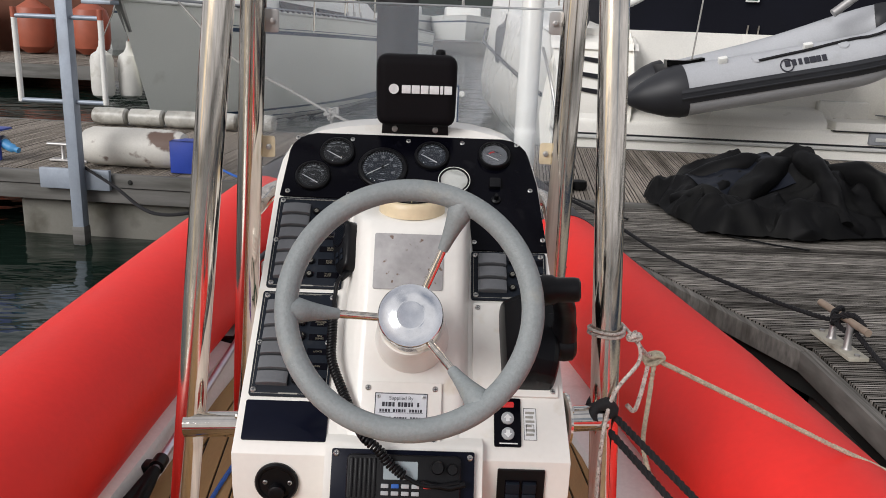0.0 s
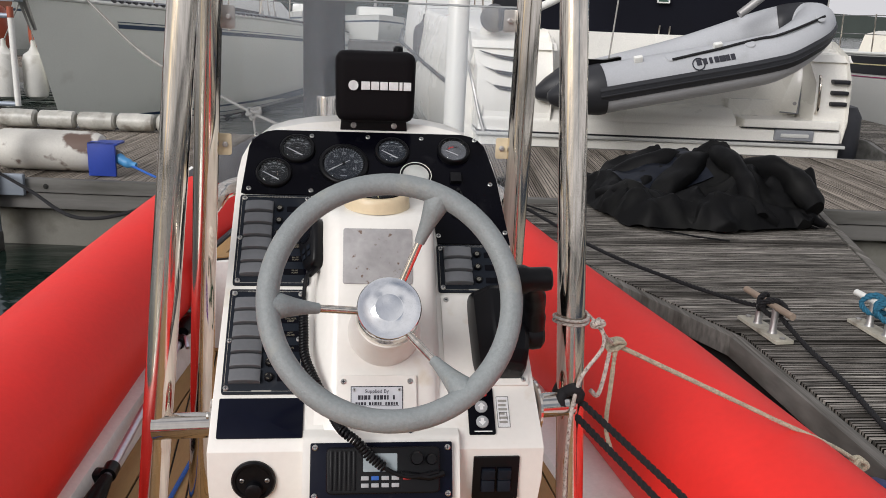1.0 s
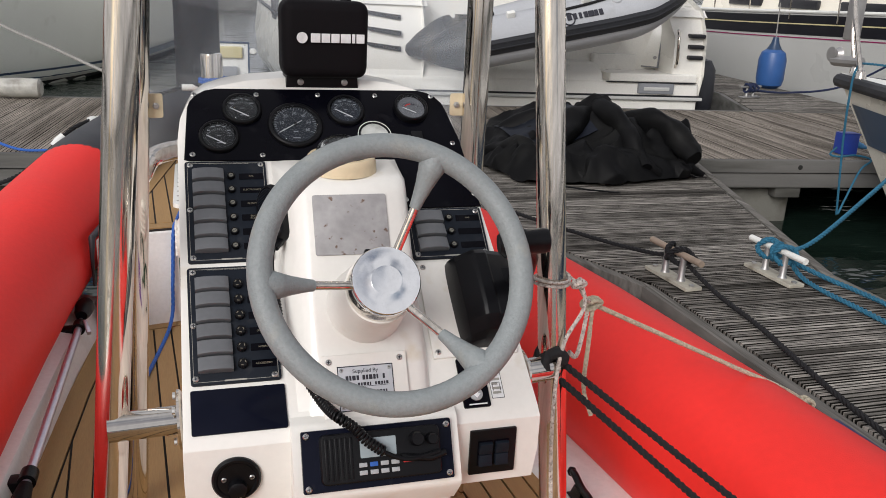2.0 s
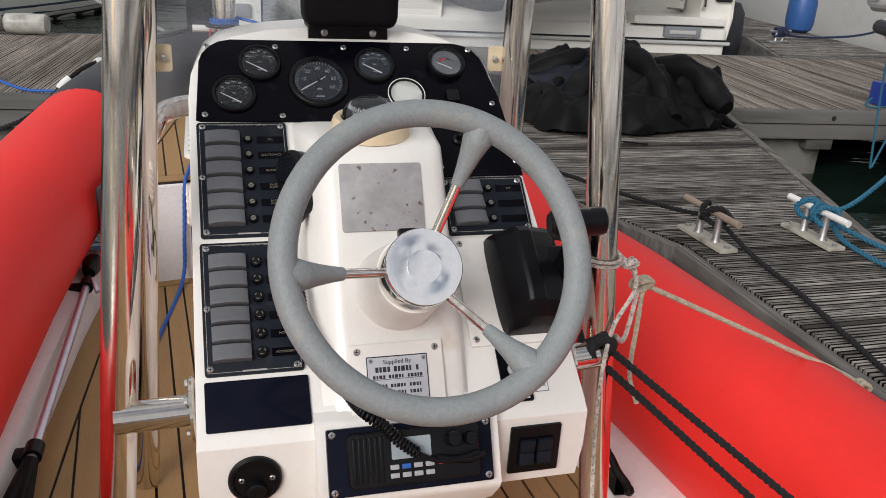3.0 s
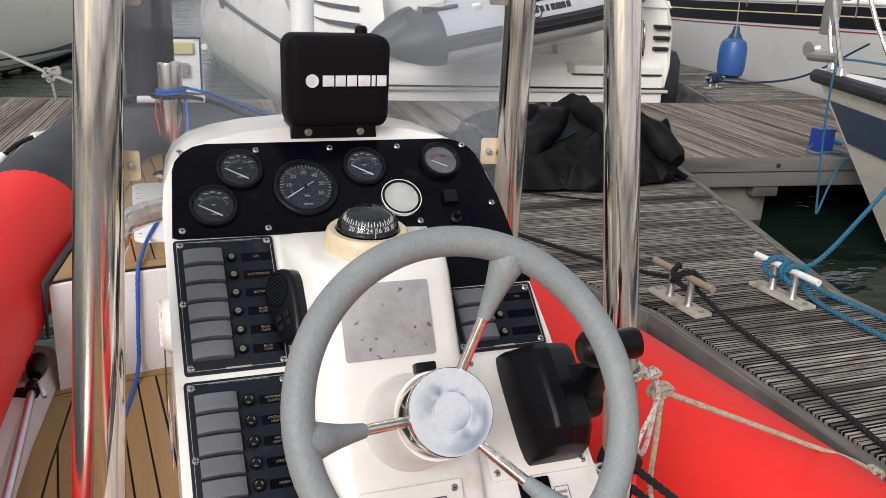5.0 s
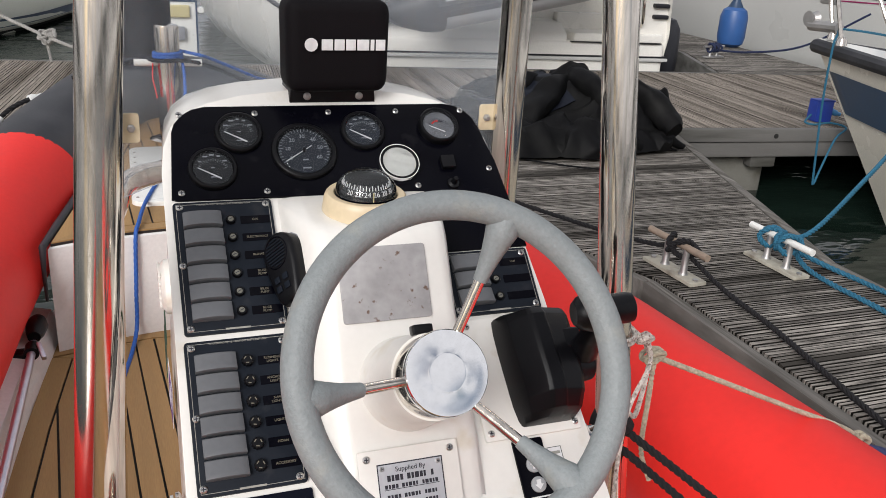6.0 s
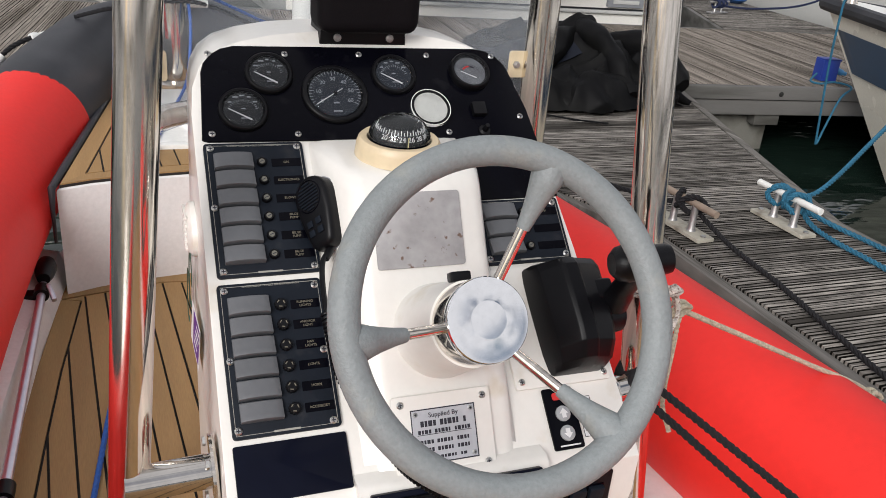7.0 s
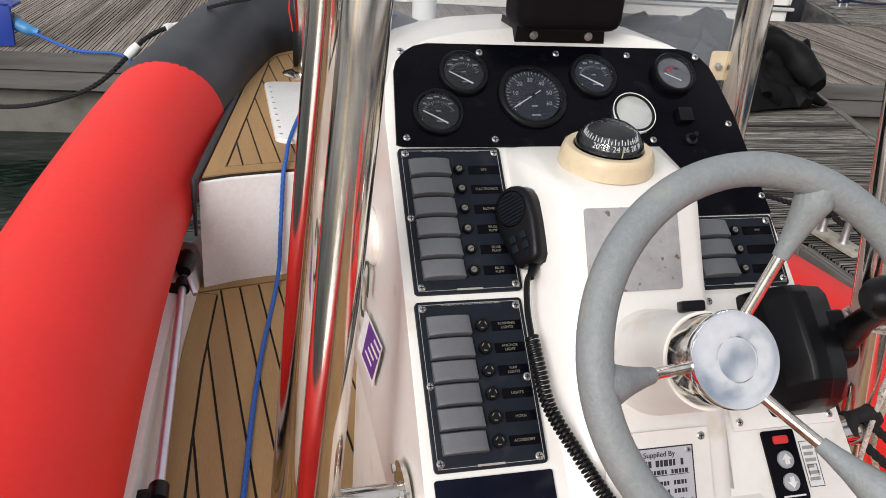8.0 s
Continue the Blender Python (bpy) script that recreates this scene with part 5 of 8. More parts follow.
part("lead", sweep(curve([MM @ Vector((0, -0.055, 0.012)), face(-0.138, 0.198, 0.032), face(-0.142, 0.165, 0.026), face(-0.142, 0.128, 0.024)], 6), 0.0038, 8), BLACK_PLASTIC, mic)
way = curve([face(-0.142, 0.130, 0.024), face(-0.140, 0.09, 0.026), face(-0.136, 0.045, 0.028), face(-0.113, -0.01, 0.030), face(-0.086, -0.065, 0.032), VF @ Vector((-0.060, 0.060, 0.030)), VF @ Vector((-0.039, 0.0436, 0.030)), VF @ Vector((-0.0216, 0.0234, 0.029)), VF @ Vector((0.0038, 0.0038, 0.028))], 120)
even, gone = [way[0]], 0.0
for p0, p1 in zip(way, way[1:]):
    gone += (p1 - p0).length
    if gone >= 0.0015:
        even.append(p1)
        gone -= 0.0015
way = even
coil = []
tot = len(way) - 1
for i in range(tot * 3):
    f = i / 3
    k = min(int(f), tot - 1)
    q = way[k].lerp(way[k + 1], f - k)
    t = (way[min(k + 1, tot)] - way[max(k - 1, 0)]).normalized()
    a = Vector((1, 0, 0)) - t * t.x
    a.normalize()
    b = t.cross(a)
    ang = 2 * math.pi * i / 11.0
    coil.append(q + (a * math.cos(ang) + b * math.sin(ang)) * 0.0066)
part("coiled_cord", sweep(coil, 0.0023, 6), BLACK_PLASTIC, mic, "coiled black cord", 60)
part("lead", sweep(curve([way[-1], VF @ Vector((0.024, -0.006, 0.026)), VF @ Vector((0.0494, -0.0101, 0.025)), VF @ Vector((0.0896, -0.0033, 0.022))], 6), 0.0036, 8), BLACK_PLASTIC, mic)

# ignition switch and rocker pair on the lower face
LOW = axes((0, 0.984, 0), (1, 0, 0), (0, 0, 1), (0, -1, 0))
ign = part("ignition_switch", moved(lathe([(0.0355, 0.0), (0.0355, 0.004), (0.033, 0.007), (0.029, 0.007), (0.027, 0.005), (0, 0.005)], 40), LOW @ Matrix.Translation((-0.214, 0.668, 0.0005))), BLACK_PLASTIC, console, "round black ignition switch with a red cut-out")
for x in (-0.232, -0.192):
    screw(LOW @ Matrix.Translation((x, 0.670, 0.0055)), ign, 0.004)
part("barrel", moved(lathe([(0.014, 0), (0.013, 0.010), (0.009, 0.012), (0, 0.012)], 20), LOW @ Matrix.Translation((-0.213, 0.655, 0.0055))), BLACK_PLASTIC, ign)
part("key", moved(bevelled(box(-0.004, -0.030, 0.008, 0.004, 0.0, 0.011), 0.001), LOW @ Matrix.Translation((-0.212, 0.655, 0.0055))), SCREW, ign)
part("red_tag", moved(bevelled(box(-0.010, -0.019, 0.009, -0.0045, -0.012, 0.0115), 0.001), LOW @ Matrix.Translation((-0.212, 0.655, 0.0055))), RED_PRINT, ign)
rk = part("rocker_mount", moved(prism(rrect(0.144, 0.627, 0.221, 0.705, 0.002), 0.0005, 0.005, 0.001), LOW), BLACK_PLASTIC, console, "square black panel with two rocker switches")
for x in (0.1575, 0.1845):
    rs = part("rocker_switch", moved(bevelled(box(x - 0.001, 0.643, 0.005, x + 0.0240, 0.687, 0.007), 0.0008), LOW), BLACK_GLOSS, rk)
    for s, tilt in ((0.6545, -9), (0.6755, 9)):
        part("rocker_half", moved(bevelled(box(-0.011, -0.0098, -0.004, 0.011, 0.0098, 0.004), 0.002), LOW @ pose(x + 0.0115, s, 0.009, tilt, 0, 0)), PANEL, rs)

# speaker grille and sticker on the console's left side
spk = part("side_speaker", moved(lathe([(0.058, 0), (0.056, 0.010), (0.045, 0.018), (0, 0.020)], 36), along((-0.2765, 1.455, 0.892), (-1, 0, 0)) @ Matrix.Diagonal((0.9, 0.72, 0.75, 1))), GELCOAT, console, "white oval speaker cover")
for i in range(5):
    part("slat", box(-0.2935, 1.428, 0.867 + i * 0.0125, -0.2895, 1.483, 0.8725 + i * 0.0125, 0.0015), GELCOAT, spk)
SIDE = axes((-0.2865, 1.345, 0.762), (0, -1, 0), (0, 0, 1), (-1, 0, 0))
sti = part("side_sticker", moved(prism([(-0.147, -0.080), (-0.006, -0.062), (0.049, 0.038), (-0.083, 0.020)], 0.0, 0.0007), SIDE), WHITE_INK, console, "clear and purple registration sticker")
part("purple_panel", moved(prism([(-0.100, -0.066), (-0.011, -0.054), (0.043, 0.033), (-0.050, 0.021)], 0.0007, 0.0012), SIDE), PURPLE, sti)
for k in range(4):
    o = Vector((-0.072 + 0.021 * k, -0.044 + 0.019 * k))
    part("print_bar", moved(prism([(o.x, o.y), (o.x + 0.052 - 0.006 * (k % 2), o.y + 0.007), (o.x + 0.056 - 0.006 * (k % 2), o.y + 0.013), (o.x + 0.004, o.y + 0.006)], 0.0012, 0.0016), SIDE), WHITE_INK, sti)
for cx, cz in ((-0.165, -0.012), (-0.100, 0.050)):
    ring_s = [(cx + 0.024 * math.cos(q * 0.5236) + 0.30 * 0.052 * math.sin(q * 0.5236), cz + 0.052 * math.sin(q * 0.5236), 0.0008) for q in range(11)]
    part("print_ring", moved(sweep(ring_s, 0.0065, 6, squash=0.12), SIDE), GREEN_PRINT, sti)


# windscreen round the front of the console
ws = thing("windscreen", (-0.02, 1.60, 1.16), "slightly smoked perspex windscreen in front of the console", "windscreen")
rows = []
for k in range(13):
    a = -1 + 2 * k / 12
    x = -0.02 + 0.325 * a
    y = 1.60 - 0.10 * abs(a) ** 3
    rows.append([(x, y, 1.02 + 0.05 * (1 - abs(a))), (x * 0.99, y + 0.03, 1.425), (x * 0.99, y + 0.034, 1.425), (x, y + 0.004, 1.02 + 0.05 * (1 - abs(a)))])
bm = bmesh.new()
vs = [[bm.verts.new(p) for p in r] for r in rows]
for a, b in zip(vs, vs[1:]):
    for i in range(4):
        j = (i + 1) % 4
        bm.faces.new((a[i], a[j], b[j], b[i]))
bm.faces.new(vs[0])
bm.faces.new(vs[-1])
part("sheet", bm, SCREEN, ws, angle=40).visible_shadow = False
part("top_edge", sweep([(r[1][0], r[1][1] + 0.002, r[1][2] + 0.002) for r in rows], 0.0022, 6), EDGE, ws, "bright polished top edge").visible_shadow = False

# ---- steel frame round the console ----
def leg(x, y, dx, dy, z):
    return Vector((x + dx * (z - 1), y + dy * (z - 1), z))


def frame_side(near, far, label):
    t = thing("steel_frame", leg(*near, FLOOR), label, "grab frame")
    way = [leg(*near, FLOOR), leg(*near, 1.0), leg(*near, 1.9)] + curve([leg(*near, 2.0), (leg(*near, 2.2) * 2 + leg(*far, 2.2)) / 3 + Vector((0, 0, 0.06)), (leg(*near, 2.2) + leg(*far, 2.2) * 2) / 3 + Vector((0, 0, 0.06)), leg(*far, 2.0)], 6) + [leg(*far, 1.9), leg(*far, 1.0), leg(*far, FLOOR)]
    part("tube", sweep(way, 0.0252, 32), STEEL, t, "polished stainless tube", 60)
    return t


LN, LF = (-0.367, 1.147, 0.084, 0.086), (-0.360, 1.488, 0.061, -0.072)
RN, RF = (0.332, 1.165, -0.036, 0.145), (0.287, 1.477, 0.012, 0.035)
frl = frame_side(LN, LF, "polished stainless tube frame beside the console, switch panel side")
frr = frame_side(RN, RF, "polished stainless tube frame beside the console, throttle side")


def side_arm(t, a, b):
    a, b = Vector(a), Vector(b)
    part("side_arm", sweep([a, b], 0.0225, 28), ARM_STEEL, t, "short polished arm to the console", 60)
    part("flange", moved(lathe([(0.047, 0), (0.047, 0.004), (0.043, 0.007), (0.0, 0.007)], 32), along(b - (b - a).normalized() * 0.008, b - a)), STEEL, t)
    for k in (50, 130, 270):
        part("bolt", moved(lathe([(0.006, 0), (0.006, 0.004), (0, 0.005)], 8), along(b - (b - a).normalized() * 0.012 + Vector((0, 0.038 * math.cos(radians(k)), 0.038 * math.sin(radians(k)))), a - b)), SCREW, t)


side_arm(frl, leg(*LN, 0.70) + Vector((-0.004, -0.012, 0)), (-0.286, 1.108, 0.705))
side_arm(frr, leg(*RN, 0.735) + Vector((0.0, -0.010, 0)), (0.262, 1.105, 0.735))
part("cross_bar", sweep(curve([leg(*LF, 0.995), Vector((-0.27, 1.62, 1.03)), Vector((0.22, 1.62, 1.03)), leg(*RF, 0.995)], 8), 0.019, 20), STEEL, frl, "steel bar in front of the console", 60)
for (t, e, s, z) in ((frl, LF, 1, 1.135), (frr, RF, -1, 1.14), (frl, LF, 1, 1.385), (frr, RF, -1, 1.40)):
    c = leg(*e, z) + Vector((s * 0.036, 0.012, 0))
    lug = part("lug", moved(prism(rrect(-0.024 if s > 0 else -0.012, -0.022, 0.012 if s > 0 else 0.024, 0.022, 0.005), -0.002, 0.003, 0.001), axes(c, (1, 0, 0), (0, 0, 1), (0, -1, 0))), LUG if z < 1.3 else STEEL_DULL, t, "tan screen bracket")
    part("bolt", moved(lathe([(0.0062, 0), (0.0062, 0.004), (0.0035, 0.005), (0.0035, 0.008), (0, 0.008)], 6), along(c + Vector((0, -0.003, 0)), (0, -1, 0))), STEEL_DULL, lug)


# ---- things on and round the pontoons ----
pile = solid("mooring_post", moved(lathe([(0.118, -1.0), (0.118, 2.6), (0.112, 2.62), (0, 2.62)], 28), Matrix.Translation((-0.21, 4.74, 0))), NAVY_PILE, "tall dark coated steel mooring pile in the water", "pile")
solid("white_pole", moved(lathe([(0.062, -1.0), (0.062, 2.4), (0.05, 2.43), (0, 2.43)], 28), Matrix.Translation((0.55, 4.70, 0))), HULL_WHITE, "smooth white pole standing at the walkway's edge", "pole")
board_ = thing("service_board", (-0.03, 7.03, DECK), "white service board with a yellowed lamp, standing on the walkway", "sign board")
BM_ = axes((-0.027, 7.03, 0.600), (1, 0, 0), (0, 0, 1), (0, -1, 0)) @ Matrix.Diagonal((1.24, 1.09, 1, 1))
part("board", moved(prism(rrect(-0.185, -0.20, 0.185, 0.20, 0.012), 0, 0.02, 0.003), BM_), HULL_WHITE, board_)
for a, b, c, d in ((-0.195, 0.19, 0.195, 0.203), (-0.195, -0.203, 0.195, -0.19), (-0.195, -0.19, -0.184, 0.19), (0.184, -0.19, 0.195, 0.19)):
    part("edge_trim", moved(box(a, b, -0.004, c, d, 0.026, 0.002), BM_), NAVY, board_)
part("lamp", moved(bevelled(box(-0.150, 0.085, 0.02, 0.150, 0.170, 0.045), 0.012, 3), BM_), TEAL_FLOAT, board_, "yellowed plastic lamp cover")
part("junction_box", moved(bevelled(box(-0.115, -0.065, 0.02, 0.115, 0.025, 0.055), 0.006), BM_), GREY_STRIP, board_)
for x in (-0.215, 0.215):
    part("side_plug", moved(lathe([(0.022, -0.03), (0.026, 0), (0.018, 0.03), (0, 0.032)], 14), BM_ @ Matrix.Translation((x, 0.135, 0.01))), HULL_WHITE, board_)
for x in (-0.13, 0.13):
    part("leg", moved(box(x - 0.02, -0.232, -0.03, x + 0.02, -0.195, 0.0, 0.004), BM_), GALV, board_)
for x, y in ((-0.165, 0.18), (0.0, 0.182), (0.165, 0.18), (-0.165, -0.03), (0.165, -0.03)):
    part("screw", moved(lathe([(0.006, 0.02), (0.005, 0.023), (0, 0.024)], 10), BM_ @ Matrix.Translation((x, y, 0))), SCREW, board_)

# galvanised post with a rail frame at the walkway's edge
gpz = thing("galvanised_rail_post", (-2.22, 4.93, -0.1), "galvanised post with cross bars and white tipped rods", "post")
part("post", moved(box(-0.037, -0.037, -0.16, 0.037, 0.037, 1.42, 0.008), pose(-2.21, 4.99, 0, 0, 0, -6)), GALV, gpz)
part("bracket_plate", moved(box(-2.48, -0.07, 0.245, -2.02, -0.036, 0.375, 0.006), DOCK), GALV, gpz)
part("wrapping", moved(box(-0.041, -0.041, -0.10, 0.041, 0.041, 0.02, 0.008), pose(-2.21, 4.99, 0, 0, 0, -6)), FASCIA, gpz)
for z, w in ((1.30, 0.30), (0.80, 0.30)):
    part("cross_bar", moved(sweep([(-w - 2.24, -0.10, z), (w - 2.28, -0.10, z)], 0.014, 12), DOCK), GALV, gpz)
for u, m_ in ((-2.53, ORANGE_PVC), (-1.99, ORANGE_PVC)):
    r = part("rod", moved(sweep([(u, -0.10, 0.79), (u, -0.10, 1.33)], 0.017, 12), DOCK), HULL_WHITE, gpz, "white rod")
    part("tip", moved(sweep([(u, -0.10, 1.29), (u, -0.10, 1.35)], 0.0185, 12), DOCK), m_, r, "orange tip")


def cleat(m, label, mat_bar=GUNK, mat_plate=CREAM_PLATE):
    c = thing("dock_cleat", m.translation, label, "cleat", "dock cleats")
    part("plate", moved(prism(rrect(-0.134, -0.036, 0.134, 0.036, 0.006), 0, 0.012, 0.003), m), mat_plate, c)
    for x in (-0.05, 0.05):
        part("leg", moved(lathe([(0.018, 0.012), (0.013, 0.02), (0.012, 0.105), (0, 0.105)], 16), m @ Matrix.Translation((x, 0, 0))), STEEL_DULL, c)
        part("bolt", moved(lathe([(0.010, 0.012), (0.010, 0.018), (0, 0.018)], 6), m @ Matrix.Translation((x * 2.3, 0.0, 0))), STEEL_DULL, c)
    part("bar", moved(sweep([(-0.155, 0, 0.108), (0.155, 0, 0.108)], 0.0125, 16), m), mat_bar, c, "weathered bar")
    return c


C1 = pose(1.443, 2.477, DECK + 0.001, 0, 0, -86)
C2 = pose(1.862, 2.446, DECK + 0.001, 0, 0, -88)
cleat(C1, "weathered dock cleat with a black line turned round it")
cleat(C2, "dock cleat with white bar under a teal rope", HULL_WHITE)
C3 = DOCK @ pose(-2.48, 0.32, DECK + 0.001, 0, 0, 0)
cleat(C3, "dark steel dock cleat holding a black line", STEEL_DULL, STEEL_DULL)


def turns(m, r, mat_, label, n=5, wide=0.035, seedv=1, lay=0.05):
    rnd = random.Random(seedv)
    pts = []
    for i in range(n * 10):
        a = 2 * math.pi * i / 10
        k = i / (n * 10)
        pts.append(m @ Vector((-0.07 + 0.14 * abs(2 * ((k * 2) % 1) - 1) + rnd.uniform(-0.006, 0.006), (wide + rnd.uniform(-0.006, 0.008)) * math.cos(a), 0.100 + (wide * 0.9 + rnd.uniform(-0.004, 0.008)) * math.sin(a))))
    return solid("wound_rope", rope(pts, r, 3, lay=lay), mat_, label, "rope")


turns(C1, 0.0098, ROPE_BLACK, "black line wound in turns round the cleat", 4, 0.027, 2)
turns(C2, 0.0098, ROPE_TEAL, "teal rope wound in thick turns round the cleat", 6, 0.034, 3)
solid("mooring_line", rope([C1 @ Vector((-0.04, 0.03, 0.08)), (1.42, 2.62, 0.41), (1.30, 2.95, 0.385), (1.08, 3.38, 0.40), (0.85, 3.95, 0.46), (0.52, 4.3, 0.56), (0.3, 4.35, 0.66)], 0.0095, 12), ROPE_BLACK, "black mooring line from the cleat to the bow", "rope")
solid("mooring_line", rope([C1 @ Vector((0.06, 0.02, 0.07)), (1.494, 2.267, 0.368), (1.467, 1.994, 0.363), (1.414, 1.716, 0.363), (1.36, 1.4, 0.363), (1.29, 0.7, 0.365), (1.1, -0.3, 0.5)], 0.0095, 12), ROPE_BLACK, "black mooring line leading aft along the finger pontoon", "rope")
solid("mooring_line", rope([C2 @ Vector((-0.02, 0.03, 0.09)), (2.05, 2.48, 0.47), (2.5, 2.7, 0.60), (3.1, 3.0, 0.78), (3.75, 3.2, 0.98)], 0.0098, 12), ROPE_TEAL, "teal rope rising from the cleat to the sailing boat", "rope")
for way in ([(1.927, 2.37, 0.372), (1.921, 2.233, 0.363), (1.925, 2.049, 0.363), (1.92, 1.6, 0.363), (1.90, 1.0, 0.363), (1.88, 0.6, 0.363)], [(1.95, 2.44, 0.40), (2.025, 2.346, 0.368), (2.055, 2.179, 0.363), (2.06, 1.9, 0.363), (2.05, 1.2, 0.363), (2.03, 0.6, 0.363)]):
    solid("mooring_line", rope([C2 @ Vector((0.03, 0.03, 0.08))] + way, 0.0100, 12), ROPE_TEAL, "teal rope lying along the finger pontoon", "rope")

# black cloth heaped where the finger meets the walkway: flat facets between sharp folds
def ridge_at(u, v, u0, v0, h0, u1, v1, h1, w):
    """Height under a fold that runs between two places."""
    du, dv = u1 - u0, v1 - v0
    k = max(0.0, min(1.0, ((u - u0) * du + (v - v0) * dv) / (du * du + dv * dv)))
    d = math.hypot(u - u0 - k * du, v - v0 - k * dv) / w
    return (h0 + (h1 - h0) * k) * max(0.0, 1 - d ** 2.2) ** 0.7


FOLDS = ((1.62, -0.16, 0.20, 2.12, -0.14, 0.32, 0.25), (1.42, 0.06, 0.14, 1.62, 0.06, 0.22, 0.19), (2.22, -0.36, 0.25, 2.60, -0.22, 0.24, 0.20),
         (1.62, -0.66, 0.12, 2.08, -0.58, 0.15, 0.17), (1.80, 0.12, 0.29, 2.30, 0.05, 0.28, 0.20), (2.14, -0.12, 0.33, 2.20, -0.62, 0.13, 0.12),
         (2.34, -0.58, 0.10, 2.58, -0.56, 0.07, 0.10), (1.52, -0.40, 0.15, 1.70, -0.60, 0.12, 0.15), (2.50, 0.02, 0.20, 2.68, -0.16, 0.17, 0.13), (1.88, -0.50, 0.17, 2.0, -0.74, 0.12, 0.12))
rnd = random.Random(14)
ctrl, lift = [], []
for j in range(22):
    for i in range(26):
        u = 1.14 + 0.068 * i + 0.034 * (j % 2) + rnd.uniform(-0.024, 0.024)
        v = -1.0 + 0.070 * j + rnd.uniform(-0.024, 0.024)
        hs = sorted((ridge_at(u, v, *f) for f in FOLDS), reverse=True)
        if hs[0] > 0.001:
            sharp = rnd.choice((-1, -0.6, 0.2, 0.7, 1)) * 0.034 * min(1.0, hs[0] / 0.12)
            ctrl.append(Vector((u, v)))
            lift.append(max(0.0, hs[0] + 0.12 * hs[1] + sharp))
tri_v, tri_e, tri_f, *_ = geometry.delaunay_2d_cdt(ctrl, [], [], 0, 1e-5)
bm = bmesh.new()
vs = [bm.verts.new((q.x, q.y, h)) for q, h in zip(tri_v, lift)]
for f in tri_f:
    q = [vs[i].co for i in f]
    if max(math.dist(q[i].xy, q[i - 1].xy) for i in range(3)) < 0.17:
        bm.faces.new([vs[i] for i in f])
bmesh.ops.delete(bm, geom=[v for v in bm.verts if not v.link_faces], context="VERTS")
rim = [v for v in bm.verts if v.is_boundary]
for v in rim:
    v.co.z = 0.0
for k in range(3):
    even = {v: sum((e.other_vert(v).co for e in v.link_edges if e.is_boundary), Vector()) / 2 for v in rim if sum(e.is_boundary for e in v.link_edges) == 2}
    for v, q in even.items():
        v.co = v.co.lerp(q, 0.5)
bmesh.ops.subdivide_edges(bm, edges=bm.edges, cuts=3, use_grid_fill=True)
bmesh.ops.triangulate(bm, faces=bm.faces)
for k in range(2):
    bmesh.ops.smooth_vert(bm, verts=bm.verts, factor=0.5, use_axis_x=True, use_axis_y=True, use_axis_z=True)
for v in bm.verts:
    q = Vector((v.co.x * 9, v.co.y * 9, 0.7))
    amp = min(1.0, v.co.z / 0.05)
    w = Vector((v.co.x * 3.4 + 0.8 * noise.noise(q * 0.5), v.co.y * 5.0 + 0.8 * noise.noise(q * 0.5 + Vector((3, 1, 0))), 2.3))
    v.co.z += amp * (0.034 - 0.075 * abs(noise.noise(w)) - 0.030 * abs(noise.noise(w * 2.3)))
    v.co.z = max(0.0, v.co.z)
    v.co += Vector((0.012 * noise.noise(q), 0.012 * noise.noise(q + Vector((7, 0, 0))), amp * 0.010 * noise.noise(q * 1.7 + Vector((0, 5, 0)))))
bm.transform(DOCK @ Matrix.Translation((0, 0, DECK + 0.007)))
cover = bvhtree.BVHTree.FromBMesh(bm)
sheet = []
for j in range(17):
    row = []
    for i in range(25):
        p = DOCK @ Vector((1.60 + 0.0195 * i - 0.006 * j, -0.40 + 0.021 * j + 0.003 * i, 2.0))
        hit = cover.ray_cast(p, Vector((0, 0, -1)))[0] or Vector((p.x, p.y, DECK))
        row.append(hit.z)
    sheet.append(row)
for k in range(2):
    sheet = [[sum(sheet[min(16, max(0, j + dj))][min(24, max(0, i + di))] for dj in (-1, 0, 1) for di in (-1, 0, 1)) / 9 for i in range(25)] for j in range(17)]
window = loft([[(DOCK @ Vector((1.60 + 0.0195 * i - 0.006 * j, -0.40 + 0.021 * j + 0.003 * i, 0))).xy.to_3d() + Vector((0, 0, sheet[j][i] + 0.008)) for i in range(25)] for j in range(17)], caps=False)
bmesh.ops.solidify(window, geom=window.faces, thickness=0.0015)
bmesh.ops.solidify(bm, geom=bm.faces, thickness=0.003)
heap = solid("crumpled_canvas", bm, CANVAS, "crumpled black canvas cover with trailing straps on the pontoon", "cover", angle=32)
part("vinyl_window", window, VINYL, heap, "smoked flexible window panel", 50)
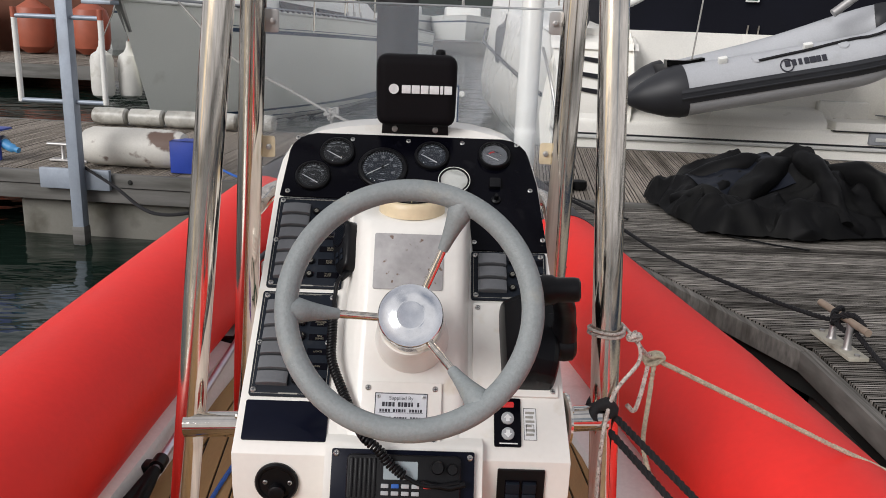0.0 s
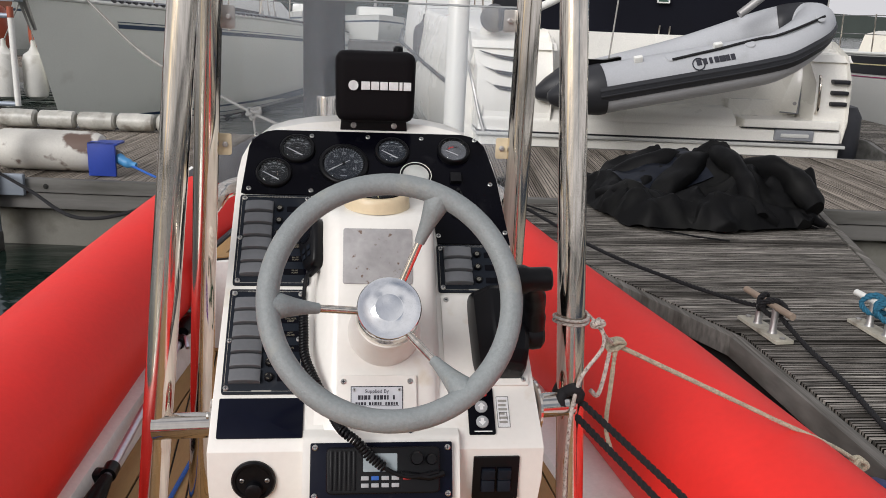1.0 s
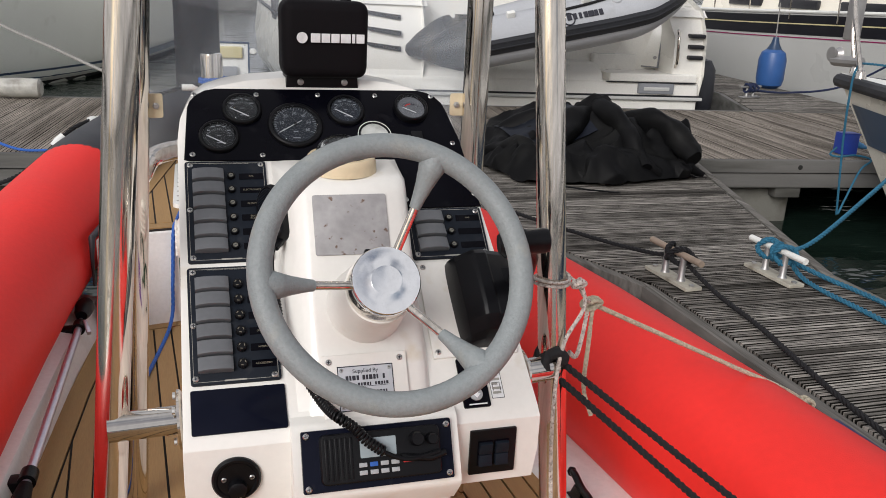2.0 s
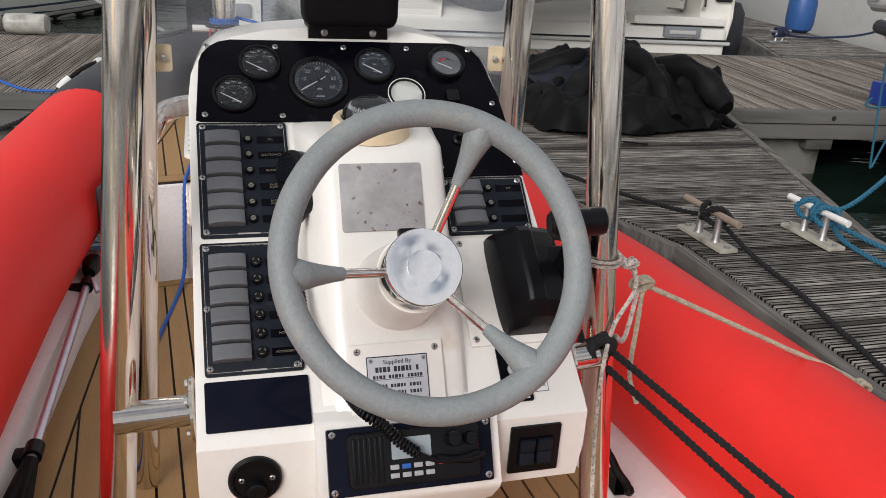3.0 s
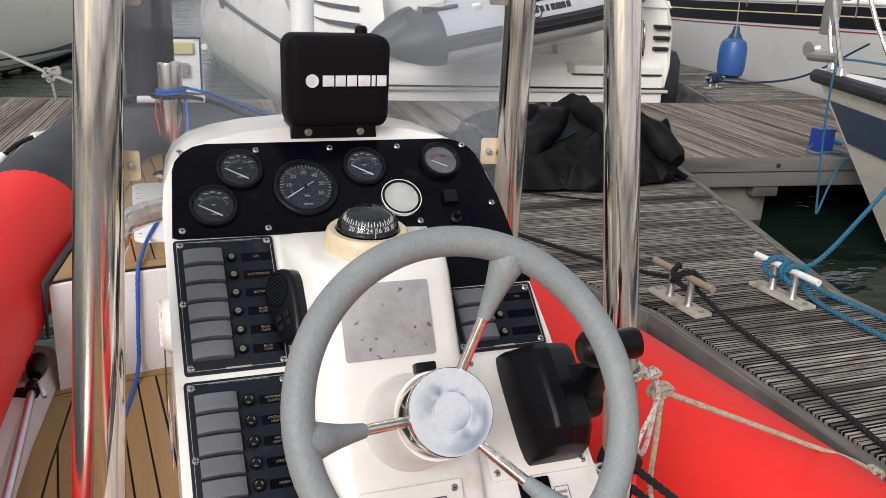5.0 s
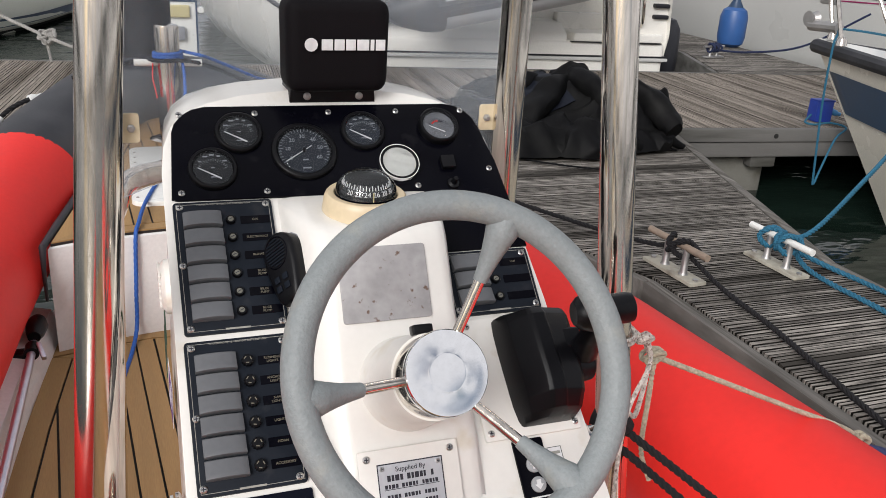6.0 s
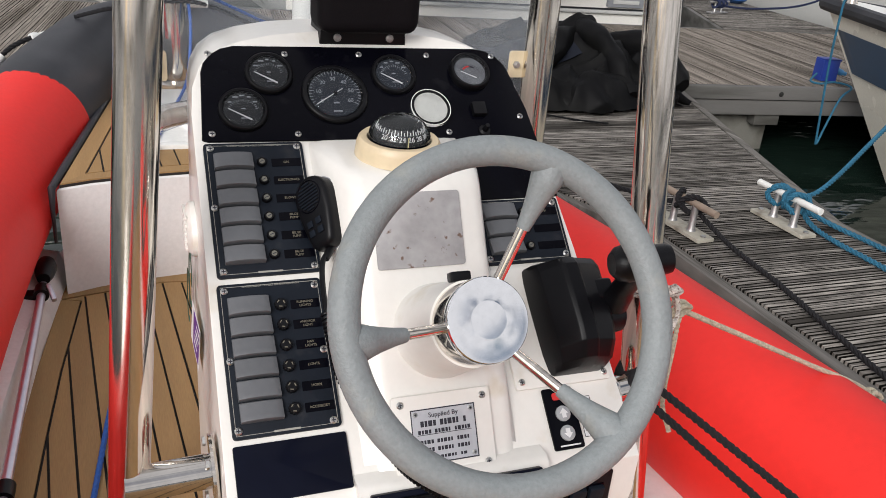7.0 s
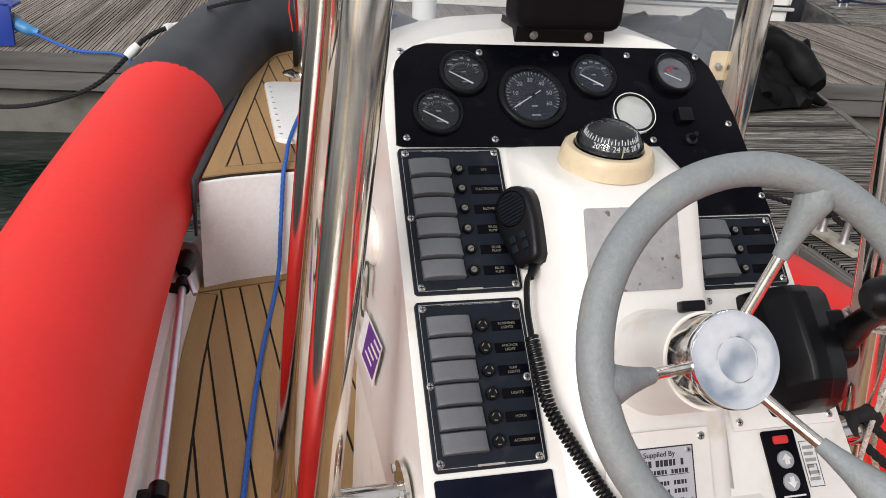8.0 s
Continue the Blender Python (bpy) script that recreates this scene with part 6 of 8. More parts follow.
for way, girth in (([(1.70, -0.50, 0.06), (1.84, -0.34, 0.20), (2.02, -0.18, 0.29), (2.16, -0.02, 0.27)], (0.05, 0.075, 0.070, 0.05)),
                   ([(2.06, 0.02, 0.30), (2.14, -0.22, 0.33), (2.20, -0.46, 0.22), (2.22, -0.66, 0.06)], (0.05, 0.065, 0.075, 0.055)),
                   ([(2.24, -0.06, 0.22), (2.40, -0.26, 0.27), (2.52, -0.44, 0.20), (2.56, -0.58, 0.10)], (0.06, 0.085, 0.085, 0.05)),
                   ([(1.44, -0.22, 0.07), (1.56, -0.40, 0.13), (1.72, -0.60, 0.08), (1.86, -0.70, 0.04)], (0.04, 0.065, 0.060, 0.035)),
                   ([(1.50, 0.02, 0.10), (1.66, -0.02, 0.20), (1.84, -0.06, 0.27), (1.98, 0.02, 0.26)], (0.04, 0.060, 0.060, 0.04)),
                   ([(1.90, -0.62, 0.05), (2.04, -0.56, 0.11), (2.18, -0.60, 0.12), (2.34, -0.66, 0.05)], (0.035, 0.060, 0.055, 0.03)),
                   ([(2.34, -0.46, 0.06), (2.46, -0.52, 0.055), (2.56, -0.55, 0.045), (2.66, -0.56, 0.03)], (0.05, 0.045, 0.035, 0.022))):
    line = curve([Vector((u, v, DECK + z)) for u, v, z in way], 7)
    seg = (len(line) - 1) / 3
    radii = [girth[int(min(2, i // seg))] + (girth[int(min(2, i // seg)) + 1] - girth[int(min(2, i // seg))]) * (i / seg - min(2, i // seg)) for i in range(len(line))]
    roll = sweep(line, radii, 22)
    for v in roll.verts:
        v.co += 0.030 * noise.noise_vector(v.co * 6.5) + 0.010 * noise.noise_vector(v.co * 16.0)
        v.co.z = max(v.co.z, DECK + 0.004)
    part("fold", moved(roll, DOCK), CANVAS, heap, angle=35)
part("strap", moved(sweep(curve([(0.62, 0.10, DECK + 0.02), (0.85, 0.0, DECK + 0.012), (1.0, -0.28, DECK + 0.01), (1.15, -0.5, DECK + 0.008)], 6), 0.011, 8, squash=0.35), DOCK), CANVAS, heap)
part("strap", moved(sweep(curve([(1.55, -0.45, DECK + 0.03), (1.62, -0.72, DECK + 0.012), (1.80, -0.88, DECK + 0.010), (1.98, -0.95, DECK + 0.008)], 6), 0.011, 8, squash=0.35), DOCK), CANVAS, heap)
part("strap", moved(sweep(curve([(2.35, -0.35, DECK + 0.04), (2.52, -0.46, DECK + 0.014), (2.58, -0.60, DECK + 0.010)], 6), 0.014, 8, squash=0.35), DOCK), CANVAS, heap)
for k in range(3):
    solid("strap_roll", moved(lathe([(0.05, 0), (0.055, 0.02), (0.05, 0.05), (0.02, 0.055), (0, 0.05)], 18), DOCK @ Matrix.Translation((0.75 + 0.09 * k, 0.22 + 0.05 * k, DECK + 0.002))), CANVAS, "rolled black strap end beside the cloth heap", "strap", "strap rolls")

# rolled fender and blue brackets on the walkway
tank = thing("old_fender", DOCK @ Vector((-2.0, 0.28, DECK)), "dirty white cylindrical fender with brown stains on the walkway", "fender")
prof = [(0, -0.36), (0.06, -0.355), (0.105, -0.33), (0.125, -0.28), (0.128, 0.0), (0.125, 0.28), (0.105, 0.33), (0.06, 0.355), (0, 0.36)]
part("body", moved(lathe(prof, 28), along(DOCK @ Vector((-1.98, 0.24, DECK + 0.13)), (0.995, -0.1, 0))), DIRTY_WHITE, tank)
part("rope_eye", moved(lathe([(0.03, 0.34), (0.035, 0.40), (0.015, 0.42), (0, 0.42)], 14), along(DOCK @ Vector((-1.98, 0.24, DECK + 0.13)), (-0.995, 0.1, 0))), BLACK_PLASTIC, tank)


def bracket(u, v, label, k=1.0):
    t = thing("blue_bracket", DOCK @ Vector((u, v, DECK)), label, "bracket", "blue brackets")
    BMX = DOCK @ Matrix.Translation((u, v, DECK)) @ Matrix.Scale(k, 4) @ Matrix.Translation((-u, -v, -DECK))
    part("plate", moved(box(u - 0.085, v - 0.012, DECK + 0.002, u + 0.085, v + 0.012, DECK + 0.21, 0.006), BMX), BLUE_BOX, t)
    part("top", moved(box(u - 0.085, v - 0.012, DECK + 0.195, u + 0.10, v + 0.13, DECK + 0.21, 0.006), BMX), BLUE_BOX, t)
    part("side", moved(box(u - 0.085, v + 0.012, DECK + 0.002, u - 0.065, v + 0.13, DECK + 0.195, 0.004), BMX), BLUE_BOX, t)
    part("plug", moved(sweep(curve([(u + 0.07, v + 0.05, DECK + 0.12), (u + 0.13, v + 0.03, DECK + 0.09), (u + 0.20, v + 0.02, DECK + 0.07)], 5), [0.034] * 4 + [0.03] * 4 + [0.02] * 3, 14), BMX), CYAN, t, "pale blue cable plug")
    part("collar", moved(lathe([(0.04, 0), (0.04, 0.03), (0.03, 0.035), (0, 0.035)], 16), BMX @ along((u + 0.06, v + 0.06, DECK + 0.125), (1, -0.3, -0.4))), STEEL_DULL, t)
    return t


bracket(-1.60, 0.10, "blue metal bracket with a pale blue cable plug")
bracket(-2.98, 0.20, "blue metal bracket with pale plug beside the rail post")
bracket(4.10, 0.16, "blue metal bracket holding a cable plug near the bow", 0.7)
solid("shore_cable", moved(sweep(curve([(-1.42, 0.11, DECK + 0.07), (-1.2, 0.02, DECK + 0.01), (-0.95, -0.04, DECK), (-0.85, -0.10, 0.18), (-0.80, -0.35, 0.0)], 8), 0.008, 8), DOCK), ROPE_BLUE, "blue shore power cable drooping off the walkway", "cable")
solid("shore_cable", moved(sweep(curve([(4.00, 0.16, DECK + 0.05), (3.92, 0.1, DECK + 0.015), (3.95, 0.04, DECK + 0.01), (4.10, 0.08, DECK + 0.012), (4.12, -0.055, DECK + 0.008), (4.02, -0.10, 0.30), (3.90, -0.18, 0.16), (3.78, -0.28, 0.05)], 8), 0.007, 8), DOCK), ROPE_TEAL, "blue shore cable looping round the bracket and over the edge", "cable")
bumper = thing("pontoon_bumper", DOCK @ Vector((-2.6, 2.05, DECK)), "row of clear and white tubular bumpers along the walkway's far edge", "bumper")
for k in range(5):
    u = -3.2 + k * 0.33
    part("segment", moved(lathe([(0.055, 0), (0.072, 0.015), (0.077, 0.15), (0.072, 0.29), (0.055, 0.305)], 20), DOCK @ along((u, 2.06, DECK + 0.077), (1, 0, 0))), BUMPER_PVC, bumper)


# ---- other boats ----
def hull_rows(length, beam, bow_z, mid_z, stern_z, rake, n=18, keel=-0.45, stern_w=0.75, flare=0.82, full=1.7):
    """Rows of half sections from the bow (y = 0) aft (y = length), both sides."""
    rows = []
    for i in range(n + 1):
        t = i / n
        t2 = t ** 1.3
        w = beam / 2 * min(1.0, math.sin(min(1.0, t2 * full) * math.pi / 2)) * (1 - (1 - stern_w) * max(0, (t2 - 0.55) / 0.45) ** 2)
        top = bow_z + (mid_z - bow_z) * min(1, t2 * 2) + (stern_z - mid_z) * max(0, t2 * 2 - 1)
        y = length * t2
        prof = []
        for k in range(8):
            f = k / 7
            z = top + (keel - top) * f
            ww = w * (1 - (1 - flare) * f ** 1.5) * (1 - 0.9 * max(0, (f - 0.72) / 0.28) ** 2)
            yy = y + rake * f * (1 - t2) ** 2
            prof.append((ww, yy, z))
        rows.append([(-x, yy, z) for x, yy, z in prof] + [(x, yy, z) for x, yy, z in prof[::-1]])
    return rows


def band(rows, z_hi, z_lo, out=0.006, level=False):
    """A stripe along both sides of a hull, from z_hi to z_lo below the sheer, or level at those heights."""
    bms = []
    for side in (0, 1):
        strip = []
        for r in rows:
            half = r[:8] if side == 0 else r[8:][::-1]
            top = half[0][2]
            pts = []
            for dz in (z_hi, z_lo):
                z = dz if level else top - dz
                for a, b in zip(half, half[1:]):
                    if a[2] >= z >= b[2]:
                        f = (a[2] - z) / max(1e-6, a[2] - b[2])
                        x, y = a[0] + f * (b[0] - a[0]), a[1] + f * (b[1] - a[1])
                        pts.append((x + (out if x > 0 else -out), y - 0.0, z))
                        break
            if len(pts) == 2:
                strip.append(pts)
        bms.append(loft(strip, caps=False))
    return join(*bms)


def boat(name, bow, heading, length, beam, zs, rake, hull_mat, label, bands=(), deck_mat=HULL_WHITE, **kw):
    """A hull with its bow at a place; heading: degrees of the way aft, from +y towards -x."""
    t = thing(name, (bow[0], bow[1], SEA), label, "boat")
    m = Matrix.Translation((bow[0], bow[1], 0)) @ Matrix.Rotation(radians(heading), 4, "Z")
    rows = hull_rows(length, beam, *zs, rake, **kw)
    part("hull", moved(loft(rows), m), hull_mat, t, angle=50)
    for a, b, mt, nm in bands:
        part(nm, moved(band(rows, a, b), m), mt, t, angle=50)
    part("deck", moved(loft([[(r[0][0] * 0.97, r[0][1], r[0][2] + 0.004), (0, r[0][1], r[0][2] + 0.05), (r[15][0] * 0.97, r[15][1], r[15][2] + 0.004), (0, r[0][1], r[0][2] - 0.03)] for r in rows]), m), deck_mat, t)
    for s in (0, 15):
        part("toe_rail", moved(sweep([Vector(r[s]) + Vector((0, 0, 0.02)) for r in rows], 0.022, 8), m), deck_mat if hull_mat is not HULL_GREY else HULL_WHITE, t)
    return t, m, rows


# white sailing boat with its bow over the walkway's far edge
sb, sm, srows = boat("sailing_boat", (-3.35, 8.975), -13.4, 10.0, 2.62, (1.40, 1.17, 0.92), 0.79, HULL_GREEN, "white sailing boat with a navy line, moored bow towards the walkway", flare=0.78, full=2.4)
part("cove_stripe", moved(band(srows[3:], 0.200, 0.245), sm), NAVY, sb, "navy cove line")
part("cove_pinstripe", moved(band(srows[3:], 0.170, 0.180), sm), NAVY, sb)
part("boot_stripe", moved(band(srows, 0.115, 0.005, 0.008, True), sm), NAVY, sb, "navy waterline band", 50)
part("waterline_stripe", moved(band(srows, -0.01, -0.04, 0.008, True), sm), HULL_WHITE, sb)
part("antifouling", moved(band(srows, -0.045, -0.22, 0.010, True), sm), NAVY_PILE, sb, "dark bottom paint")
roof = []
for y, w, zb, zt in ((1.45, 0.34, 1.27, 1.29), (1.75, 0.44, 1.26, 1.42), (2.3, 0.58, 1.24, 1.58), (3.0, 0.68, 1.20, 1.66), (5.2, 0.78, 1.06, 1.60), (6.6, 0.78, 0.98, 1.50)):
    roof.append([(-w, y, zb), (-w * 0.93, y, zb + (zt - zb) * 0.7), (-w * 0.75, y, zt), (0, y, zt + 0.05), (w * 0.75, y, zt), (w * 0.93, y, zb + (zt - zb) * 0.7), (w, y, zb)])
part("coachroof", moved(loft(roof), sm), HULL_WHITE, sb, "", 40)
for s_ in (-1, 1):
    for y0, y1 in ((2.7, 3.7), (3.9, 5.0)):
        part("window", moved(loft([[(s_ * (0.66 + 0.045 * (y - 2.3)), y, 1.36 - 0.06 * (y - 3)), (s_ * (0.655 + 0.045 * (y - 2.3)), y, 1.45 - 0.06 * (y - 3)), (s_ * (0.615 + 0.045 * (y - 2.3)), y, 1.45 - 0.06 * (y - 3)), (s_ * (0.62 + 0.045 * (y - 2.3)), y, 1.36 - 0.06 * (y - 3))] for y in (y0, y1)]), sm), DARK_STRIPE, sb)
    part("grab_rail", moved(sweep(curve([(s_ * 0.50, 2.4, 1.64), (s_ * 0.52, 3.2, 1.71), (s_ * 0.56, 4.6, 1.67), (s_ * 0.56, 5.4, 1.62)], 5), 0.016, 8), sm), GUNK, sb, "wooden grab rail")
    rail = [Vector(r[0 if s_ < 0 else 15]) for r in srows]
    part("rail_strip", moved(sweep([q + Vector((-s_ * 0.02, 0, 0.045)) for q in rail], 0.016, 6, squash=2.0), sm), GREY_STRIP, sb, "grey toe rail with drain holes")
    dots = []
    for a_, b_q in zip(rail[3:], rail[4:]):
        for k in range(5):
            q = a_.lerp(b_q, k / 5)
            dots.append(box(q.x - 0.024, q.y - 0.022, q.z + 0.030, q.x + 0.024, q.y + 0.022, q.z + 0.060))
    part("drain_holes", moved(join(*dots), sm), DARK_STRIPE, sb)
    pts = [(s_ * 0.05, 0.18, 1.44), (s_ * 0.08, 0.05, 1.95), (s_ * 0.40, 0.7, 1.97), (s_ * 0.66, 1.5, 1.93), (s_ * 0.68, 1.52, 1.36)]
    part("pulpit_rail", moved(sweep(curve(pts, 5), 0.013, 8), sm), STEEL, sb)
    for y in (2.6, 3.8, 5.2, 6.6):
        part("stanchion", moved(sweep([(s_ * 1.16, y, 1.1), (s_ * 1.18, y, 1.78)], 0.011, 6), sm), STEEL, sb)
    for z in (1.50, 1.76):
        part("guard_wire", moved(sweep([(s_ * 0.68, 1.5, z + 0.14), (s_ * 1.17, 2.6, z), (s_ * 1.18, 3.8, z), (s_ * 1.18, 6.6, z)], 0.005, 5), sm), STEEL, sb)
    for y, tilt in ((4.15, -0.35), (4.45, 0.0), (4.75, 0.35)):
        part("shroud", moved(sweep([(s_ * 1.10, y, 1.08), (s_ * 0.86, y - tilt * 0.6, 4.0)], 0.008, 6), sm), STEEL, sb)
        part("turnbuckle", moved(sweep([(s_ * 1.10, y, 1.12), (s_ * 1.085, y - tilt * 0.03, 1.36)], 0.018, 8), sm), STEEL_DULL, sb)
part("mast", moved(lathe([(0.08, 0), (0.08, 11), (0, 11)], 16), sm @ Matrix.Translation((0, 4.45, 1.5))), STEEL_DULL, sb)
part("sail_cover", moved(sweep(curve([(0.0, 4.6, 2.30), (0, 6.0, 2.28), (0, 8.2, 2.2)], 6), 0.16, 14), sm), BLUE_PVC, sb, "blue sail cover along the boom")
part("furled_jib", moved(sweep([(0, 0.10, 1.62), (0, 1.15, 4.2), (0, 4.2, 11.0)], [0.05, 0.075, 0.04], 14), sm), HULL_WHITE, sb, "white furled jib on the forestay")
part("spinnaker_pole", moved(sweep([(0.16, 0.55, 1.47), (0.26, 1.35, 1.95), (0.30, 1.9, 2.28)], 0.055, 14), sm), HULL_WHITE, sb, "white pole stowed on the foredeck")
part("stem_plate", moved(bevelled(loft([[(-0.045, -0.03, 1.44), (0.045, -0.03, 1.44), (0.045, 0.03, 1.44), (-0.045, 0.03, 1.44)], [(-0.03, 0.16, 1.08), (0.03, 0.16, 1.08), (0.03, 0.20, 1.08), (-0.03, 0.20, 1.08)]]), 0.006), sm), STEEL_DULL, sb)
for x in (-0.11, 0.05):
    part("roller_cheek", moved(bevelled(box(x, -0.24, 1.42, x + 0.055, 0.34, 1.54), 0.012), sm), STEEL_DULL, sb)
part("anchor_roller", moved(lathe([(0.05, -0.06), (0.03, 0), (0.05, 0.06)], 14), sm @ along((0, -0.18, 1.52), (1, 0, 0))), DARK_STRIPE, sb)
part("anchor_shank", moved(sweep([(0.0, -0.30, 1.46), (0.0, 0.10, 1.57), (0.0, 0.55, 1.53)], 0.024, 8), sm), GALV, sb, "galvanised anchor stowed on the bow")
part("fluke", moved(bevelled(box(-0.17, -0.37, 1.36, 0.17, -0.22, 1.40), 0.012), sm), GALV, sb)
solid("bow_rope", rope([sm @ Vector((0.30, 0.70, 1.42)), (-1.9, 7.75, 0.96), (-1.2, 6.95, 0.73), (-0.80, 6.5, 0.605), (-0.55, 6.28, 0.53), (-0.30, 6.1, 0.42)], 0.013, 12), ROPE_GREY, "grey mooring rope from the sailing boat's bow to the walkway", "rope")
kn = []
KN = Vector((-0.80, 6.5, 0.605))
for i in range(30):
    a = i * 0.75
    kn.append(KN + Vector((0.042 * math.cos(a) + 0.012 * math.sin(1.7 * a), 0.035 * math.sin(1.31 * a), 0.045 * math.sin(a + 0.4) * math.cos(0.37 * a))))
solid("rope_knot", rope(kn, 0.0125, 5), ROPE_GREY, "bulky grey knot in the mooring rope", "knot")
solid("knot_tail", rope([KN, KN + Vector((0.0, -0.02, -0.07)), KN + Vector((0.012, -0.03, -0.16))], 0.011, 6), ROPE_GREY, "short grey rope end below the knot", "rope")


def fender(x, y, z, r, h, material, label, cap=None, top=0.5, tie=None):
    t = thing("fender", (x, y, z), label, "fender")
    part("body", moved(lathe([(0, 0), (r * 0.5, 0.01), (r * 0.9, r * 0.35), (r, r * 0.8), (r, h - r * 0.8), (r * 0.85, h - r * 0.3), (r * 0.4, h), (r * 0.22, h + 0.05), (r * 0.18, h + 0.11), (0, h + 0.12)], 24), Matrix.Translation((x, y, z))), material, t)
    if cap:
        part("cap", moved(lathe([(r * 0.55, h - 0.015), (r * 0.3, h + 0.055), (r * 0.2, h + 0.12), (0, h + 0.13)], 20), Matrix.Translation((x, y, z))), cap, t)
    part("lanyard", sweep([(x, y, z + h + 0.08), tie or (x + 0.02, y + 0.05, z + h + top)], 0.007, 6), ROPE_GREY, t)
    return t


fender(-3.66, 9.25, 0.345, 0.125, 0.52, WHITE_PVC, "white cylindrical fender hanging at the sailing boat's bow", None, 0.4, (-3.37, 9.06, 1.40))
fender(-3.42, 9.42, 0.335, 0.125, 0.52, WHITE_PVC, "white cylindrical fender beside its neighbour at the bow", None, 0.5, (-3.34, 9.16, 1.40))
# brown boat with orange fenders behind it
bb, bm_, brows = boat("brown_boat", (-6.2, 17.3), 75, 11.0, 3.8, (2.2, 2.0, 1.95), 0.9, BROWN_HULL, "brown wooden boat with orange fenders hung along its side", ((0.0, 0.3, BROWN_HULL, "rubbing_band"),), BROWN_HULL)
for k in range(5):
    x = -9.9 + k * 1.08
    fender(x, 16.55, 0.36, 0.36, 0.95, ORANGE_PVC, "orange-brown round fender hung against the brown boat", None, 0.5)

# cream motor cruiser, stern to the walkway
CR = axes((3.10, 7.22, 0), (0.995, -0.1, 0), (0.03, 1.0, 0), (0, 0, 1))
cr = thing("motor_cruiser", CR.translation + Vector((0, 0, SEA)), "cream motor cruiser moored stern-to, with a black canopy", "boat")
hw = 1.66
def section(y, w, top, low=0.04, t=0.0):
    g, e = 1.24, 0.84 + 0.02 * min(8.0, max(0.0, y - 1.0))
    return [(-w * 0.80 * g, y, -0.3), (-w * 0.93 * g, y, low), (-w * 0.985 * g, y, low + 0.16), (-w * g, y, 0.52), (-w * 0.97 * g, y, 0.95), (-w * 0.93 * g, y, top), (w * 0.93 * e, y, top), (w * 0.97 * e, y, 0.95), (w * e, y, 0.52), (w * 0.985 * e, y, low + 0.16), (w * 0.93 * e, y, low), (w * 0.80 * e, y, -0.3)]
crows = [section(0.42, hw, 1.26), section(1.2, hw * 1.01, 1.32), section(3.0, hw * 1.0, 1.42), section(5.5, hw * 0.97, 1.58), section(7.5, hw * 0.82, 1.76), section(9.0, hw * 0.52, 1.90), section(10.2, hw * 0.1, 2.0)]
CRH = axes(CR @ Vector((0.049, 0, 0)), (0.995, -0.1, 0), (-0.085, 0.996, 0), (0, 0, 1))
part("hull", moved(bevelled(loft(crows), 0.06, 3, 30), CRH), CRUISER, cr, angle=45)
# stern: lower moulding, bathing platform, side wings
part("stern_moulding", moved(bevelled(box(-hw * 1.2, 0.02, 0.0, hw * 0.83, 0.6, 0.54), 0.05, 4), CR), CRUISER, cr)
part("platform", moved(bevelled(box(0.44, -0.004, 0.535, hw * 0.80, 0.8, 0.612), 0.016, 3), CR), CRUISER, cr)
part("transom_base", moved(bevelled(loft([[(-hw * 1.18, 0.03, 0.50), (-hw * 1.18, 0.06, 0.60), (-hw * 1.18, 0.20, 0.70), (-hw * 1.18, 0.75, 0.73), (-hw * 1.18, 0.75, 0.50)], [(0.40, 0.03, 0.50), (0.40, 0.06, 0.60), (0.40, 0.20, 0.68), (0.40, 0.75, 0.70), (0.40, 0.75, 0.50)]]), 0.03, 3), CR), CRUISER, cr)
part("step_riser", moved(bevelled(box(0.41, 0.34, 0.60, 0.86, 0.74, 0.76), 0.02, 3), CR), CRUISER, cr)
part("platform_line", moved(box(0.42, -0.007, 0.528, hw * 0.80, 0.2, 0.534), CR), DARK_STRIPE, cr)
part("rubbing_strip", moved(bevelled(box(-hw * 1.215, -0.018, 0.366, hw * 0.845, 0.4, 0.398), 0.01, 2), CR), HULL_GREY, cr, "pale rubbing strip")
# black bar drawn in as the shadow line above the rubbing strip
part("strip_shadow_gap", moved(box(-hw * 1.21, -0.006, 0.400, hw * 0.84, 0.4, 0.413), CR), DARK_STRIPE, cr, "dark line drawn as the shadow gap above the strip")
for s in (-1, 1):
    pts = [(0.10, 0.40), (0.05, 0.60), (0.08, 0.95), (0.20, 1.16), (0.45, 1.27), (1.3, 1.30), (1.3, 0.40)]
    wx, wt = (hw * 0.84 - 0.15, 0.15) if s > 0 else (-(hw * 1.215 - 0.34), 0.34)
    wing = part("quarter_wing", moved(bevelled(moved(prism(pts, -wt, wt), axes((wx, 0, 0), (0, 1, 0), (0, 0, 1), (1, 0, 0))), 0.05, 3), CR), CRUISER, cr)
    for k in range(3):
        if s > 0:
            part("vent_slot", moved(bevelled(box(wx - 0.01, 0.03, 0.75 + k * 0.10, wx + 0.14, 0.14, 0.79 + k * 0.10), 0.015, 2), CR), DARK_STRIPE, wing)
        else:
            slash = [(-0.32 + 0.04 * (2 - k), 0.05), (-0.18, 0.018), (0.10, -0.012), (0.16, -0.016), (0.16, -0.062), (0.10, -0.056), (-0.12, -0.022), (-0.28 + 0.04 * (2 - k), 0.03)]
            part("vent_slot", moved(prism(slash, 0, 0.02), CR @ axes((wx - 0.02, 0.075 + 0.055 * (k == 2), 0.80 + k * 0.135), (1, 0, 0), (0, 0, 1), (0, -1, 0.0))), DARK_STRIPE, wing)
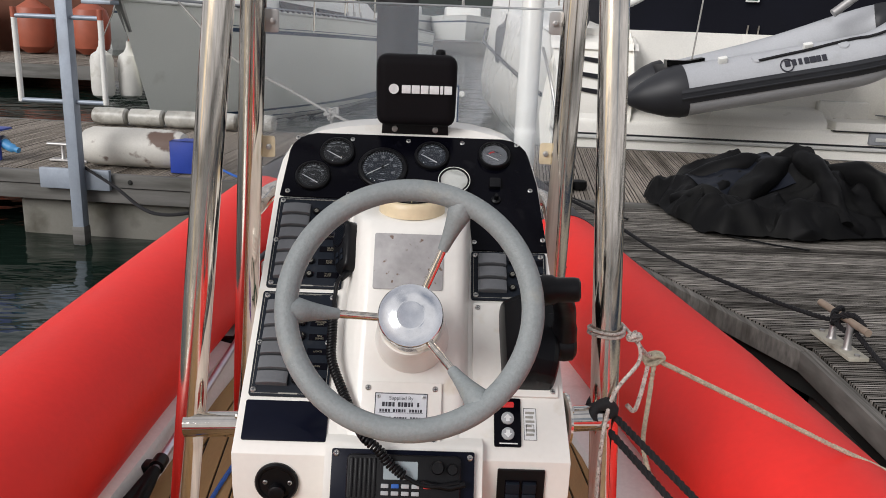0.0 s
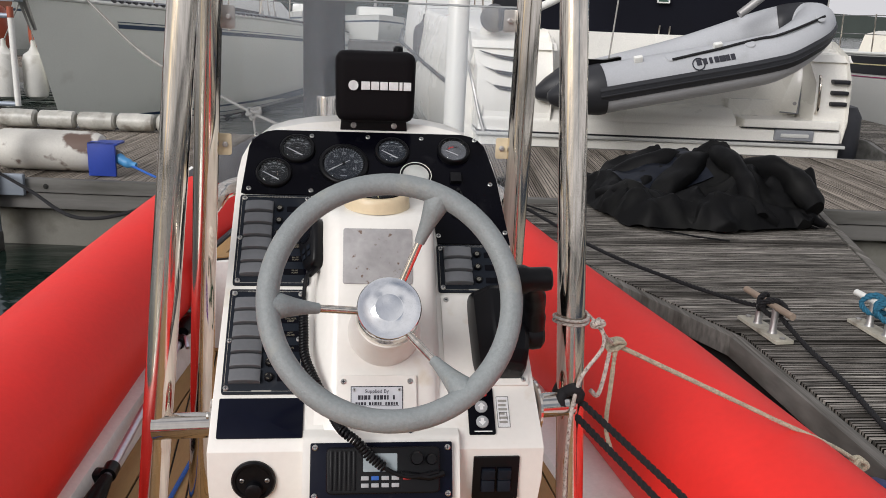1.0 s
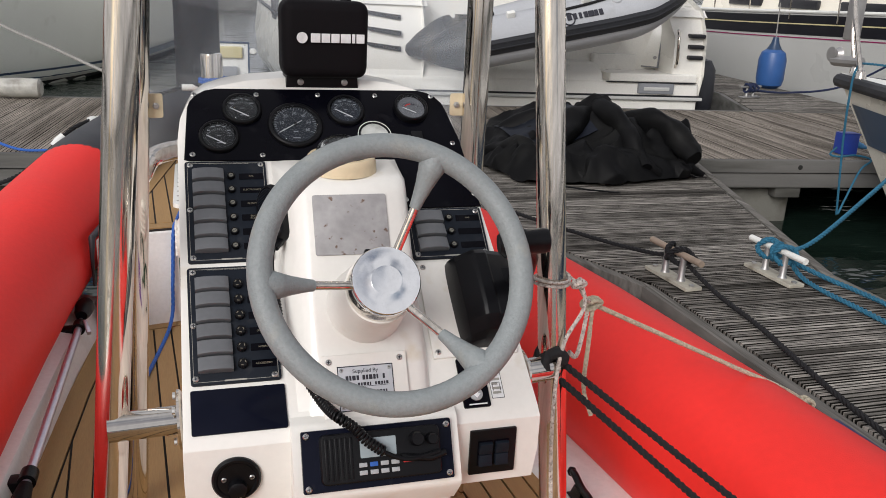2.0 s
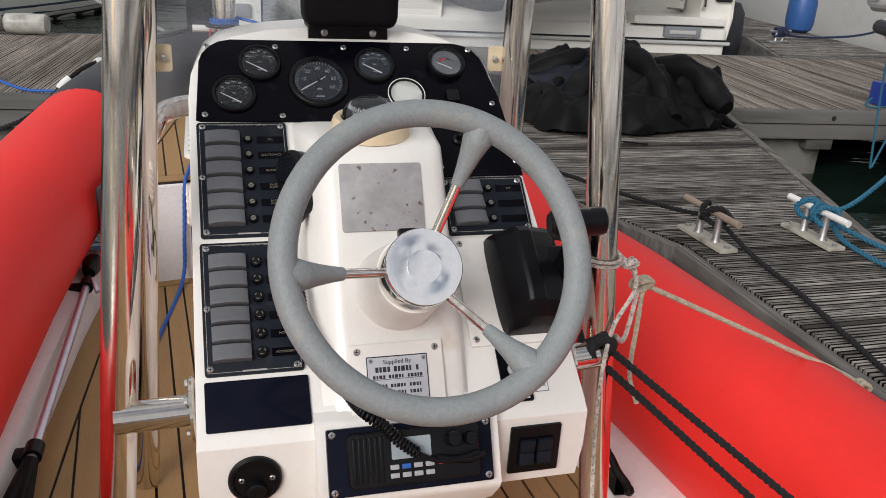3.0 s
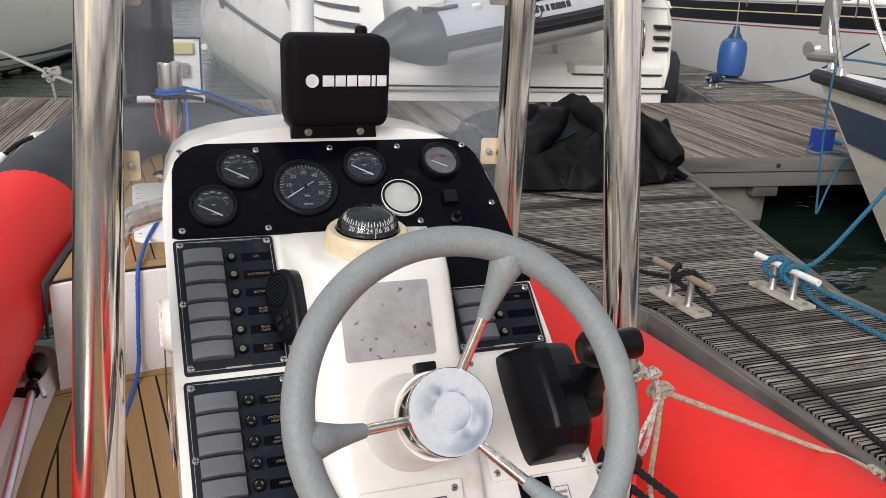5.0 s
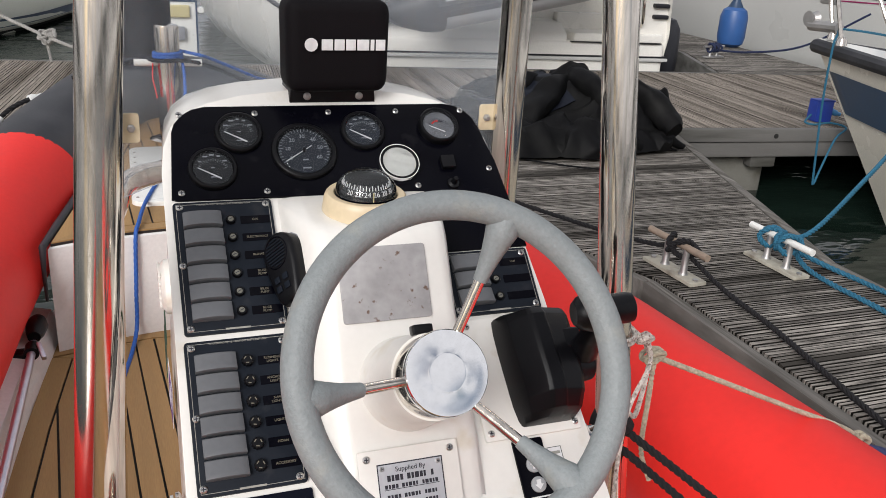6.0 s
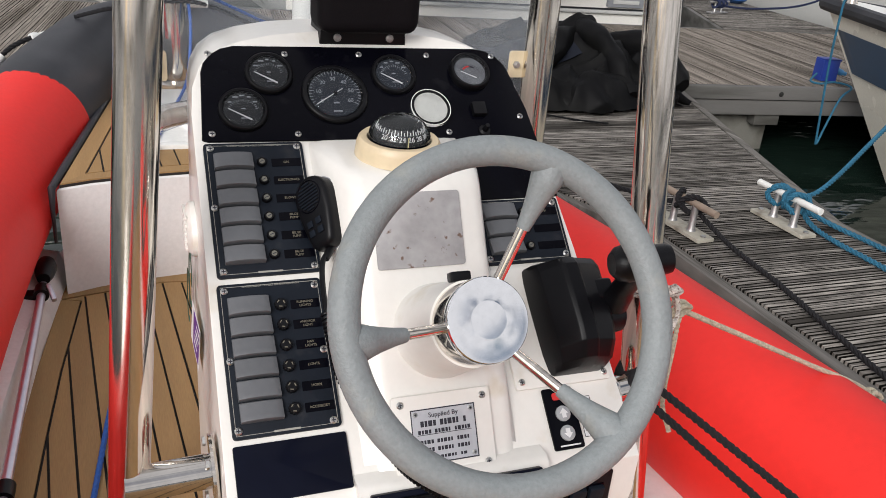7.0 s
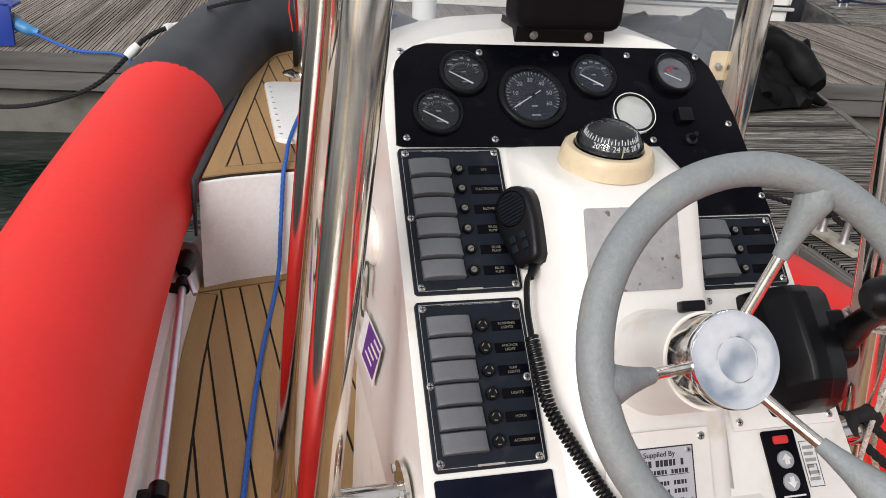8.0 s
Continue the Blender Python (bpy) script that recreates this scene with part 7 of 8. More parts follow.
DOOR = CR @ axes((0.97, 0.40, 0.64), (0.75, -0.66, 0), (0.12, 0.14, 0.98), (-0.66, -0.75, 0))
frame_ = [(-0.16, 0.0), (0.14, 0.0), (0.14, 0.42), (0.10, 0.56), (-0.02, 0.56), (-0.13, 0.20)]
part("door_recess", moved(prism(frame_, -0.03, 0.004), DOOR), GREY_STRIP, cr)
door_ = part("transom_door", moved(prism([(x * 0.92 - 0.001, y * 0.95 + 0.013) for x, y in frame_], 0.004, 0.016, 0.004), DOOR), CRUISER, cr, "cream locker door in the quarter")
part("latch", moved(lathe([(0.018, 0.016), (0.015, 0.024), (0, 0.024)], 14), DOOR @ Matrix.Translation((0.10, 0.10, 0))), STEEL_DULL, door_)
part("hinge", moved(box(-0.055, 0.05, 0.016, -0.04, 0.09, 0.024), DOOR), STEEL_DULL, door_)
part("grab_rail", moved(sweep(curve([(1.10, 0.04, 1.02), (1.08, -0.02, 0.95), (1.09, -0.02, 0.75), (1.11, 0.04, 0.68)], 5), 0.014, 10), CR), STEEL, cr)
part("transom", moved(bevelled(box(-hw * 0.95, 0.66, 0.4, 0.86, 0.9, 1.24), 0.06, 3), CR), CRUISER, cr)
dr = part("platform_drawer", moved(bevelled(box(0.74, -0.012, 0.425, 1.10, 0.2, 0.525), 0.012, 2), CR), GREY_STRIP, cr, "grey drawer under the platform")
part("handle", moved(bevelled(box(0.79, -0.02, 0.455, 1.05, 0.0, 0.49), 0.008), CR), HULL_GREY, dr)
part("canopy", moved(bevelled(loft([[(-1.42, 0.72, 1.22), (-1.38, 0.80, 1.75), (-1.0, 1.0, 2.45), (1.0, 1.0, 2.45), (1.38, 0.80, 1.75), (1.42, 0.72, 1.22)], [(-1.5, 3.4, 1.4), (-1.45, 3.4, 1.9), (-1.1, 3.4, 2.6), (1.1, 3.4, 2.6), (1.45, 3.4, 1.9), (1.5, 3.4, 1.4)]]), 0.08, 3), CR), CANOPY, cr, "black canvas canopy")
CW = CR @ axes((-0.36, 0.775, 1.77), (1, 0, 0), (0, 0.27, 0.963), (0, -0.963, 0.27))
part("canopy_window", moved(prism(rrect(-0.62, 0.0, 0.62, 0.5, 0.05), 0.0, 0.012), CW), DINGHY, cr, "pale clear window in the canopy")
badge = part("badge", moved(box(0.12, -0.17, 0.0, 0.24, -0.05, 0.02), CW), HULL_WHITE, cr, "small square badge in white, blue and green")
part("badge_corner", moved(prism([(0.13, -0.16), (0.23, -0.16), (0.13, -0.06)], 0.02, 0.024), CW), GREEN_PRINT, badge)
part("badge_corner", moved(prism([(0.23, -0.15), (0.23, -0.06), (0.14, -0.06)], 0.02, 0.024), CW), BLUE_PVC, badge)
solid("ball_fender", moved(lathe([(0, -0.13), (0.07, -0.11), (0.12, -0.05), (0.13, 0.0), (0.12, 0.05), (0.07, 0.11), (0.03, 0.13), (0, 0.135)], 24), CR @ along((-1.86, 0.30, 1.40), (0.3, -1, 0))), FENDER_GREY, "worn dark grey ball fender on the cruiser's quarter", "fender")
part("cabin", moved(bevelled(loft([[(-1.45, 3.4, 1.4), (-1.2, 3.5, 1.95), (1.2, 3.5, 1.95), (1.45, 3.4, 1.4)], [(-0.7, 7.0, 1.6), (-0.4, 6.6, 1.78), (0.4, 6.6, 1.78), (0.7, 7.0, 1.6)]]), 0.08, 3), CR), CRUISER, cr)
for s in (-1, 1):
    part("side_stripe", moved(sweep([(s * hw * (1.235 if s < 0 else 0.88) * f, y, 0.62 + 0.07 * y) for y, f in ((0.7, 1.0), (2.0, 1.005), (3.0, 1.0), (5.5, 0.97), (7.5, 0.82), (9.0, 0.52))], 0.022, 8), CRH), DARK_STRIPE, cr, "dark rubbing strake")
    for k in range(3):
        part("side_rail", moved(sweep([(s * 1.5, 3.2 + k, 1.42), (s * 1.5, 3.2 + k, 1.95)], 0.012, 6), CR), STEEL, cr)
part("quarter_strip", moved(sweep(curve([(-hw * 1.27, 0.55, 1.12), (-hw * 1.24, 0.16, 0.86), (-hw * 1.20, 0.03, 0.56), (-hw * 1.17, -0.01, 0.40)], 6), 0.016, 8), CR), STEEL_DULL, cr, "bright metal strip down the quarter")
part("davit_arm", sweep(curve([(1.55, 7.2, 1.50), (1.763, 7.2, 1.62), (2.022, 7.35, 1.86), (2.3, 7.5, 2.15)], 6), 0.033, 12), HULL_WHITE, cr, "white davit arm")
part("winch_wheel", moved(lathe([(0.10, 0), (0.10, 0.03), (0.07, 0.04), (0.07, 0.0)], 20), CR @ along((0.55, 0.60, 1.34), (0, -1, 0))), STEEL_DULL, cr)
for x in (-0.2, -0.1, 0.32, 0.42):
    part("rod_holder", moved(sweep([(x, 0.72, 1.24), (x, 0.70, 1.40)], 0.010, 8), CR), STEEL, cr)
part("outdrive_fender", moved(lathe([(0.0, -0.36), (0.12, -0.34), (0.17, -0.24), (0.18, 0), (0.17, 0.24), (0.12, 0.33), (0, 0.36)], 24), CR @ along((hw * 0.84 + 0.13, 0.35, 0.40), (0, 0, 1))), BLACK_TUBE, cr)
fender(0.93, 11.3, 0.75, 0.15, 0.55, FENDER_GREY, "dark grey cylindrical fender hung from the cruiser's bow", None, 0.4)

# grey dinghy slung across the cruiser's stern
dg = thing("grey_dinghy", (2.6, 6.75, 0.75), "light grey inflatable dinghy with dark bands, slung across the stern", "dinghy")
a0, a1 = Vector((1.94, 6.62, 0.865)), Vector((2.70, 6.61, 1.020))
b0, b1 = Vector((1.98, 7.36, 0.86)), Vector((2.90, 7.36, 1.12))
way = curve([a0, a1, Vector((3.26, 6.62, 1.135)), Vector((3.50, 6.64, 1.205)), Vector((3.76, 6.74, 1.345)), Vector((3.94, 6.94, 1.455)), Vector((3.96, 7.10, 1.475)), Vector((3.83, 7.28, 1.45)), Vector((3.56, 7.34, 1.36)), b1, b0], 8)
girth = [0.203 if i < 18 else max(0.176, 0.203 - 0.0012 * (i - 18)) for i in range(len(way))]
part("tube", sweep(way, girth, 32), DINGHY, dg, "light grey inflated tube", 60)
for a, d in ((a0, a0 - a1), (b0, b0 - b1)):
    part("cone_end", moved(lathe([(0.209, -0.06), (0.208, 0.0), (0.185, 0.10), (0.12, 0.26), (0.05, 0.38), (0, 0.40)], 32), along(a, d)), DINGHY_DARK, dg, "dark grey cone end", 60)
strip = []
for i in range(0, 46):
    t = (way[i + 1] - way[max(0, i - 1)]).normalized()
    side = t.cross(Vector((0, 0, 1))).normalized()
    upv = side.cross(t)
    spoke = lambda g, rr: way[i] + (side * math.cos(radians(g)) + upv * math.sin(radians(g))) * (girth[i] + rr)
    strip.append([spoke(g, rr) for g, rr in ((11, -0.006), (9, 0.006), (3, 0.008), (2, 0.012), (0, 0.012), (-1, 0.008), (-9, 0.008), (-10, 0.012), (-12, 0.012), (-13, 0.008), (-24, 0.006), (-26, -0.006))])
part("rubbing_band", loft(strip, caps=False), DINGHY_DARK, dg, "broad dark grey rubbing band", 40)
part("bow_patch", sweep(way[49:58], [g + 0.005 for g in girth[49:58]], 32), DINGHY_DARK, dg, "dark grey bow patch", 60)
part("floor", loft([[(1.95, 6.75, 0.80), (1.92, 7.3, 0.86), (1.92, 7.3, 0.90), (1.95, 6.75, 0.84)], [(3.6, 6.75, 1.12), (3.6, 7.25, 1.2), (3.6, 7.25, 1.24), (3.6, 6.75, 1.16)]]), DINGHY_DARK, dg)
part("transom_board", loft([[(1.96, 6.78, 0.72), (1.94, 7.28, 0.8), (1.90, 7.28, 1.04), (1.92, 6.78, 1.08)], [(2.0, 6.78, 0.72), (1.98, 7.28, 0.8), (1.94, 7.28, 1.04), (1.96, 6.78, 1.08)]]), DINGHY_DARK, dg)
part("outboard_pad", loft([[(1.86, 6.64, 1.05), (1.86, 6.74, 1.05), (1.85, 6.74, 1.11), (1.85, 6.64, 1.11)], [(2.02, 6.62, 1.07), (2.02, 6.72, 1.07), (2.02, 6.72, 1.11), (2.02, 6.62, 1.11)], [(2.14, 6.60, 1.09), (2.14, 6.70, 1.09), (2.14, 6.70, 1.14), (2.14, 6.60, 1.14)]]), BLACK_PLASTIC, dg, "black pad on the transom")



def skin(f, g, r):
    """A place on the dinghy's near tube: f along its way, g degrees above its middle."""
    i = int(f)
    q = way[i].lerp(way[i + 1], f - i)
    t = (way[i + 1] - way[i]).normalized()
    side = t.cross(Vector((0, 0, 1))).normalized()
    upv = side.cross(t)
    n = side * math.cos(radians(g)) + upv * math.sin(radians(g))
    return axes(q + n * r, t, n.cross(t), n)


for f in (3.6, 11.0):
    part("oar_clip", moved(bevelled(box(-0.035, -0.02, 0, 0.035, 0.02, 0.05), 0.008), skin(f, 62, 0.200)), HULL_WHITE, dg, "pale moulded clip")
part("grab_line", sweep(curve([skin(f, g, 0.214).translation for f, g in ((6.3, 46), (8.5, 50), (11, 54), (13.5, 60), (17, 64), (22, 62), (28, 58), (34, 52))], 6), 0.011, 8), ROPE_BLACK, dg)
for f in (6.3, 15, 33):
    part("line_patch", moved(lathe([(0.045, 0), (0.04, 0.008), (0, 0.01)], 16), skin(f, 55, 0.203)), DINGHY, dg)
ring = [skin(8.55, 25, 0.207) @ Vector((0.05 * math.cos(k * 0.42), 0.05 * math.sin(k * 0.42), 0.0)) for k in range(15)]
part("print_ring", sweep(ring, 0.005, 6, closed=True), DARK_INK, dg)
for k, w in enumerate((0.042, 0.036, 0.028, 0.038, 0.052, 0.036, 0.038)):
    part("print_bar", moved(bevelled(box(-w / 2, -0.026, -0.004, w / 2, 0.026, 0.003), 0.006, 1), skin(8.62 + k * 0.60, 29, 0.2075)), DARK_INK, dg)
for x in (2.08, 3.95):
    solid("davit_line", sweep([(x, 6.75, 1.10 if x < 3 else 1.5), (x + 0.10, 6.95, 1.6), (x + 0.2, 7.2, 2.5)], 0.007, 6), ROPE_GREY, "pale davit line holding the dinghy", "rope", "davit lines")
part("davit_arm", sweep(curve([(4.25, 7.3, 2.3), (3.95, 7.1, 2.02), (3.62, 7.0, 1.80), (3.28, 7.0, 1.52)], 6), 0.035, 12), STEEL_DULL, cr, "grey steel davit arm")

# pale hull beyond the branch pontoon, with blue fender
fb, fm, frows = boat("grey_yacht", (8.05, 4.6), -6, 12.0, 3.4, (1.31, 1.13, 1.06), 1.2, HULL_GREY, "pale grey yacht with a black band and magenta line", ((0.02, 0.26, DARK_STRIPE, "black_band"), (0.29, 0.303, MAGENTA, "magenta_line"), (0.12, 0.135, TEAL_FLOAT, "gold_line")))
cab = [[(-w, y, zb), (-w * 0.9, y, zt - 0.06), (-w * 0.7, y, zt), (w * 0.7, y, zt), (w * 0.9, y, zt - 0.06), (w, y, zb)] for y, w, zb, zt in ((2.2, 0.5, 1.10, 1.14), (2.9, 0.75, 1.08, 1.42), (4.0, 0.95, 1.05, 1.50), (8.0, 1.0, 1.0, 1.46))]
part("coachroof", moved(loft(cab), fm), HULL_CREAM, fb, "", 40)
for y in (3.4, 4.8, 6.2):
    part("window", moved(box(-0.97, y, 1.22, -0.90, y + 0.9, 1.34, 0.02), fm), DARK_STRIPE, fb)
for k in range(7):
    part("stanchion", moved(sweep([(-1.45, 2.6 + k, 1.1), (-1.47, 2.6 + k, 1.68)], 0.011, 6), fm), STEEL, fb)
for z in (1.40, 1.66):
    part("guard_wire", moved(sweep([(-1.46, 2.6, z), (-1.47, 8.6, z)], 0.006, 5), fm), STEEL, fb)
part("boom_cover", moved(sweep(curve([(0, 3.4, 2.15), (0, 5.5, 2.2), (0, 8.5, 2.1)], 6), 0.17, 14), fm), BLUE_PVC, fb, "blue cover along the boom")
part("mast", moved(lathe([(0.08, 0), (0.08, 11), (0, 11)], 14), fm @ Matrix.Translation((0, 3.3, 1.3))), STEEL_DULL, fb)
fender(6.20, 8.35, 0.33, 0.155, 0.47, BLUE_PVC, "blue cylindrical fender with navy cap, hung against the grey yacht", NAVY, 0.5)
cleat(DOCK @ pose(5.05, 3.15, DECK + 0.001, 0, 0, 20), "dark cleat with a blue line on the branch pontoon", STEEL_DULL, STEEL_DULL)
turns(DOCK @ pose(5.05, 3.15, DECK + 0.001, 0, 0, 20), 0.012, ROPE_NAVY, "navy line wound round the cleat", 5, 0.04, 4)
solid("mooring_line", rope([(5.35, 7.55, 0.42), (5.9, 7.6, 0.39), (6.5, 7.5, 0.48), (7.0, 7.2, 0.85)], 0.013, 10), ROPE_NAVY, "navy mooring line from the cleat to the grey yacht", "rope")

# cream sailing boat in the next berth
nb, nm, nrows = boat("cream_sailing_boat", (3.90, 4.60), 177, 8.5, 2.5, (0.86, 0.85, 0.86), 1.25, HULL_CREAM, "cream sailing boat with a navy band, bow over the walkway", (), HULL_WHITE, full=1.3, flare=0.76, n=40)
part("navy_band", moved(band(nrows, 0.13, 0.36, 0.012), nm), NAVY_BAND, nb, "broad navy band", 50)
for s in (0, 15):
    part("rubbing_rail", moved(sweep([Vector(r[s]) + Vector((0, -0.01, 0.0)) for r in nrows], 0.045, 10), nm), BLACK_TUBE, nb, "dark rubbing rail")
part("bow_roller", moved(sweep([(0, -0.10, 0.98), (0, 0.16, 0.99)], 0.035, 10), nm), STEEL_DULL, nb)
part("roller_wheel", moved(lathe([(0.05, -0.03), (0.03, 0), (0.05, 0.03)], 16), nm @ along((0.0, -0.10, 1.02), (1, 0, 0))), STEEL_DULL, nb)
for pts in ([(0.0, 0.12, 0.94), (0.0, 0.03, 1.2), (-0.05, -0.08, 1.75)], [(-0.20, 0.42, 0.94), (-0.16, 0.22, 1.25), (-0.10, -0.02, 1.76)], [(0.22, 0.45, 0.94), (0.17, 0.24, 1.3), (0.1, 0.0, 1.76)], [(-0.55, 1.2, 0.92), (-0.5, 0.9, 1.72), (-0.1, -0.02, 1.76), (0.1, 0.0, 1.76), (0.5, 0.9, 1.72), (0.55, 1.2, 0.92)]):
    part("pulpit_rail", moved(sweep(curve(pts, 6), 0.0135, 10), nm), STEEL, nb)
    part("foot", moved(lathe([(0.035, 0), (0.03, 0.03), (0.018, 0.05), (0, 0.05)], 14), nm @ Matrix.Translation(Vector(pts[0]) + Vector((0, 0, -0.02)))), STEEL, nb)
part("anchor_gear", moved(bevelled(box(-0.05, -0.05, 1.12, 0.01, 0.05, 1.42), 0.01), nm), STEEL_DULL, nb)
part("vent_cowl", moved(lathe([(0.10, 0), (0.11, 0.06), (0.07, 0.11), (0, 0.12)], 20), nm @ Matrix.Translation((-0.45, 1.25, 0.94))), HULL_WHITE, nb)
solid("mooring_line", rope([nm @ Vector((-0.2, 0.9, 0.97)), nm @ Vector((-0.02, 0.25, 0.99)), (3.66, 4.21, 0.97), (3.628, 4.19, 0.80), (3.652, 4.2, 0.545), (3.685, 4.2, 0.26), (3.711, 4.2, 0.05)], 0.0075, 10), ROPE_TEAL, "teal line looped over the cream boat's bow", "rope")

# distant moorings: pontoon and yachts across the water
solid("far_pontoon", box(-14, 34, SEA, 22, 36, 0.3), FASCIA, "distant grey pontoon across the harbour water", "pontoon", kind="structure")
rnd = random.Random(9)
for k in range(18):
    if k in (13, 14):
        continue
    x = (-12 + k * 3.3) if k < 10 else (-10 + (k - 10) * 2.9)
    b, m, r = boat("distant_yacht", (x, (36.5 if k < 10 else 25.0) + rnd.uniform(0, 1.5)), rnd.uniform(-5, 5), 9.0, 3.0, (1.3, 1.15, 1.1), 0.9, HULL_WHITE, "distant white yacht moored across the harbour", ((0.2, 0.27, NAVY, "cove_stripe"),))
    part("coachroof", moved(bevelled(box(-0.8, 2.8, 1.15, 0.8, 6.2, 1.65), 0.12, 2), m), HULL_WHITE, b)
    part("mast", moved(lathe([(0.07, 0), (0.07, 11), (0, 11)], 10), m @ Matrix.Translation((0, 3.6, 1.2))), STEEL_DULL, b)
    part("boom_cover", moved(sweep([(0, 3.7, 2.1), (0, 7.2, 2.1)], 0.13, 10), m), (NAVY, CANOPY, BLUE_PVC)[k % 3], b)
bm = bmesh.new()
ring_lo, ring_hi = [], []
for i in range(96):
    a = 2 * math.pi * i / 96
    rr = 420
    ring_lo.append(bm.verts.new((rr * math.cos(a), rr * math.sin(a), SEA - 1)))
    ring_hi.append(bm.verts.new((rr * math.cos(a), rr * math.sin(a), 9 + 5 * noise.noise(Vector((math.cos(a) * 3, math.sin(a) * 3, 0.5))) + 2 * noise.noise(Vector((math.cos(a) * 14, math.sin(a) * 14, 0.5))))))
for i in range(96):
    bm.faces.new((ring_lo[i], ring_lo[(i + 1) % 96], ring_hi[(i + 1) % 96], ring_hi[i]))
solid("backdrop", bm, HILLS, "low dark tree line beyond the harbour", "tree line", kind="structure")

# ---- ropes on the frame ----
kp = leg(*RN, 0.885)
wrap = []
for i in range(34):
    a = 2 * math.pi * i / 16
    wrap.append(kp + Vector((0.031 * math.cos(a), 0.031 * math.sin(a), -0.006 + 0.0075 * (i / 16) + 0.0015 * math.sin(i * 0.8))))
K1 = kp + Vector((0.047, -0.012, -0.005))
K2 = Vector((0.433, 1.177, 0.825))
solid("rope_lashing", rope(wrap + [K1], 0.0031, 3, lay=0.016, strands=4, cut=0.34), ROPE_FLECK, "white flecked cord lashed round the steel post", "rope")
solid("rope_tail", rope([K1 + Vector((0, 0, 0.012)), K1 + Vector((0.012, -0.006, -0.04)), leg(*RN, 0.78) + Vector((0.006, -0.034, 0)), leg(*RN, 0.66) + Vector((-0.014, -0.035, 0)), leg(*RN, 0.50) + Vector((-0.018, -0.033, 0)), leg(*RN, 0.33) + Vector((-0.016, -0.034, 0))], 0.0038, 10, lay=0.020, strands=4, cut=0.34), ROPE_FLECK, "white flecked cord hanging down the steel post", "rope")
for c, n_k, rr, mt in ((K1, 13, 0.010, ROPE_FLECK), (K2, 20, 0.016, ROPE_TAN)):
    pts = [c + Vector((rr * math.cos(i * 1.25), 0.6 * rr * math.sin(i * 0.83), 0.55 * rr * math.sin(i * 1.25 + 0.5))) for i in range(n_k)]
    solid("rope_knot", rope(pts, 0.0043, 5, lay=0.018, strands=4, cut=0.34), mt, "bulky cord knot beside the steel post", "knot")
solid("rope_tie", rope([K1, K1.lerp(K2, 0.5) + Vector((0, 0, -0.006)), K2], 0.0042, 6, lay=0.020, strands=4, cut=0.34), ROPE_FLECK, "flecked cord between two knots", "rope")
solid("tan_line", rope([K2, (0.62, 1.20, 0.732), (0.74, 1.215, 0.672), (0.82, 1.225, 0.632), (0.92, 1.237, 0.584), (0.985, 1.245, 0.548), (1.024, 1.25, 0.515), (1.045, 1.24, 0.45)], 0.0050, 10, lay=0.018, strands=4, cut=0.34), ROPE_TAN, "tan braided line running from the post over the red tube", "rope")
for dx, zz in ((0.0, 0.615),):
    solid("tan_tail", rope([K2 + Vector((dx, -0.006, -0.01)), K2 + Vector((dx - 0.004, -0.012, -0.08)), K2 + Vector((dx - 0.008, -0.02, -0.16)), Vector((K2.x + dx + 0.004, 1.14, zz))], 0.0048, 8, lay=0.018, strands=4, cut=0.34), ROPE_TAN, "tan cord tail hanging from the knot", "rope")
solid("flecked_tail", rope([K2 + Vector((-0.012, -0.01, -0.01)), K2 + Vector((-0.020, -0.015, -0.06)), K2 + Vector((-0.030, -0.018, -0.095)), K2 + Vector((-0.045, -0.018, -0.085))], 0.0044, 8, lay=0.020, strands=4, cut=0.34), ROPE_FLECK, "short flecked cord end", "rope")
ring_k = [Vector((1.022, 1.25, 0.520)) + Vector((0.013 * math.cos(i * 1.3), 0.010 * math.sin(i * 0.9), 0.012 * math.sin(i * 1.3))) for i in range(14)]
solid("rope_knot", rope(ring_k, 0.0058, 4, lay=0.018, strands=4, cut=0.34), ROPE_TAN, "tan knot on the tube's lifeline eye", "knot")
solid("blue_fender", moved(lathe([(0, -0.22), (0.05, -0.205), (0.075, -0.15), (0.078, 0.12), (0.055, 0.18), (0.02, 0.21), (0, 0.21)], 24), along((1.20, 1.22, 0.33), (-0.25, 1, 0.12))), NAVY_VINYL, "navy fender lying between tube and pontoon", "fender")
BA = Vector((0.345, 1.115, 0.748))
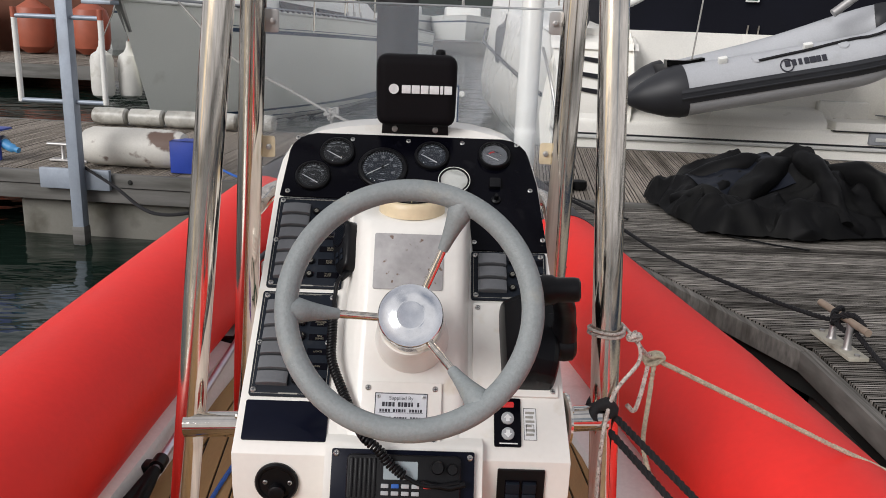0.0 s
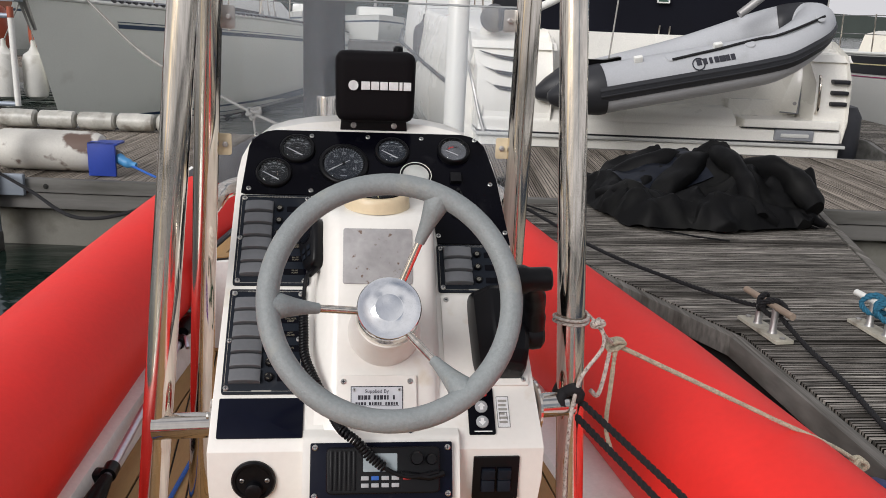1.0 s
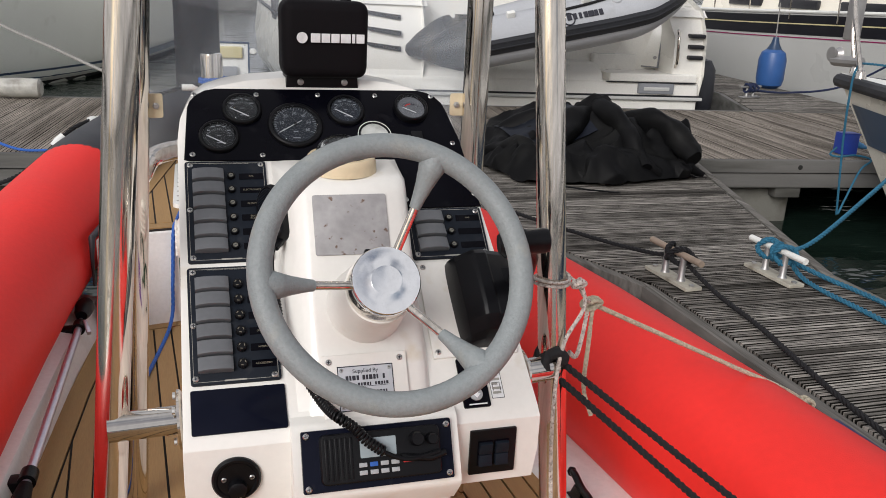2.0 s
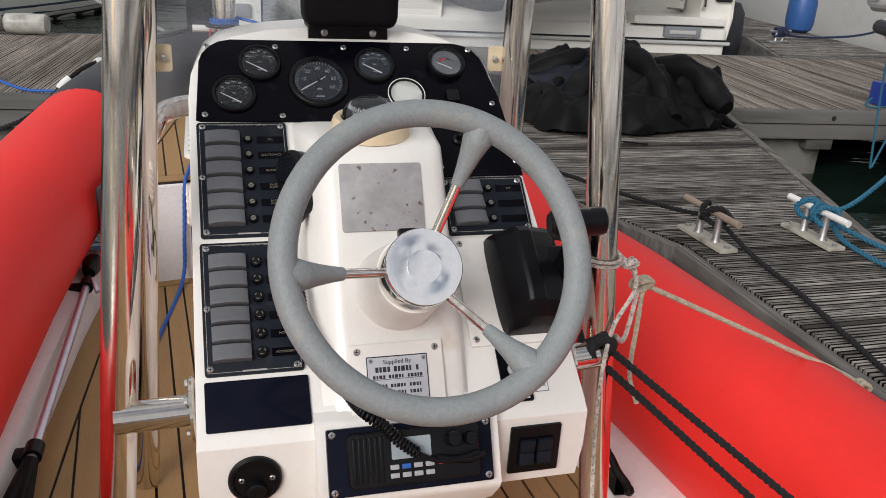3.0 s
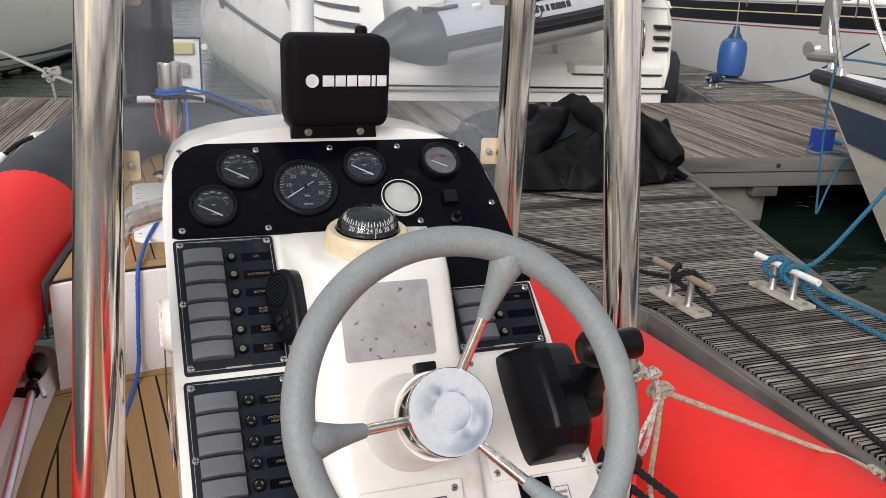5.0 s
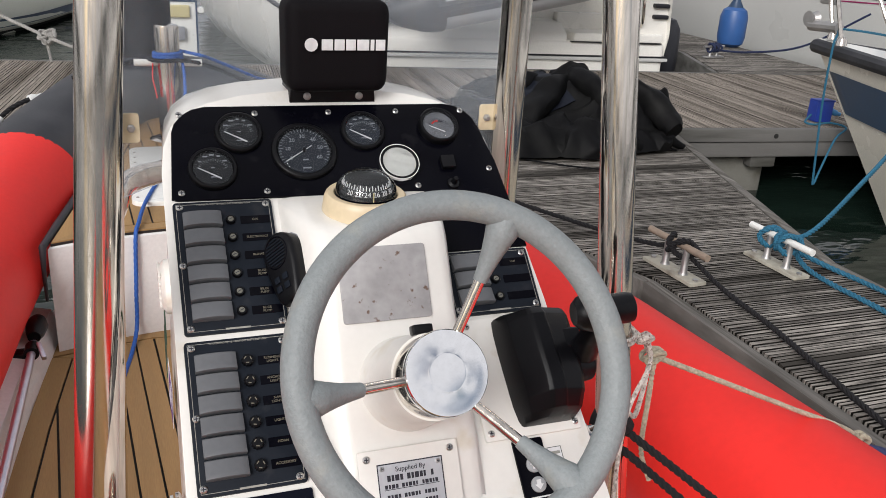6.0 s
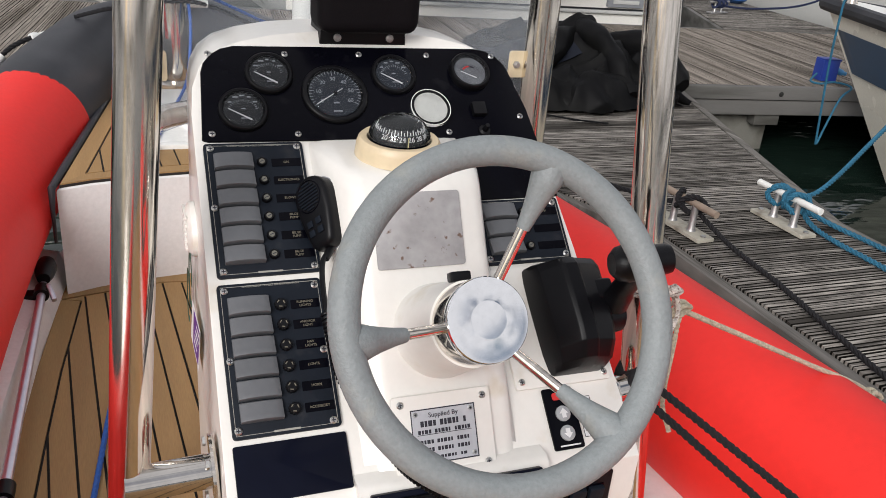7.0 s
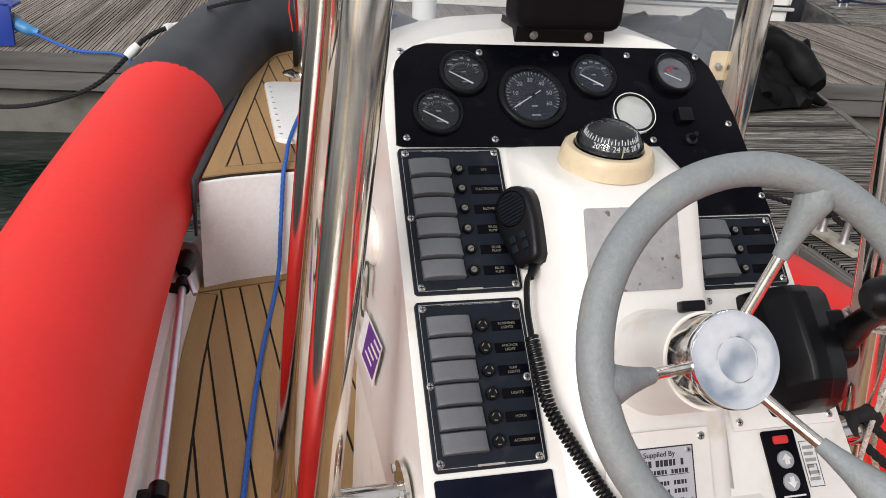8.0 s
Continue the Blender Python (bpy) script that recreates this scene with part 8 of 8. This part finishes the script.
for start, end, tail in (((0.350, 1.115, 0.746), (0.687, 0.75, 0.506), (0.742, 0.42, 0.512)), ((0.340, 1.112, 0.722), (0.668, 0.75, 0.459), (0.715, 0.40, 0.470))):
    a, b = Vector(start), Vector(end)
    solid("black_rope", rope([a, a.lerp(b, 0.3), a.lerp(b, 0.65), b, tail], 0.0070, 12, lay=0.034), ROPE_BLACK, "thick black laid rope tied to the steel frame", "rope")
bk = [BA + Vector((-0.012 + 0.020 * math.cos(i * 1.9), 0.004 + 0.020 * math.sin(i * 1.3), 0.004 + 0.018 * math.sin(i * 1.9 + 0.6))) for i in range(16)]
solid("black_knot", sweep(curve(bk, 5), 0.0095, 10), ROPE_BLACK, "compact black rope knot on the frame's side arm", "knot", angle=60)

# ---- deck boards ----
wb_mesh = [board_mesh(2.14, 0.1308, gw=0.0025, seedv=k) for k in range(7)]
for i in range(140):
    u = -10.9 + i * 0.1335
    if u < 6.9:
        board(wb_mesh[(i * 5 + i // 7) % 7], DOCK @ pose(u, 0.022, 0.310 + 0.002 * math.sin(i * 2.3), 0, 0, 0), walkway, DECKWOOD)
for i in range(62):
    y = -3.0 + i * 0.1335
    if y > 4.72:
        break
    a, b = finger_x(y + 0.064)
    y_top = 4.87 - 0.1 * (a + b) / 2
    if y + 0.13 > y_top - 0.04:
        break
    me = board_mesh(b - a - 0.024, 0.1265, grooves=7, gw=0.0034, cut=(0.372, -0.335) if y + 0.064 > 2.43 else (0.0, 0.0), seedv=i)
    board(me, Matrix.Translation((a + 0.012, y + 0.064, 0.311)) @ Matrix.Rotation(radians(-90), 4, "Z"), finger, DECKWOOD_X)
for i in range(50):
    v = 2.285 + i * 0.1335
    left = 4.565 + 0.297 * min(1.28, v - 2.22)
    board(board_mesh(5.94 - left, 0.126, gw=0.0030, cut=(-0.28 if v < 3.45 else 0.0, 0.0), seedv=i % 7), DOCK @ pose(left, v, 0.311, 0, 0, -90), branch, DECKWOOD_X)
pb_mesh = [board_mesh(2.86, 0.126, gw=0.0030, seedv=k) for k in range(7)]
for i in range(74):
    board(pb_mesh[(i * 5 + i // 7) % 7], DOCK @ pose(-13.92 + i * 0.1335, 8.43, 0.311, 0, 0, 0), pier, DECKWOOD)
